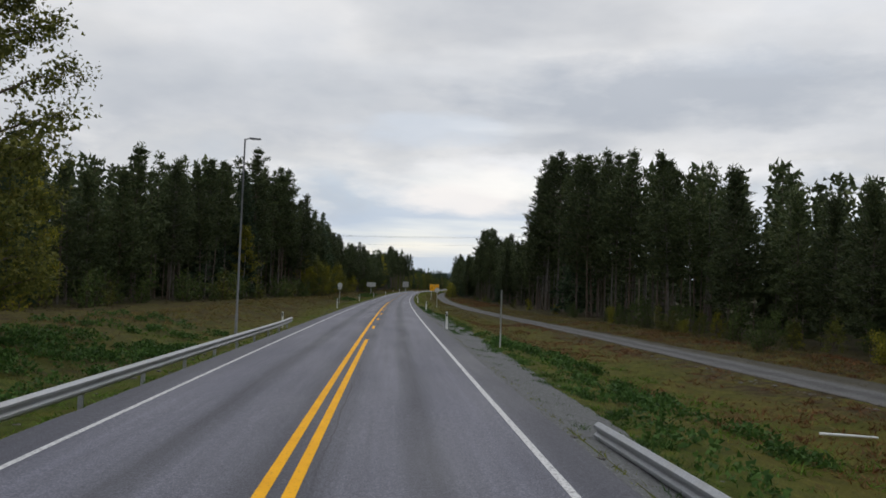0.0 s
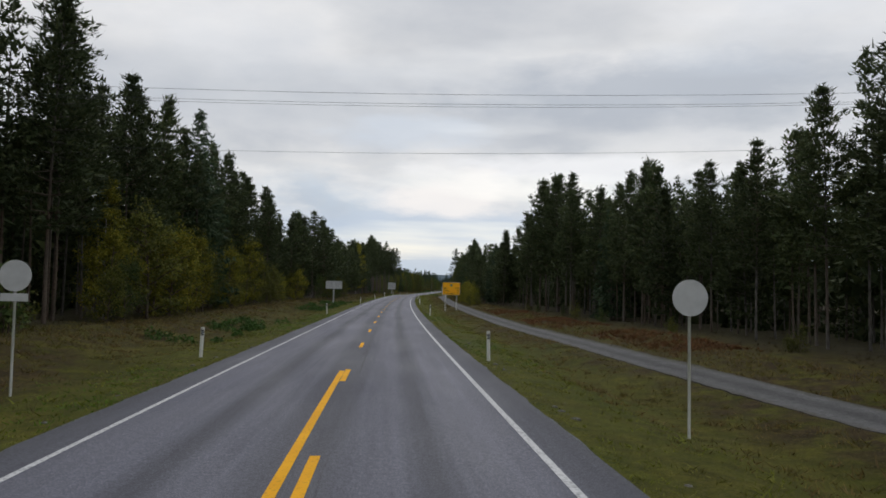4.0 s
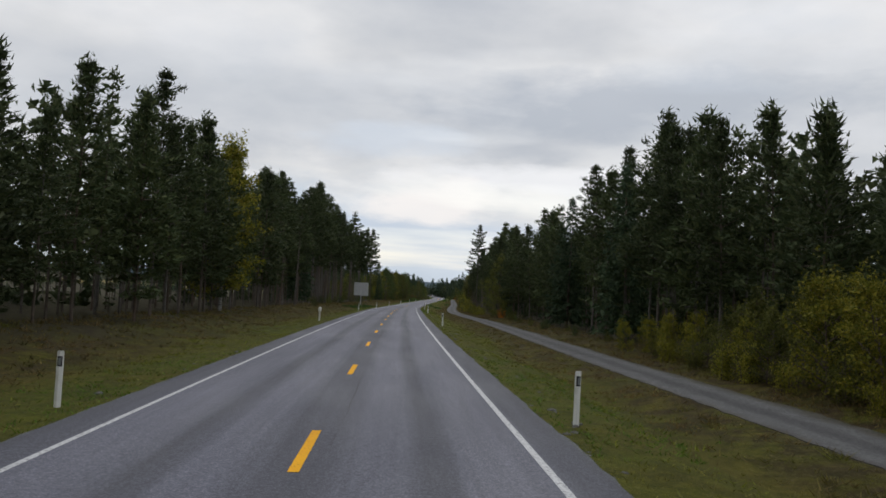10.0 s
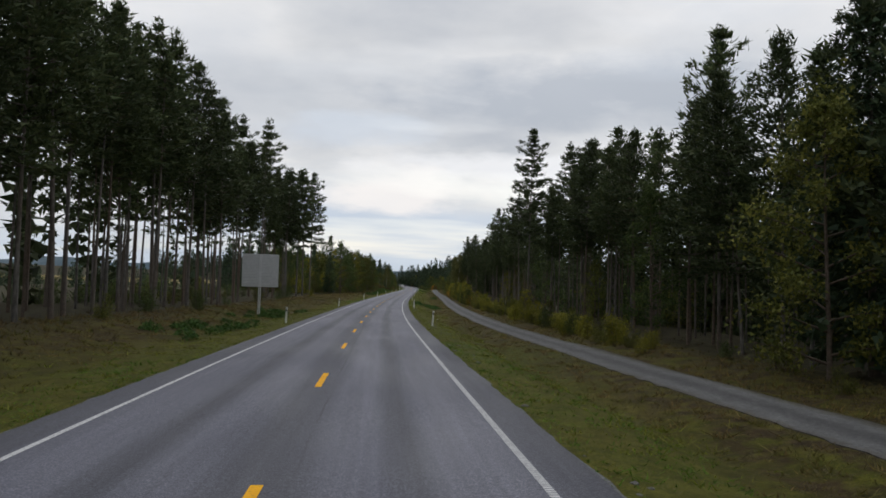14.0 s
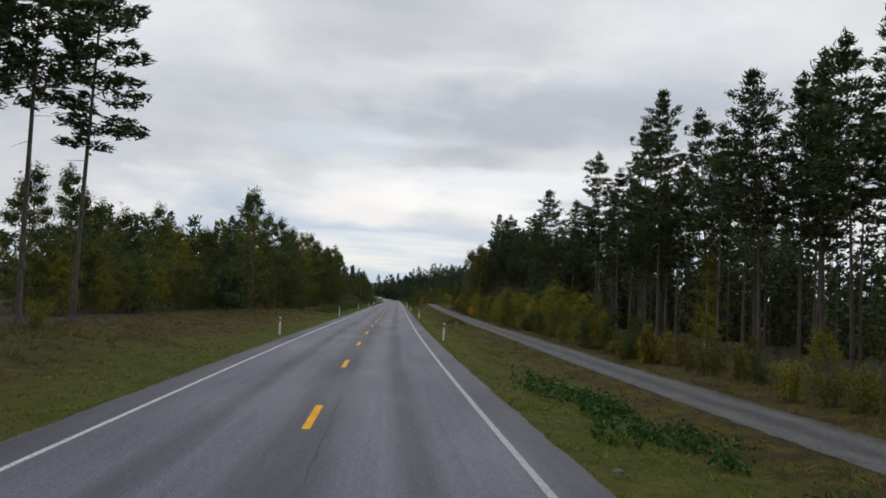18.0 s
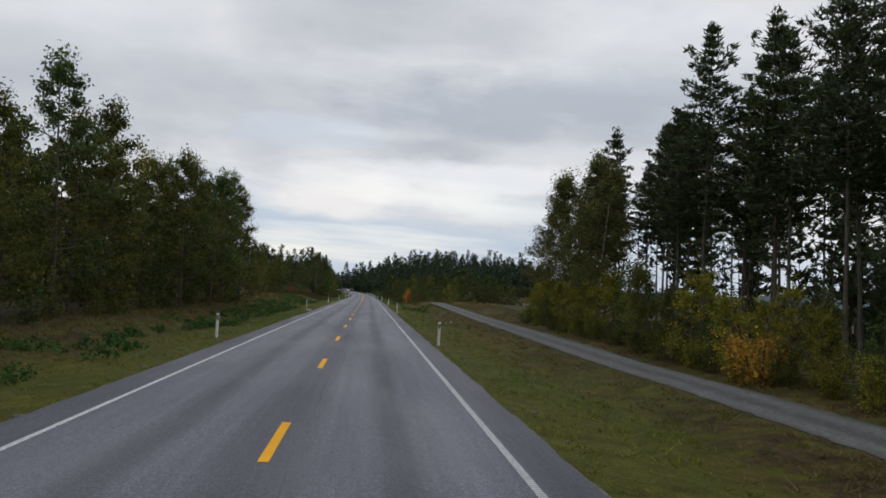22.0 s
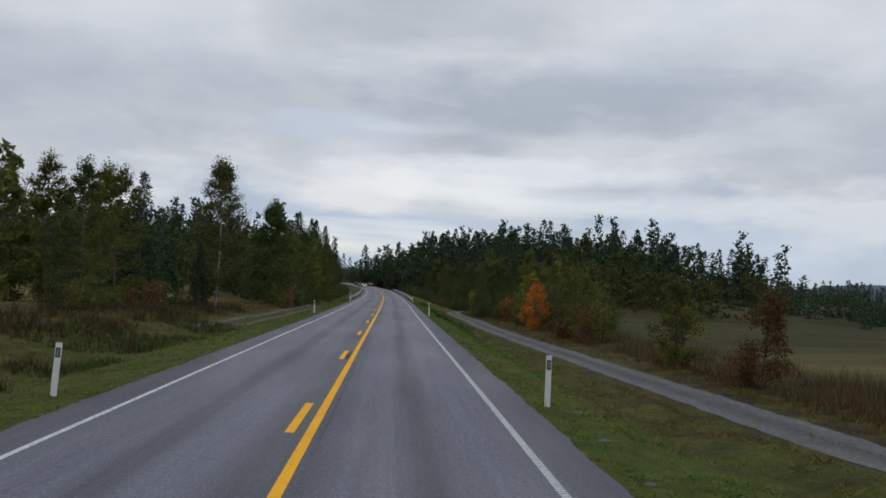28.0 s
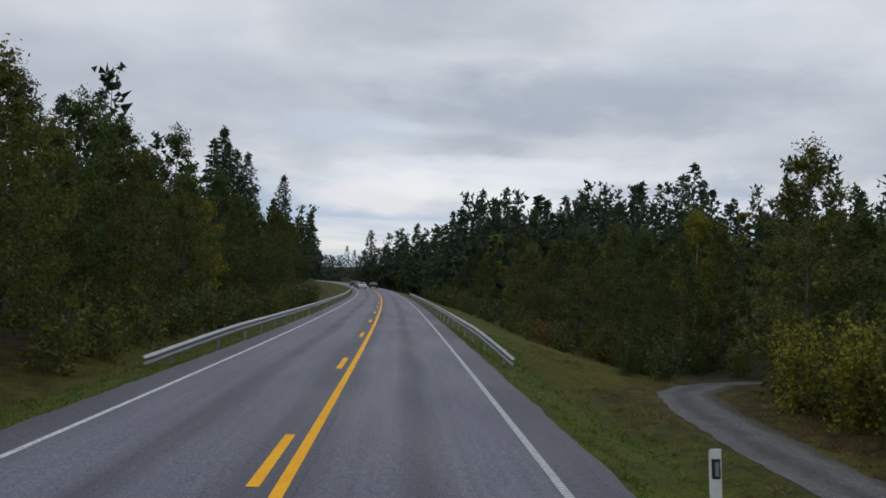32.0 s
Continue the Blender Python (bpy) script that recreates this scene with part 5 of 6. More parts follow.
put(saplings["flame"][1], 844, 13.5, 0.8)
put(bushes["flame"][0], 843.3, 13.2, 0.55)
put(saplings["yellow"][0], 849, 13.9, 0.8)
put(saplings["olive"][0], 851, 15.0, 0.9)
put(bushes["orange"][1], 864.5, 14.0, 1.05)
for a, b, c in ((911.5, 16.2, 1.3), (915.2, 16.9, 1.45), (919.6, 17.4, 1.35), (907.5, 15.6, 1.2)):
    put(bushes["yellow"][1], a, b, c)
put(saplings["green"][0], 893, 16.3, 1.35)
put(birches["green"][1], 894.5, 17.4, 0.62)
meadow_tree = plant("broadleaf_tree", *broadleaf(12.0, 2.9, 0.02, 2300, 10, 0.12, 44, 0.6, True), "stem", "green", "full dark green tree at the end of the meadow", "tree", "broadleaf trees")
put(meadow_tree, 874.2, -13.7, 1.0)
for c in list(meadow_tree.children_recursive) + [meadow_tree]:
    bpy.data.objects.remove(c)
put(birches["green"][1], 878.5, -16.2, 0.72)
put(birches["olive"][1], 884, -14.2, 0.74)
put(birches["pale"][0], 916, 27, 0.8)
for a, b, c in ((926, -13.5, 0.70), (931, -18.5, 0.82), (934, -15, 0.72), (940, -16, 0.8), (948, -15.5, 0.86)):
    put(birches["green"][0], a, b, c)
for a, b, hh in ((969, -16.5, 17), (1008, -24, 21), (1004, -20, 19), (1021, -17, 18), (985, -18, 17)):
    put(spruces[0], a, b, hh / 17)
for i in range(12):
    put(big_bushes[("green", "olive")[i % 2]], 838 + 3.1 * i + rng.uniform(-0.6, 0.6), 17.2 + rng.uniform(-0.9, 1.2), rng.uniform(0.7, 1.05))
bush_row(828, 910, lambda s: float(curve(s, (828, 15), (880, 13.5), (910, 16.5))), 1.0, 3.2, ("green", "olive", "rust"), (4, 4, .5), (0.8, 1.3))
for a, b, c in ((913, 17.2, 0.95), (909, 16.8, 1.0), (916.5, 18.0, 1.0), (904, 15.6, 0.93), (920.5, 18.8, 0.9), (914, 20.5, 1.1), (919, 22, 1.1), (923, 20.6, 0.75)):
    put(big_bushes["olive"], a, b, c)
# thicket and trees round the end of the track
bush_row(934, 966, lambda s: float(curve(s, (934, 14), (940, 17.2), (966, 17))), 1.2, 1.8, ("green", "olive", "rust"), (4, 4, .6), (0.6, 1.1))
bush_row(936, 966, lambda s: float(curve(s, (936, 22), (966, 20))), 2.0, 1.6, ("green", "olive"), (4, 4), (0.9, 1.5))
birch_row(936, 966, 25, 3.0, 2.6, LEAFY, (5, 4, .4), (0.62, 0.9))
birch_row(908, 932, 27, 2.5, 2.6, LEAFY, (4, 5, .4), (0.48, 0.66))
birch_row(930, 950, 33, 4.0, 2.2, LEAFY, (4, 5, .2), (0.7, 0.92))
bush_row(918, 1040, lambda s: float(edge_right(s)) - 3.0, 1.2, 3.0, ("green", "olive", "rust"), (4, 4, .4), (0.9, 1.6), True)
bush_row(866, 1010, lambda s: float(curve(s, (866, -11.4), (900, -11.2), (915, -10.2), (940, -9.8))), 0.7, 2.2, ("green", "olive", "rust"), (4, 3, .3), (0.8, 1.3), True)
bush_row(822, 846, -16.5, 1.2, 1.6, ("olive", "rust", "green"), (3, 2, 2), (0.6, 1.1), True)
for i in range(14):
    bush_stuff["green"].add(bush_models["green"], 834 + 1.2 * i + rng.uniform(-1, 1), -18 - 2.2 * i, rng.uniform(0.9, 1.5), 0.05)
bush_row(782, 825, -17, 2.5, 6, ("rust", "olive", "green"), (2, 2, 1), (0.5, 1.0))

# undergrowth inside the open pine wood
bush_row(462, 531, -27, 5.0, 1.4, ("green", "olive"), (3, 2), (0.6, 1.1), True)
bush_row(490, 540, -38, 6.0, 1.4, ("green", "olive"), (3, 2), (0.8, 1.5), True)
bush_row(458, 502, lambda s: float(edge_right(s)) + 9, 3.0, 1.5, ("green", "olive"), (4, 1), (1.2, 2.4), True)
for k, sc in bush_stuff.items():
    sc.build("thicket", ["stem", k], "low leafy thicket in front of the trees", "thicket")

# leafy woods without single trees to tell apart
leafy_model = [broadleaf(h, w, 0.03, 70, 5, 0.48, 8) for h, w in ((13, 3.0), (11, 2.8))]
for s0, s1, l0, l1, n, leaf, label in ((574, 606, -36, -28, 36, "olive", "leafy wood in autumn green behind the clearing"), (606, 708, -34, -19.5, 85, "olive", "dense leafy wood behind the birches"),
                                       (838, 862, -52, -24, 26, "olive", "leafy belt of trees beside the field"), (925, 965, -110, -45, 70, "green", "dense leafy wood beyond the field"), (888, 985, -34, -18, 46, "green", "leafy wood behind the roadside birches"),
                                       (898, 930, 29, 62, 46, "olive", "leafy wood on the slope beside the track"), (930, 985, 26, 66, 60, "green", "tall leafy wood behind the end of the track")):
    sc = Scatter()
    for i in range(n):
        sc.add(leafy_model[rng.integers(2)], rng.uniform(s0, s1), rng.uniform(l0, l1), rng.uniform(0.45, 0.62) if s0 < 600 else rng.uniform(0.5, 0.72) if l0 > 28 else rng.uniform(0.7, 1.0) if l0 > 0 else rng.uniform(0.7, 1.0), 0.1)
    sc.build("leafy_wood", ["stem", leaf], label, "forest")

# far woods round the fields and beyond the bend
for a_list, name, mats, label in (
        ((1005, 1180, 14, 130, 400, "c"), "hill_wood", ["bark", "spruce"], "dark conifer wood on the rise beyond the fields"),
        ((1000, 1150, 16, 60, 90, "l"), "hill_thicket", ["stem", "olive"], "green broadleaf wood below the conifers"),
        ((1080, 1330, 120, 520, 280, "c"), "far_wood", ["bark", "spruce"], "distant conifer wood across the field"),
        ((930, 1200, -190, -20, 260, "c"), "left_wood", ["bark", "spruce"], "dark conifer wood behind the birches"),
        ((1040, 1330, -50, 45, 330, "c"), "wood_across_the_bend", ["bark", "spruce"], "conifer wood closing the view where the road bends"),
        ((884, 935, -80, -27, 90, "c"), "field_side_wood", ["bark", "spruce"], "dark conifer wood beyond the small meadow"),
        ((930, 1010, 95, 200, 160, "c"), "valley_wood", ["bark", "spruce"], "wood in the hollow beyond the field"),
        ((545, 650, -135, -45, 130, "c"), "low_wood", ["bark", "spruce"], "low young conifers beyond the clearing"),
        ((640, 720, -58, -34, 80, "c"), "wood_behind_birches", ["bark", "spruce"], "conifers far behind the birch thicket")):
    s0, s1, l0, l1, n, sort = a_list
    sc = Scatter()
    for i in range(n):
        s, l = rng.uniform(s0, s1), rng.uniform(l0, l1)
        if abs(l) < 11:
            continue
        mdl = pick(far_spruce + hill_pines, (1, 1, 1.3, 1.3)) if sort == "c" else far_leafy[rng.integers(2)]
        sc.add(mdl, s, l, rng.uniform(0.82, 1.12) * (0.85 if name == "far_wood" else 0.4 if name == "low_wood" else 0.6 if name == "valley_wood" else 0.68 if name == "field_side_wood" else 1.3 if name == "hill_wood" else 1.14 if name == "left_wood" else 1.0), 0.1)
    sc.build(name, mats, label, "forest")

for lst in [tall_pines, spruces, *saplings.values(), list(big_bushes.values()), *birches.values(), *bushes.values()]:
    for o in lst:
        for c in list(o.children_recursive) + [o]:
            bpy.data.objects.remove(c)


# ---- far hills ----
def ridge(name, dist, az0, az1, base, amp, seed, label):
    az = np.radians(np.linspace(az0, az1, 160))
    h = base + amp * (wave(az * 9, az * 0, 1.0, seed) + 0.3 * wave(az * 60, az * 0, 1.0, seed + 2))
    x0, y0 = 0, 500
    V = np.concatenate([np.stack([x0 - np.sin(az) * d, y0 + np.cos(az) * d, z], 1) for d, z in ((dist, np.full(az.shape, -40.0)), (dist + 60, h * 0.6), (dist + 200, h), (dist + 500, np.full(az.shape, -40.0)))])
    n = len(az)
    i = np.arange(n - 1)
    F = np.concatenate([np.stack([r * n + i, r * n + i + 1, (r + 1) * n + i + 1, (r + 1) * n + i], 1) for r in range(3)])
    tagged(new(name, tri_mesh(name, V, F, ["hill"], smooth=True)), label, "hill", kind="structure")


ridge("backdrop_hills", 2700, -80, 80, 62, 26, 1.0, "low wooded hills on the horizon, painted blue-grey for haze")


# ---- roadside furniture ----
def marker_post(s, lat, low=0.0):
    ob = thing("marker_post", "white plastic marker post with black band and reflector on the verge", "marker post", "marker posts along the road",
               m=spot(s, lat, -low + float(ground(s, lat)) if low else None, turn=rng.normal(0, 6), tilt=(rng.normal(0, 1.2), rng.normal(0, 2.0))))
    h = 1.08
    prof = [(-0.06, -0.02), (0.0, -0.045), (0.06, -0.02), (0.06, 0.01), (-0.06, 0.01)]
    V = [[x, y, zz] for zz in (-0.25, h - 0.03) for x, y in prof] + [[x, y, h if y < 0 else h - 0.06] for x, y in prof]
    F = [[r * 5 + i, r * 5 + (i + 1) % 5, r * 5 + 5 + (i + 1) % 5] for r in (0, 1) for i in range(5)] + [[r * 5 + i, r * 5 + 5 + (i + 1) % 5, r * 5 + 5 + i] for r in (0, 1) for i in range(5)] + [[10, 11, 12], [10, 12, 13], [10, 13, 14]]
    part("body", (np.array(V), np.array(F)), "post_white", ob)
    bd = [(-0.045, -0.029), (0.0, -0.050), (0.045, -0.029)]
    V = [[x, y, zz] for zz in (h - 0.30, h - 0.10) for x, y in bd] + [[x, y + 0.02, zz] for zz in (h - 0.30, h - 0.10) for x, y in bd]
    F = [[0, 1, 4], [0, 4, 3], [1, 2, 5], [1, 5, 4], [3, 4, 10], [3, 10, 9], [4, 5, 11], [4, 11, 10], [0, 3, 9], [0, 9, 6], [2, 8, 11], [2, 11, 5]]
    part("band", (np.array(V), np.array(F)), "black", ob, "black band")
    part("reflector", box_vf(-0.02, 0.02, -0.058, -0.044, h - 0.27, h - 0.13), "reflector", ob, "grey reflector")
    return ob


LEFT_POSTS = [(55.8, -6.1), (92, -5.3), (139.5, -5.5), (189.6, -5.4), (241.3, -5.0), (292.8, -5.2), (342.6, -5.4), (394.4, -5.4), (444.5, -5.3), (494.2, -5.2), (549.5, -5.2),
              (600, -5.3), (648.1, -5.3), (697.5, -5.3), (747.1, -5.5), (795.5, -5.4), (843.2, -5.0), (896.6, -4.8)]
RIGHT_POSTS = [(50.7, 4.6), (93, 4.9), (139.2, 4.8), (189.6, 5.0), (243, 5.0), (292.6, 4.9), (342.8, 5.0), (394.4, 5.1), (444.5, 5.1), (494.2, 5.0), (548.8, 4.8),
               (598.8, 4.8), (648.2, 4.6), (696.6, 4.5), (746.8, 4.8), (795.5, 4.7), (844.2, 4.5), (898.3, 4.7)]
for s, lat in LEFT_POSTS:
    post = marker_post(s, lat)
    if 340 < s < 345:
        V, F = tube([[0, -0.06, 0.80], [0, -0.06, 0.84], [0, -0.06, 1.06], [0, -0.06, 1.14], [0, -0.06, 1.17]], [0.08, 0.14, 0.14, 0.10, 0.03], 10)
        part("counter_box", (V * [1.0, 0.7, 1.0] - [0, 0.06, 0], F), "post_white", post, "small white rounded box strapped to the post")
for s, lat in RIGHT_POSTS:
    marker_post(s, lat, 0.14 if s > 890 else 0.0)

# steel barrier: a folded beam on posts
BEAM = [(0.0, 0.44), (0.035, 0.47), (0.075, 0.50), (0.075, 0.545), (0.02, 0.585), (0.02, 0.625), (0.075, 0.665), (0.075, 0.71), (0.035, 0.74), (0.0, 0.77)]


def guard_rail(s0, s1, lat, side, flare0=0.0, flare1=0.0, drop0=0.0, drop1=0.0, label="", low=0.1):
    """side: +1 to the right of the road. flare and drop: how far its ends turn away and down."""
    ob = thing("guard_rail", label, "guard rail", "steel guard rails")
    s = np.arange(s0, s1 + 0.1, 1.0)
    e0, e1 = np.clip(1 - (s - s0) / 9, 0, 1) ** 1.6, np.clip(1 - (s1 - s) / 9, 0, 1) ** 1.6
    L = lat + side * (flare0 * e0 + flare1 * e1)
    D = -drop0 * e0 - drop1 * e1
    P = []
    for thick in (0.0, 0.012):
        for o, h in BEAM:
            P.append(at(s, L - side * (o - thick) , h - low + D))
    P = np.array(P)                       # profile, along, xyz
    n, m, _ = P.shape
    half = n // 2
    i = np.arange(n * m).reshape(n, m)
    order = list(range(half)) + list(range(n - 1, half - 1, -1))
    F = []
    for a, b in zip(order, order[1:] + order[:1]):
        q = np.stack([i[a, :-1], i[b, :-1], i[b, 1:], i[a, 1:]], 1)
        F += [q[:, [0, 1, 2]], q[:, [0, 2, 3]]]
    part("beam", (P.reshape(-1, 3), np.concatenate(F)), "steel", ob, "folded galvanised steel beam", smooth=False)
    post_me = tri_mesh("post", *box_vf(-0.05, 0.05, -0.035, 0.035, -0.5, 0.62), ["steel"])
    x = s0 + 2.0
    while x < s1 - 1:
        j = int(x - s0)
        p = new("post", post_me)
        p.parent = ob
        g = float(ground(x, L[j] + side * 0.12))
        X, Y, Z = at(x, L[j] + side * 0.09, 0.1 - low + D[j])
        p.matrix_world = pose(X, Y, Z, 0, 0, heading(x))
        x += 4.0
    return ob


guard_rail(-30, 54.5, -5.05, -1, flare1=0.25, low=0.52, label="long galvanised steel guard rail on posts beside the road")
guard_rail(-30, 17.5, 5.2, 1, flare1=-0.25, low=0.7, label="galvanised steel guard rail with a cut end on the verge")
guard_rail(913, 1040, -4.8, -1, flare0=1.0, drop0=0.55, low=0.25, label="steel guard rail along the bend, its end sunk into the ground")
guard_rail(916, 1010, 4.8, 1, flare0=0.5, drop0=0.55, low=0.2, label="steel guard rail above the embankment, its end sunk into the ground")

# lamp post, plain pole, round signs, boards
lamp = thing("street_lamp", "tall grey steel street lamp with flat head", "street lamp", m=spot(50, -8.0))
part("pole", tube([[0, 0, -0.4], [0, 0, 1.3], [0, 0, 1.35], [0, 0, 11.8]], [0.085, 0.085, 0.065, 0.045], 12), "lamp_steel", lamp, smooth=True)
part("arm", tube([[0, 0, 11.75], [0.2, 0, 11.82], [0.4, 0, 11.84]], [0.04, 0.035, 0.03], 8), "lamp_steel", lamp)
hv, hf = box_vf(0.3, 0.95, -0.12, 0.12, 11.78, 11.89)
hv[:, 1] *= np.where(hv[:, 0] > 0.7, 0.8, 1.0)
hv[:, 2] -= np.where((hv[:, 0] > 0.7) & (hv[:, 2] > 11.85), 0.05, 0)
part("head", (hv, hf), "lamp_steel", lamp, "flat lamp housing")
part("lens", box_vf(0.4, 0.9, -0.08, 0.08, 11.765, 11.782), "reflector", lamp, "grey lamp glass")

pole = thing("steel_pole", "bare grey steel pole standing on the verge", "pole", m=spot(39.3, 6.35))
part("pipe", tube([[0, 0, -0.4], [0, 0, 2.75]], [0.035, 0.035], 12), "sign_back", pole, smooth=True)
part("cap", tube([[0, 0, 2.73], [0, 0, 2.76], [0, 0, 2.78]], [0.04, 0.04, 0.02], 12), "black", pole)


def disc(r, y0, y1, zc, n=28):
    t = np.linspace(0, 2 * np.pi, n, endpoint=False)
    V = np.concatenate([np.stack([np.cos(t) * r, np.full(n, y), zc + np.sin(t) * r], 1) for y in (y0, y1)] + [[[0, y0, zc], [0, y1, zc]]])
    F = []
    for i in range(n):
        j = (i + 1) % n
        F += [[i, j, n + j], [i, n + j, n + i], [2 * n, j, i], [2 * n + 1, n + i, n + j]]
    return V, np.array(F)


def round_sign(s, lat, plate, label):
    ob = thing("road_sign", label, "road sign", m=spot(s, lat))
    part("post", tube([[0, 0, -0.4], [0, 0, 3.4]], [0.032, 0.032], 10), "pale_post", ob, smooth=True)
    part("disc", disc(0.40, -0.055, -0.04, 3.05), "sign_back" if not plate else "sign_back", ob, "pale metal back of a round sign")
    for zc in (2.88, 3.22):
        part("clamp", box_vf(-0.06, 0.06, -0.05, 0.04, zc - 0.02, zc + 0.02), "steel", ob)
    if plate:
        part("plate", box_vf(-0.34, 0.34, -0.055, -0.04, 2.40, 2.60), "sign_back", ob, "small rectangular plate")


round_sign(131.7, -8.3, True, "back of a round sign with a small plate below")
round_sign(127.7, 7.7, False, "round pale sign on a thin steel post")


def lattice_post(x, y, h, ob, name="lattice_post", w=0.17):
    """An open truss post: chords with zigzag bars."""
    bits = []
    for a in (-1, 1):
        bits.append(tube([[x + a * w / 2, y, -0.5], [x + a * w / 2, y, h]], [0.028, 0.028], 6))
    zz, k = -0.1, 1
    while zz < h - 0.4:
        bits.append(tube([[x - k * w / 2, y - 0.01, zz], [x + k * w / 2, y - 0.01, zz + 0.42]], [0.014, 0.014], 4))
        bits.append(tube([[x + k * w / 2, y + 0.01, zz], [x - k * w / 2, y + 0.01, zz + 0.42]], [0.014, 0.014], 4))
        zz += 0.42
        k = -k
    bits.append(box_vf(x - w / 2, x + w / 2, y - 0.02, y + 0.02, 1.35, 1.43))
    return part(name, joined(*bits), "pale_post", ob, "open lattice steel post")


def lettering(text, x, z, size, y, mat, parent, align="LEFT"):
    cu = bpy.data.curves.new("lettering", "FONT")
    cu.body, cu.size, cu.align_x, cu.extrude = text, size, align, 0.002
    cu.space_character = 1.06
    cu.materials.append(M[mat])
    tmp = new("lettering", cu)
    bpy.context.view_layer.update()
    me = bpy.data.meshes.new_from_object(tmp.evaluated_get(bpy.context.evaluated_depsgraph_get()))
    bpy.data.objects.remove(tmp)
    ob = new("lettering", me)
    ob.parent = parent
    ob.matrix_local = pose(x, y, z, 90, 0, 0)
    return ob


board = thing("direction_sign", "yellow distance sign with black place names on two lattice posts", "road sign", m=spot(236, 10.0, turn=-3))
bz = -float(ground(236, 10.0))
z0, z1 = 1.58 + bz, 3.60 + bz
lattice_post(-0.92, 0.06, z0 + 0.5, board)
lattice_post(0.86, 0.06, z0 + 0.5, board)
part("panel", box_vf(-1.40, 1.40, -0.02, 0.02, z0, z1), "sign_yellow", board, "yellow panel")
part("rim", joined(box_vf(-1.43, -1.40, -0.03, 0.03, z0, z1), box_vf(1.40, 1.43, -0.03, 0.03, z0, z1), box_vf(-1.43, 1.43, -0.03, 0.03, z1, z1 + 0.03), box_vf(-1.43, 1.43, -0.03, 0.03, z0 - 0.03, z0)), "sign_back", board, "pale metal rim")
part("border", joined(box_vf(-1.37, -1.34, -0.026, -0.02, z0 + .03, z1 - .03), box_vf(1.34, 1.37, -0.026, -0.02, z0 + .03, z1 - .03), box_vf(-1.34, 1.34, -0.026, -0.02, z1 - .06, z1 - .03), box_vf(-1.34, 1.34, -0.026, -0.02, z0 + .03, z0 + .06)), "sign_black", board, "thin black border")
part("route_field", box_vf(-0.17, 0.17, -0.027, -0.02, z1 - 0.62, z1 - 0.25), "sign_green", board, "green square")
lettering("2", 0, z1 - 0.545, 0.32, -0.030, "sign_white", board, "CENTER")
for i, (town, km) in enumerate((("Oslo", "120"), ("Kløfta", "88"), ("Kongsvinger", "29"))):
    zz = z1 - 1.02 - i * 0.405
    lettering(town, -1.22, zz, 0.33, -0.026, "sign_black", board)
    lettering(km, 1.20, zz, 0.345, -0.026, "sign_black", board, "RIGHT")


def board_back(s, lat, w, h, top, label, two=False):
    """The back of a large board, made of lying slats, on a post."""
    ob = thing("sign_board", label, "road sign", m=spot(s, lat))
    g = -float(ground(s, lat))
    t = top + g
    n = max(4, int(h / 0.14))
    for i in range(n):
        a = t - h + h * i / n
        part("slat", box_vf(-w / 2, w / 2, -0.02, 0.02, a + 0.035, a + h / n - 0.005), "sign_back", ob)
    part("backing", box_vf(-w / 2 + 0.02, w / 2 - 0.02, 0.02, 0.03, t - h, t), "steel", ob)
    for x in ((-w / 3, w / 3) if two else (0.0,)):
        part("post", joined(box_vf(x - 0.11, x - 0.03, -0.09, -0.02, -0.4, t - 0.05), box_vf(x + 0.03, x + 0.11, -0.09, -0.02, -0.4, t - 0.05), *[box_vf(x - 0.03, x + 0.03, -0.07, -0.03, zz, zz + 0.06) for zz in np.arange(0.2, t, 0.5)]), "sign_back", ob, "grey steel post")


board_back(241, -9.45, 2.7, 1.3, 3.5, "grey slatted back of a large sign on a post")
board_back(463, -10.3, 3.4, 3.1, 5.4, "large grey back of a direction sign on a post", False)

# power line across the road
for s, lat in ((151, -46), (151, 48)):
    up_ob = thing("utility_pole", "grey wooden utility pole with crossarm in the forest", "utility pole", "utility poles", m=spot(s, lat))
    part("pole", tube([[0, 0, -0.6], [0, 0, 14.5]], [0.16, 0.11], 10), "old_wood", up_ob)
    part("crossarm", box_vf(-0.08, 0.08, -3.4, 13.8, 13.6, 13.8), "old_wood", up_ob)
for ds, dz in ((0.0, 0.0), (1.6, 0.25), (-1.6, 0.1), (9.5, -0.9)):
    t = np.linspace(0, 1, 25)
    lat = -46 + 94 * t
    s = 151 + ds + 0 * t
    p = at(s, lat, 12.6 + dz + 2.2 * t - 4 * 1.6 * t * (1 - t))
    c = tagged(new("power_cable", tri_mesh("power_cable", *tube(p, np.full(25, 0.009), 5), ["wire"])), "thin dark power cable crossing over the road", "cable", "power cables")


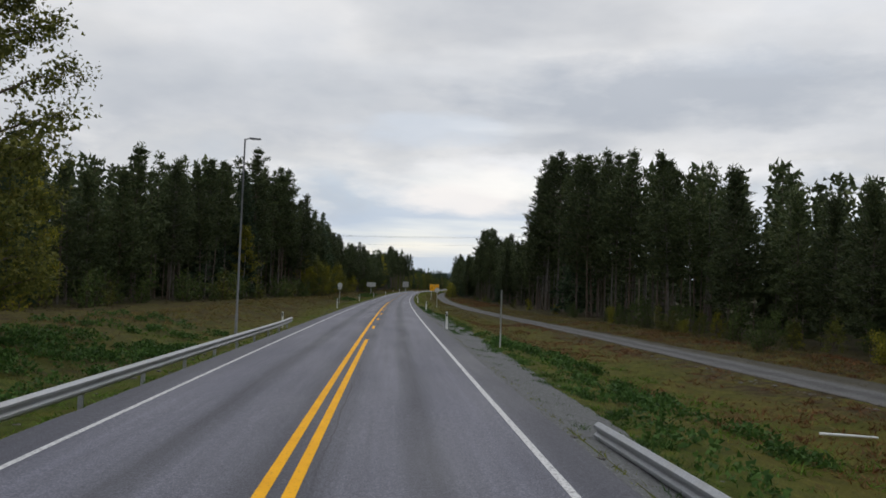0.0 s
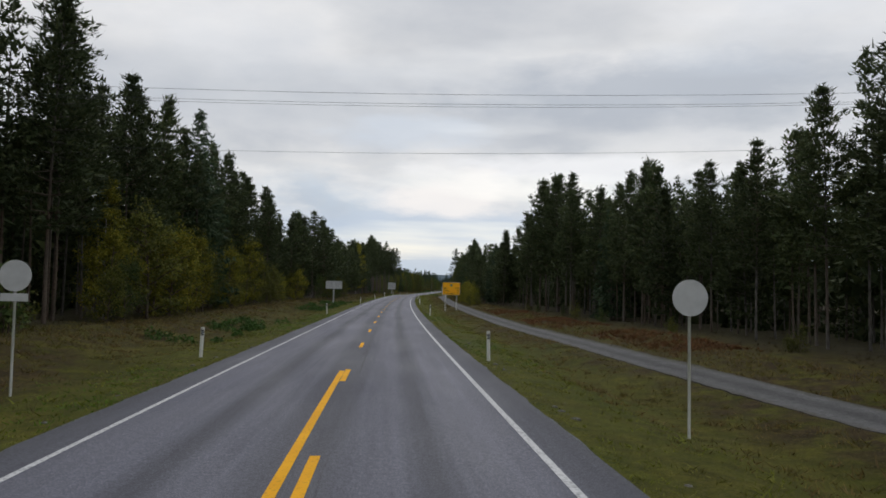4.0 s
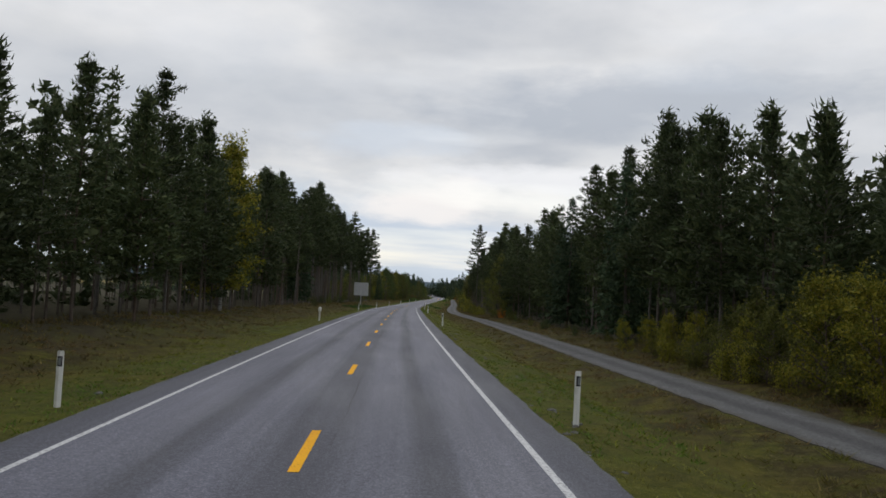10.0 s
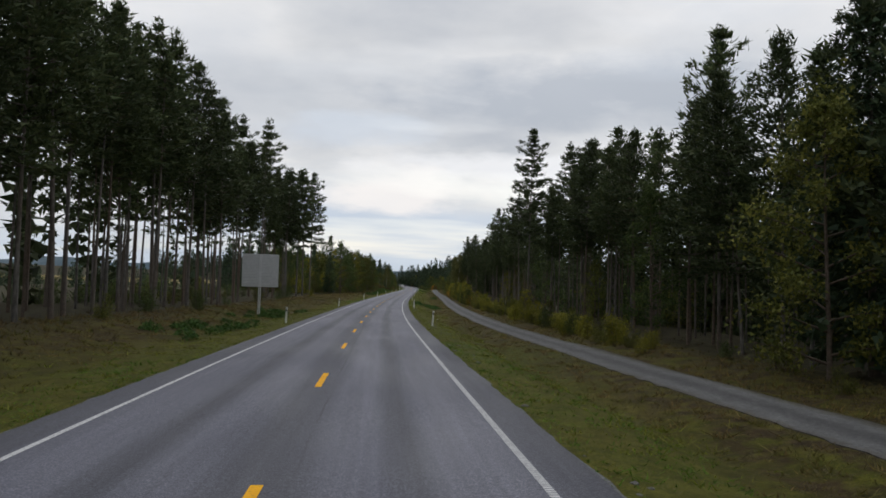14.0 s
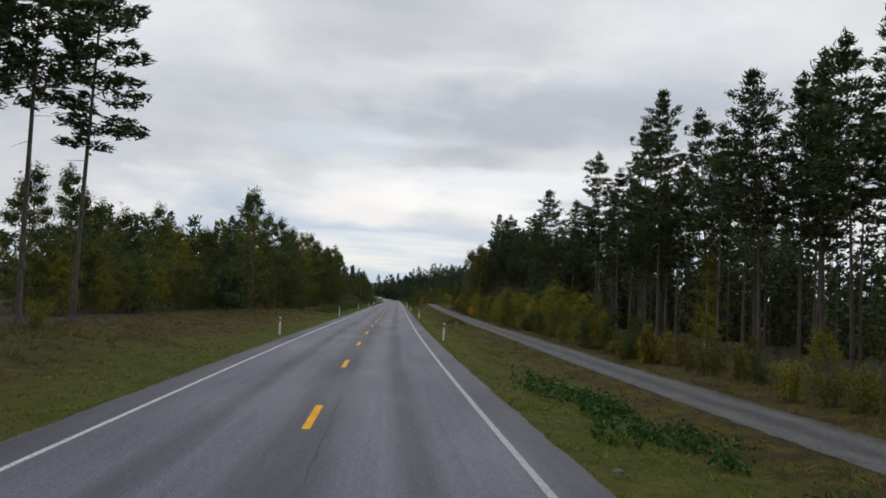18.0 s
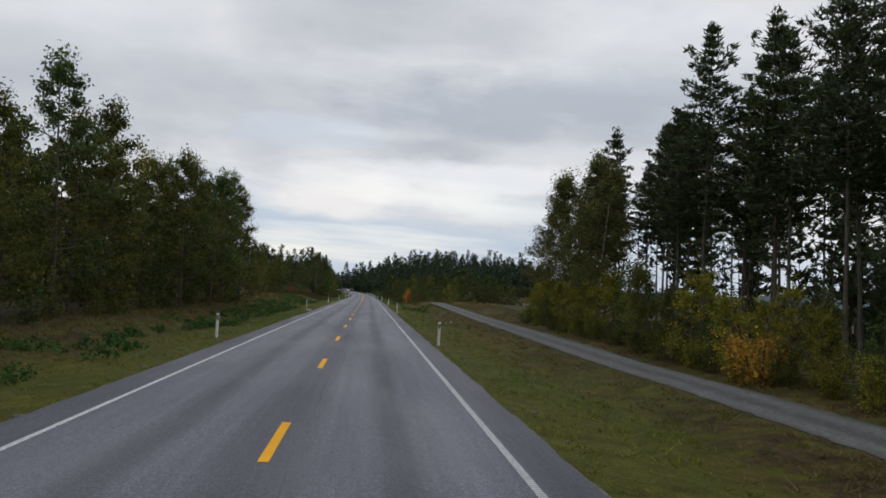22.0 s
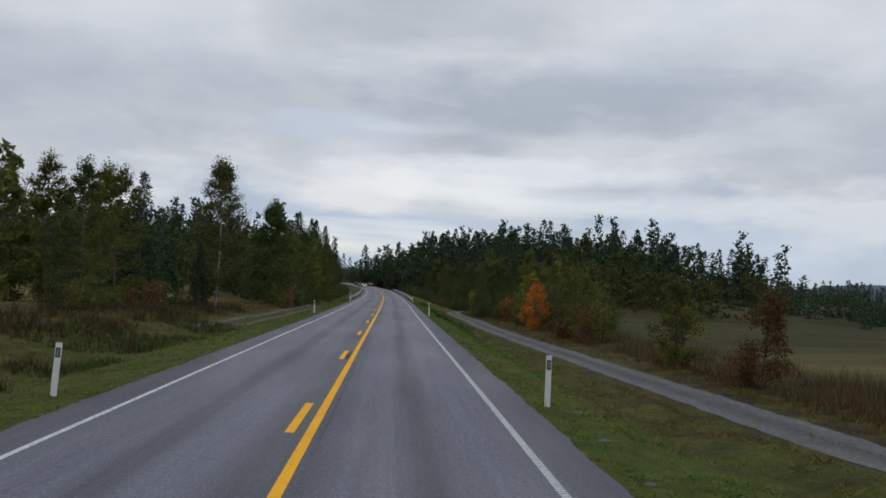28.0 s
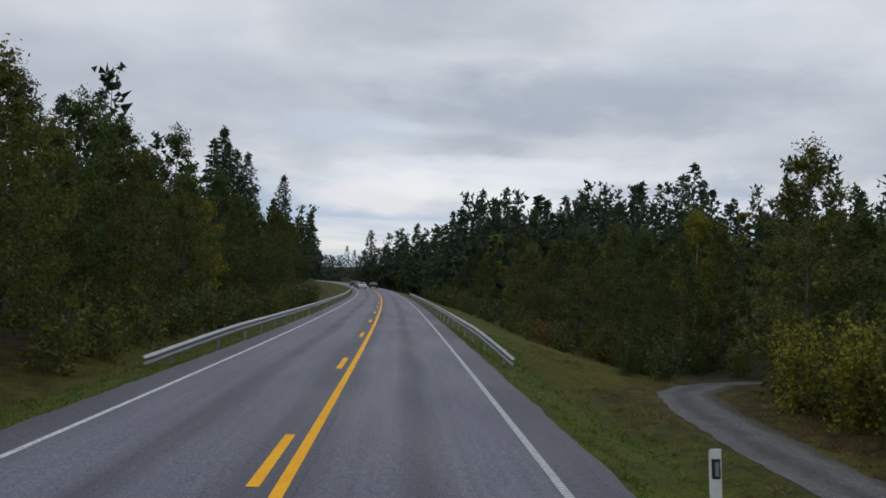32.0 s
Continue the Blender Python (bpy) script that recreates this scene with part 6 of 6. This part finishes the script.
# ---- vehicles far ahead ----
def car(s, lat, turn, paint, label, long=4.4):
    ob = thing("car", label, "car", "cars on the road", m=spot(s, lat, 0.0, turn))
    prof = [(-2.2, 0.35), (-2.2, 0.75), (-2.05, 0.92), (-1.2, 1.0), (-0.6, 1.42), (0.9, 1.45), (1.7, 1.02), (2.1, 0.95), (2.2, 0.7), (2.2, 0.35)]
    n = len(prof)
    V = []
    for x, w in ((-0.86, 1), (0.86, 1)):
        for y, zz in prof:
            V.append([x * (0.82 if zz > 1.2 else 1.0), -y, zz])
    F = [[i, (i + 1) % n, n + (i + 1) % n] for i in range(n)] + [[i, n + (i + 1) % n, n + i] for i in range(n)]
    F += [[0, i + 1, i] for i in range(1, n - 1)] + [[n, n + i, n + i + 1] for i in range(1, n - 1)]
    part("body", (np.array(V), np.array(F)), paint, ob)
    part("windscreen", (np.array([[-0.72, 1.22, 1.03], [0.72, 1.22, 1.03], [0.62, 0.66, 1.40], [-0.62, 0.66, 1.40]]) + [0, 0.02, 0.015], np.array([[0, 1, 2], [0, 2, 3]])), "glass", ob, "dark windscreen")
    part("rear_window", (np.array([[-0.70, -1.62, 1.08], [-0.60, -0.98, 1.42], [0.60, -0.98, 1.42], [0.70, -1.62, 1.08]]) + [0, -0.03, 0.02], np.array([[0, 1, 2], [0, 2, 3]])), "glass", ob, "dark rear window")
    for x in (-0.87, 0.87):
        part("side_window", box_vf(x * 0.9 - 0.02, x * 0.9 + 0.02, -0.8, 0.55, 1.05, 1.34), "glass", ob)
        for y in (-1.35, 1.35):
            w = part("tyre", tuple([disc(0.33, -0.1, 0.1, 0.33, 16)[0][:, [1, 0, 2]] + [x * 0.93, y, 0], disc(0.33, -0.1, 0.1, 0.33, 16)[1]]), "tyre", ob)
        part("headlight", box_vf(x * 0.75 - 0.16, x * 0.75 + 0.16, 2.12, 2.2, 0.66, 0.80), "sign_white", ob, "pale headlight")
        part("tail_light", box_vf(x * 0.82 - 0.1, x * 0.82 + 0.1, -2.21, -2.12, 0.80, 0.96), "lamp_red", ob, "red tail light")


car(1078, 1.7, 0, "dark_paint", "dark car driving away on the road")
car(1066, -1.7, 180, "white_paint", "white car coming along the road")
car(1082, -1.7, 180, "grey_paint", "grey car coming along the road")
car(1098, -1.7, 180, "dark_paint", "dark car coming along the road")


# ---- grass, weeds and stones on the verges ----
def tuft_field(name, s, lat, height, blades, wide, mats, label, lean=0.5, spread=0.07):
    N = len(s)
    base = at(s, lat, ground(s, lat) - 0.02)
    c = np.repeat(base, blades, 0) + rng.normal(0, spread, (N * blades, 3)) * [1, 1, 0]
    hh = np.repeat(height, blades)[:, None] * rng.uniform(0.5, 1.2, (N * blades, 1))
    a = rng.uniform(0, 6.28, N * blades)
    w = np.stack([np.cos(a), np.sin(a), 0 * a], 1) * wide * rng.uniform(0.6, 1.4, (N * blades, 1))
    tip = rng.normal(0, lean, (N * blades, 3)) * [1, 1, 0] * hh + [0, 0, 1] * hh
    V = np.stack([c - w, c + w, c + tip], 1).reshape(-1, 3)
    return tagged(new(name, tri_mesh(name, V, np.arange(len(V)).reshape(-1, 3), mats)), label, "grass", kind="stuff")


def verge_points(n, s0, s1, l0, l1, power=1.0):
    s = rng.uniform(s0, s1, n)
    l = l0 + (l1 - l0) * rng.uniform(0, 1, n) ** power
    keep = np.abs(l - path_mid(s)) > 1.45
    return s[keep], l[keep]


rng = np.random.default_rng(14)
# close turf from the asphalt to the ditch, browner towards the track and the wood
for side in (1, -1):
    n = 42000
    s = rng.uniform(-6, 935, n)
    reach = np.where(side > 0, np.minimum(path_mid(s) - 1.5, 12.0), 11.5)
    l = side * (EDGE + 0.12 + (reach - EDGE - 0.12) * rng.uniform(0, 1, n) ** 1.25)
    wide_bare = (side > 0) * 1.7 * np.clip((112 - s) / 45, 0, 1)
    keep = (np.abs(l) - EDGE - 0.05 > wide_bare * rng.uniform(0.55, 1.0, n)) & ~((side < 0) & (l < -7.9) & (l > -10.7) & (s > 828) & (s < 890))
    s, l = s[keep], l[keep]
    tone = np.abs(l) + 1.6 * wave(s, l, 0.17, 3.0 + side) + rng.normal(0, 0.5, len(s))
    lush = (tone < np.where(s > 735, 6.6, 7.5)) & ((s > 770) | (s < 45) | (wave(s, l, 0.05, 6.0) > 0.35))
    for mask, mat, tall, name, label in ((lush, "turf_lush", 0.085, "lush_grass", "lush green verge grass"), (~lush & (tone < 8.2), "turf_near", 0.060, "verge_grass", "short patchy green and straw-coloured verge grass"),
                                         (~lush & (tone >= 8.2), "turf_far", 0.085, "ditch_grass", "brownish rough grass and heather of the ditch")):
        tuft_field(name, s[mask], l[mask], rng.uniform(0.6, 1.3, mask.sum()) * tall, 5, 0.016, [mat], label, 1.3)
    # tussocks: clumps of longer blades, greyer and taller towards the wood
    n = 15000
    s = rng.uniform(-6, 935, n)
    reach = np.where(side > 0, np.minimum(path_mid(s) - 1.7, 12.0), 15.0)
    l = side * (EDGE + 0.25 + (reach - EDGE - 0.25) * rng.uniform(0, 1, n))
    keep = (np.abs(l) - EDGE > (side > 0) * 1.7 * np.clip((112 - s) / 45, 0, 1)) & (wave(s, l, 0.9, 3.0) + 0.5 * wave(s, l, 0.23, 7.0) > rng.uniform(-0.9, 0.5, n)) & ~((side < 0) & (l < -7.9) & (l > -10.7) & (s > 828) & (s < 890))
    s, l = s[keep], l[keep]
    r = np.abs(l) + 1.6 * wave(s, l, 0.17, 3.0 + side) + rng.normal(0, 0.8, len(s))
    green = (s > 770) & (r < 6.6) | (s < 45)
    for mask, mat, name, label in ((green, "turf_lush", "green_tussocks", "small lush green grass tussocks"), (~green & (r < 7.6), "turf_near", "verge_tussocks", "low straw and green grass tussocks"), (~green & (r >= 7.6), "turf_far", "ditch_tussocks", "rough brown and green tussocks of the ditch")):
        tall = np.interp(np.abs(l[mask]), [4.5, 7, 11, 15], [0.07, 0.11, 0.17, 0.22]) * rng.uniform(0.6, 1.4, mask.sum())
        tuft_field(name, s[mask], l[mask], tall, 14, 0.021, [mat], label, 1.3, 0.12)
    s, l = verge_points(11000, -8, 930, 5.6, 14, 1.0)
    l = l * side
    keep = (wave(s, l, 0.31, 8.0 + side) > 0.05) & ~((side < 0) & (l < -7.9) & (l > -10.7) & (s > 828) & (s < 890))
    tuft_field("dry_grass", s[keep], l[keep], rng.uniform(0.10, 0.26, keep.sum()), 6, 0.006, ["dry_blade"], "taller dry grass tufts on the verge", 0.5)
# rough growth beyond the track and on the far side of the left ditch
for s0, s1, side, a0, a1, n in ((-6, 690, 1, 1.6, 6.5, 20000), (-6, 730, -1, 0, 0, 16000), (690, 920, 1, 1.6, 7.0, 9000), (690, 900, -1, 0, 0, 9000)):
    s = rng.uniform(s0, s1, n)
    l = path_mid(s) + rng.uniform(a0, a1, n) if side > 0 else -rng.uniform(11, 17, n)
    keep = (np.abs(l - path_mid(s)) > 1.7 + 1.5 * np.clip((75 - s) / 40, 0, 1)) & (wave(s, l, 0.21, 2.0) > -0.45)
    tuft_field("rough_grass", s[keep], l[keep], rng.uniform(0.10, 0.30, keep.sum()), 5, 0.018, ["turf_far"], "rough brown and green growth before the trees", 0.8)
seat = rng.uniform(8, 108, 300)
seat_l = EDGE + 0.3 + (0.25 + 1.7 * np.clip((112 - seat) / 45, 0, 1)) * rng.uniform(0.15, 1.15, 300)
clump_s = np.repeat(seat, 22) + rng.normal(0, 0.16, 300 * 22)
clump_l = np.repeat(seat_l, 22) + rng.normal(0, 0.10, 300 * 22)
tuft_field("shoulder_weeds", clump_s, clump_l, np.repeat(rng.uniform(0.06, 0.22, 300), 22), 4, 0.016, ["weed"], "small weed clumps growing in the gravel shoulder", 0.8)
seats = []
for s0, s1, l0, l1, n in ((513, 531, 5.8, 9.4, 55), (150, 174, -11, -7.5, 60), (-8, 46, -13, -7.5, 170), (425, 472, -11, -7, 110), (205, 252, -11, -7, 90), (-8, 48, 6.4, 10.2, 170), (832, 884, 5.6, 7.6, 120), (690, 760, -12, -7, 130), (-8, 50, -16, -8, 160), (700, 765, 6, 10, 40), (620, 700, -11, -7, 110), (604, 620, 9.0, 11.0, 9)):
    a, b = rng.uniform(s0, s1, n), rng.uniform(l0, l1, n)
    keep = (wave(a, b, 0.35, s0 * 0.1) + 0.4 * wave(a, b, 1.1, 2.0) > -0.1) & (np.abs(b - path_mid(a)) > 2.0)
    seats.append(np.stack([a[keep], b[keep]], 1))
seats = np.concatenate(seats)
wide = rng.uniform(0.25, 0.75, len(seats))
around, out = rng.uniform(0, 6.28, (len(seats), 46)), np.sqrt(rng.uniform(0, 1, (len(seats), 46)))
dome_s = (seats[:, :1] + np.cos(around) * out * wide[:, None] * 1.5).ravel()
dome_l = (seats[:, 1:] + np.sin(around) * out * wide[:, None]).ravel()
low = np.where(seats[:, 0] < 60, 0.55, 0.78)[:, None]
dome_h = (low * (1 - out ** 2) * wide[:, None] * rng.uniform(0.45, 0.8, (len(seats), 46))).ravel() + 0.06
V, F = leaves(at(dome_s, dome_l, ground(dome_s, dome_l) + dome_h), 3, 0.085, 0.07)
tagged(new("green_weeds", tri_mesh("green_weeds", V, F, ["weed"])), "low leafy clumps of dark green weeds", "weeds", kind="stuff")
# pale matted straw lying in the ditch beside the track
s = rng.uniform(-6, 690, 26000)
l = path_mid(s) - rng.uniform(1.7, 5.2, 26000)
keep = (wave(s, l, 0.8, 5.0) + 0.5 * wave(s, l, 0.13, 2.0) > 0.62) & (l > 5.6)
tuft_field("matted_straw", s[keep], l[keep], rng.uniform(0.03, 0.08, keep.sum()), 7, 0.012, ["dry_blade"], "pale matted straw in the ditch beside the track", 3.0, 0.09)
# grass creeping over the edges of the asphalt and the track
es = rng.uniform(-8, 930, 9000)
el = np.where(rng.random(9000) < 0.5, -1, 1) * (EDGE + 0.12 + np.abs(rng.normal(0, 0.22, 9000)))
tuft_field("edge_grass", es, el, rng.uniform(0.04, 0.09, 9000), 5, 0.008, ["turf_near"], "grass creeping over the road edge", 0.7)
ps = rng.uniform(-8, 930, 9000)
pl = path_mid(ps) + np.where(rng.random(9000) < 0.5, -1, 1) * (1.42 + np.abs(rng.normal(0, 0.25, 9000)))
tuft_field("path_edge_grass", ps, pl, rng.uniform(0.06, 0.16, 9000), 5, 0.008, ["dry_blade"], "dry grass along the track", 0.7)
# heather and low growth under the forest edge
for side in (1, -1):
    s = rng.uniform(-8, 720, 4000)
    e = edge_right(s) if side > 0 else edge_left(s)
    l = side * (e + rng.uniform(-5, 3, 4000))
    keep = np.abs(l - path_mid(s)) > 1.8
    tuft_field("heather", s[keep], l[keep], rng.uniform(0.10, 0.28, keep.sum()), 7, 0.014, ["heath"], "brown and green heather under the trees", 0.8)

# rusty bracken beside the track
s = rng.uniform(150, 246, 6500)
l = path_mid(s) + rng.uniform(2.4, 8.5, 6500)
keep = (wave(s, l, 0.2, 4.0) + 0.5 * wave(s, l, 0.9, 1.0) > rng.uniform(-0.3, 0.9, 6500))
tuft_field("bracken", s[keep], l[keep], rng.uniform(0.12, 0.34, keep.sum()), 9, 0.022, ["bracken"], "rusty red-brown bracken under the forest edge", 0.9)

s = rng.uniform(-4, 84, 9000)
l = path_mid(s) + np.where(rng.random(9000) < 0.55, -rng.uniform(1.9, 8.5, 9000), 1.5 * np.clip((75 - s) / 40, 0, 1) + rng.uniform(1.9, 6.5, 9000))
keep = wave(s, l, 0.25, 2.0) + 0.5 * wave(s, l, 0.9, 6.0) > rng.uniform(-0.6, 0.8, 9000)
tuft_field("brown_growth", s[keep], l[keep], rng.uniform(0.06, 0.20, keep.sum()), 9, 0.020, ["bracken"], "low rusty brown growth on both sides of the track", 1.3, 0.10)

# stalks and tall dead weeds along the field margins, a strip of grass in the middle of the track
for s0, s1, l0, l1, n, hh, mat in ((715, 800, -17, -12, 700, 0.9, "heath"), (780, 850, -16.5, -11.2, 2600, 0.8, "heath"), (690, 760, -13, -8, 900, 0.5, "weed"), (770, 829, -12.5, -7.8, 2600, 0.42, "heath"), (770, 830, -12.5, -7.4, 1500, 0.4, "weed"), (774, 850, 13.6, 18.5, 3200, 0.75, "dry_blade"), (776, 846, 13.2, 16.5, 1500, 0.7, "bracken")):
    s, l = rng.uniform(s0, s1, n), rng.uniform(l0, l1, n)
    keep = wave(s, l, 0.4, s0) > -0.1
    tuft_field("tall_weeds", s[keep], l[keep], rng.uniform(0.45, 1.2, keep.sum()) * hh, 6, 0.014, [mat], "tall withered weeds along the field margin", 0.3)
s = rng.uniform(690, 905, 2600)
keep = wave(s, 0 * s, 0.23, 5.0) > -0.2
tuft_field("track_grass", s[keep], path_mid(s[keep]) + rng.normal(0, 0.11, keep.sum()), rng.uniform(0.04, 0.11, keep.sum()), 4, 0.014, ["turf_near"], "low grass in the middle of the gravel track", 0.7)

# litter, stones and stumps scattered on the verge
for s, l in ((259.5, 6.4), (368, 6.9), (459, 7.2), (463, 6.6), (541, 7.6), (594, 6.7), (680, 8.2), (683, 9.0)):
    ob = thing("litter", "scrap of pale litter lying in the grass", "litter", m=spot(s, l, turn=rng.uniform(0, 180)))
    V, F = box_vf(-0.08, 0.08, -0.04, 0.04, 0.05, 0.08)
    V = V + rng.normal(0, 0.02, V.shape)
    part("scrap", (V, F), "litter", ob)


# pale poles left lying in the grass
for s, l, turn, long in ((22.2, 12.9, -13, 1.4), (692.8, -4.65, 82, 1.8)):
    ob = thing("fallen_pole", "pale weathered pole lying in the grass", "pole", m=spot(s, l, turn=turn))
    part("shaft", tube([[-long / 2, 0, 0.10], [0, 0.03, 0.09], [long / 2, 0, 0.08]], [0.035, 0.033, 0.028], 7), "pale_post", ob)
# wooden prop under the birch at the field's corner
prop = thing("wooden_prop", "pale wooden trestle of three poles beside the birch", "trestle", m=spot(692.5, 17.6))
part("leg", tube([[-0.30, 0, -0.1], [0.06, 0, 1.25]], [0.05, 0.045], 7), "old_pale", prop)
part("leg", tube([[0.32, 0.1, -0.1], [0.0, 0.02, 1.25]], [0.05, 0.045], 7), "old_pale", prop)
part("rail", tube([[-0.1, 0.05, 1.12], [1.5, 0.3, 1.05]], [0.045, 0.04], 7), "old_pale", prop)


def pebble(r):
    bm = bmesh.new()
    bmesh.ops.create_icosphere(bm, subdivisions=1, radius=r)
    for v in bm.verts:
        v.co = Vector((v.co.x * 1.2, v.co.y, v.co.z * 0.65)) * random.uniform(0.8, 1.15)
    me = bpy.data.meshes.new("stone")
    bm.to_mesh(me)
    bm.free()
    V = np.array([v.co[:] for v in me.vertices])
    F = np.array([p.vertices[:] for p in me.polygons])
    return V, F


stones = Scatter()
peb = [pebble(0.07), pebble(0.1), pebble(0.05)]
none = (np.zeros((3, 3)), np.array([[0, 1, 2]]))
for i in range(1500):
    side = 1 if rng.random() < 0.7 else -1
    s = rng.uniform(-5, 120) if rng.random() < 0.5 else rng.uniform(120, 930)
    l = rng.uniform(4.3, 5.3 if s > 120 else 6.6)
    if s < 75 and side > 0 and rng.random() < 0.5:
        l = float(path_mid(s)) - 1.9 - abs(rng.normal(0, 0.5))
    stones.add((peb[rng.integers(3)], none), s, side * l, rng.uniform(0.4, 1.2), 0.01)
stones.build("verge_stones", ["gravel", "gravel"], "loose grey stones along the asphalt edge", "stones")
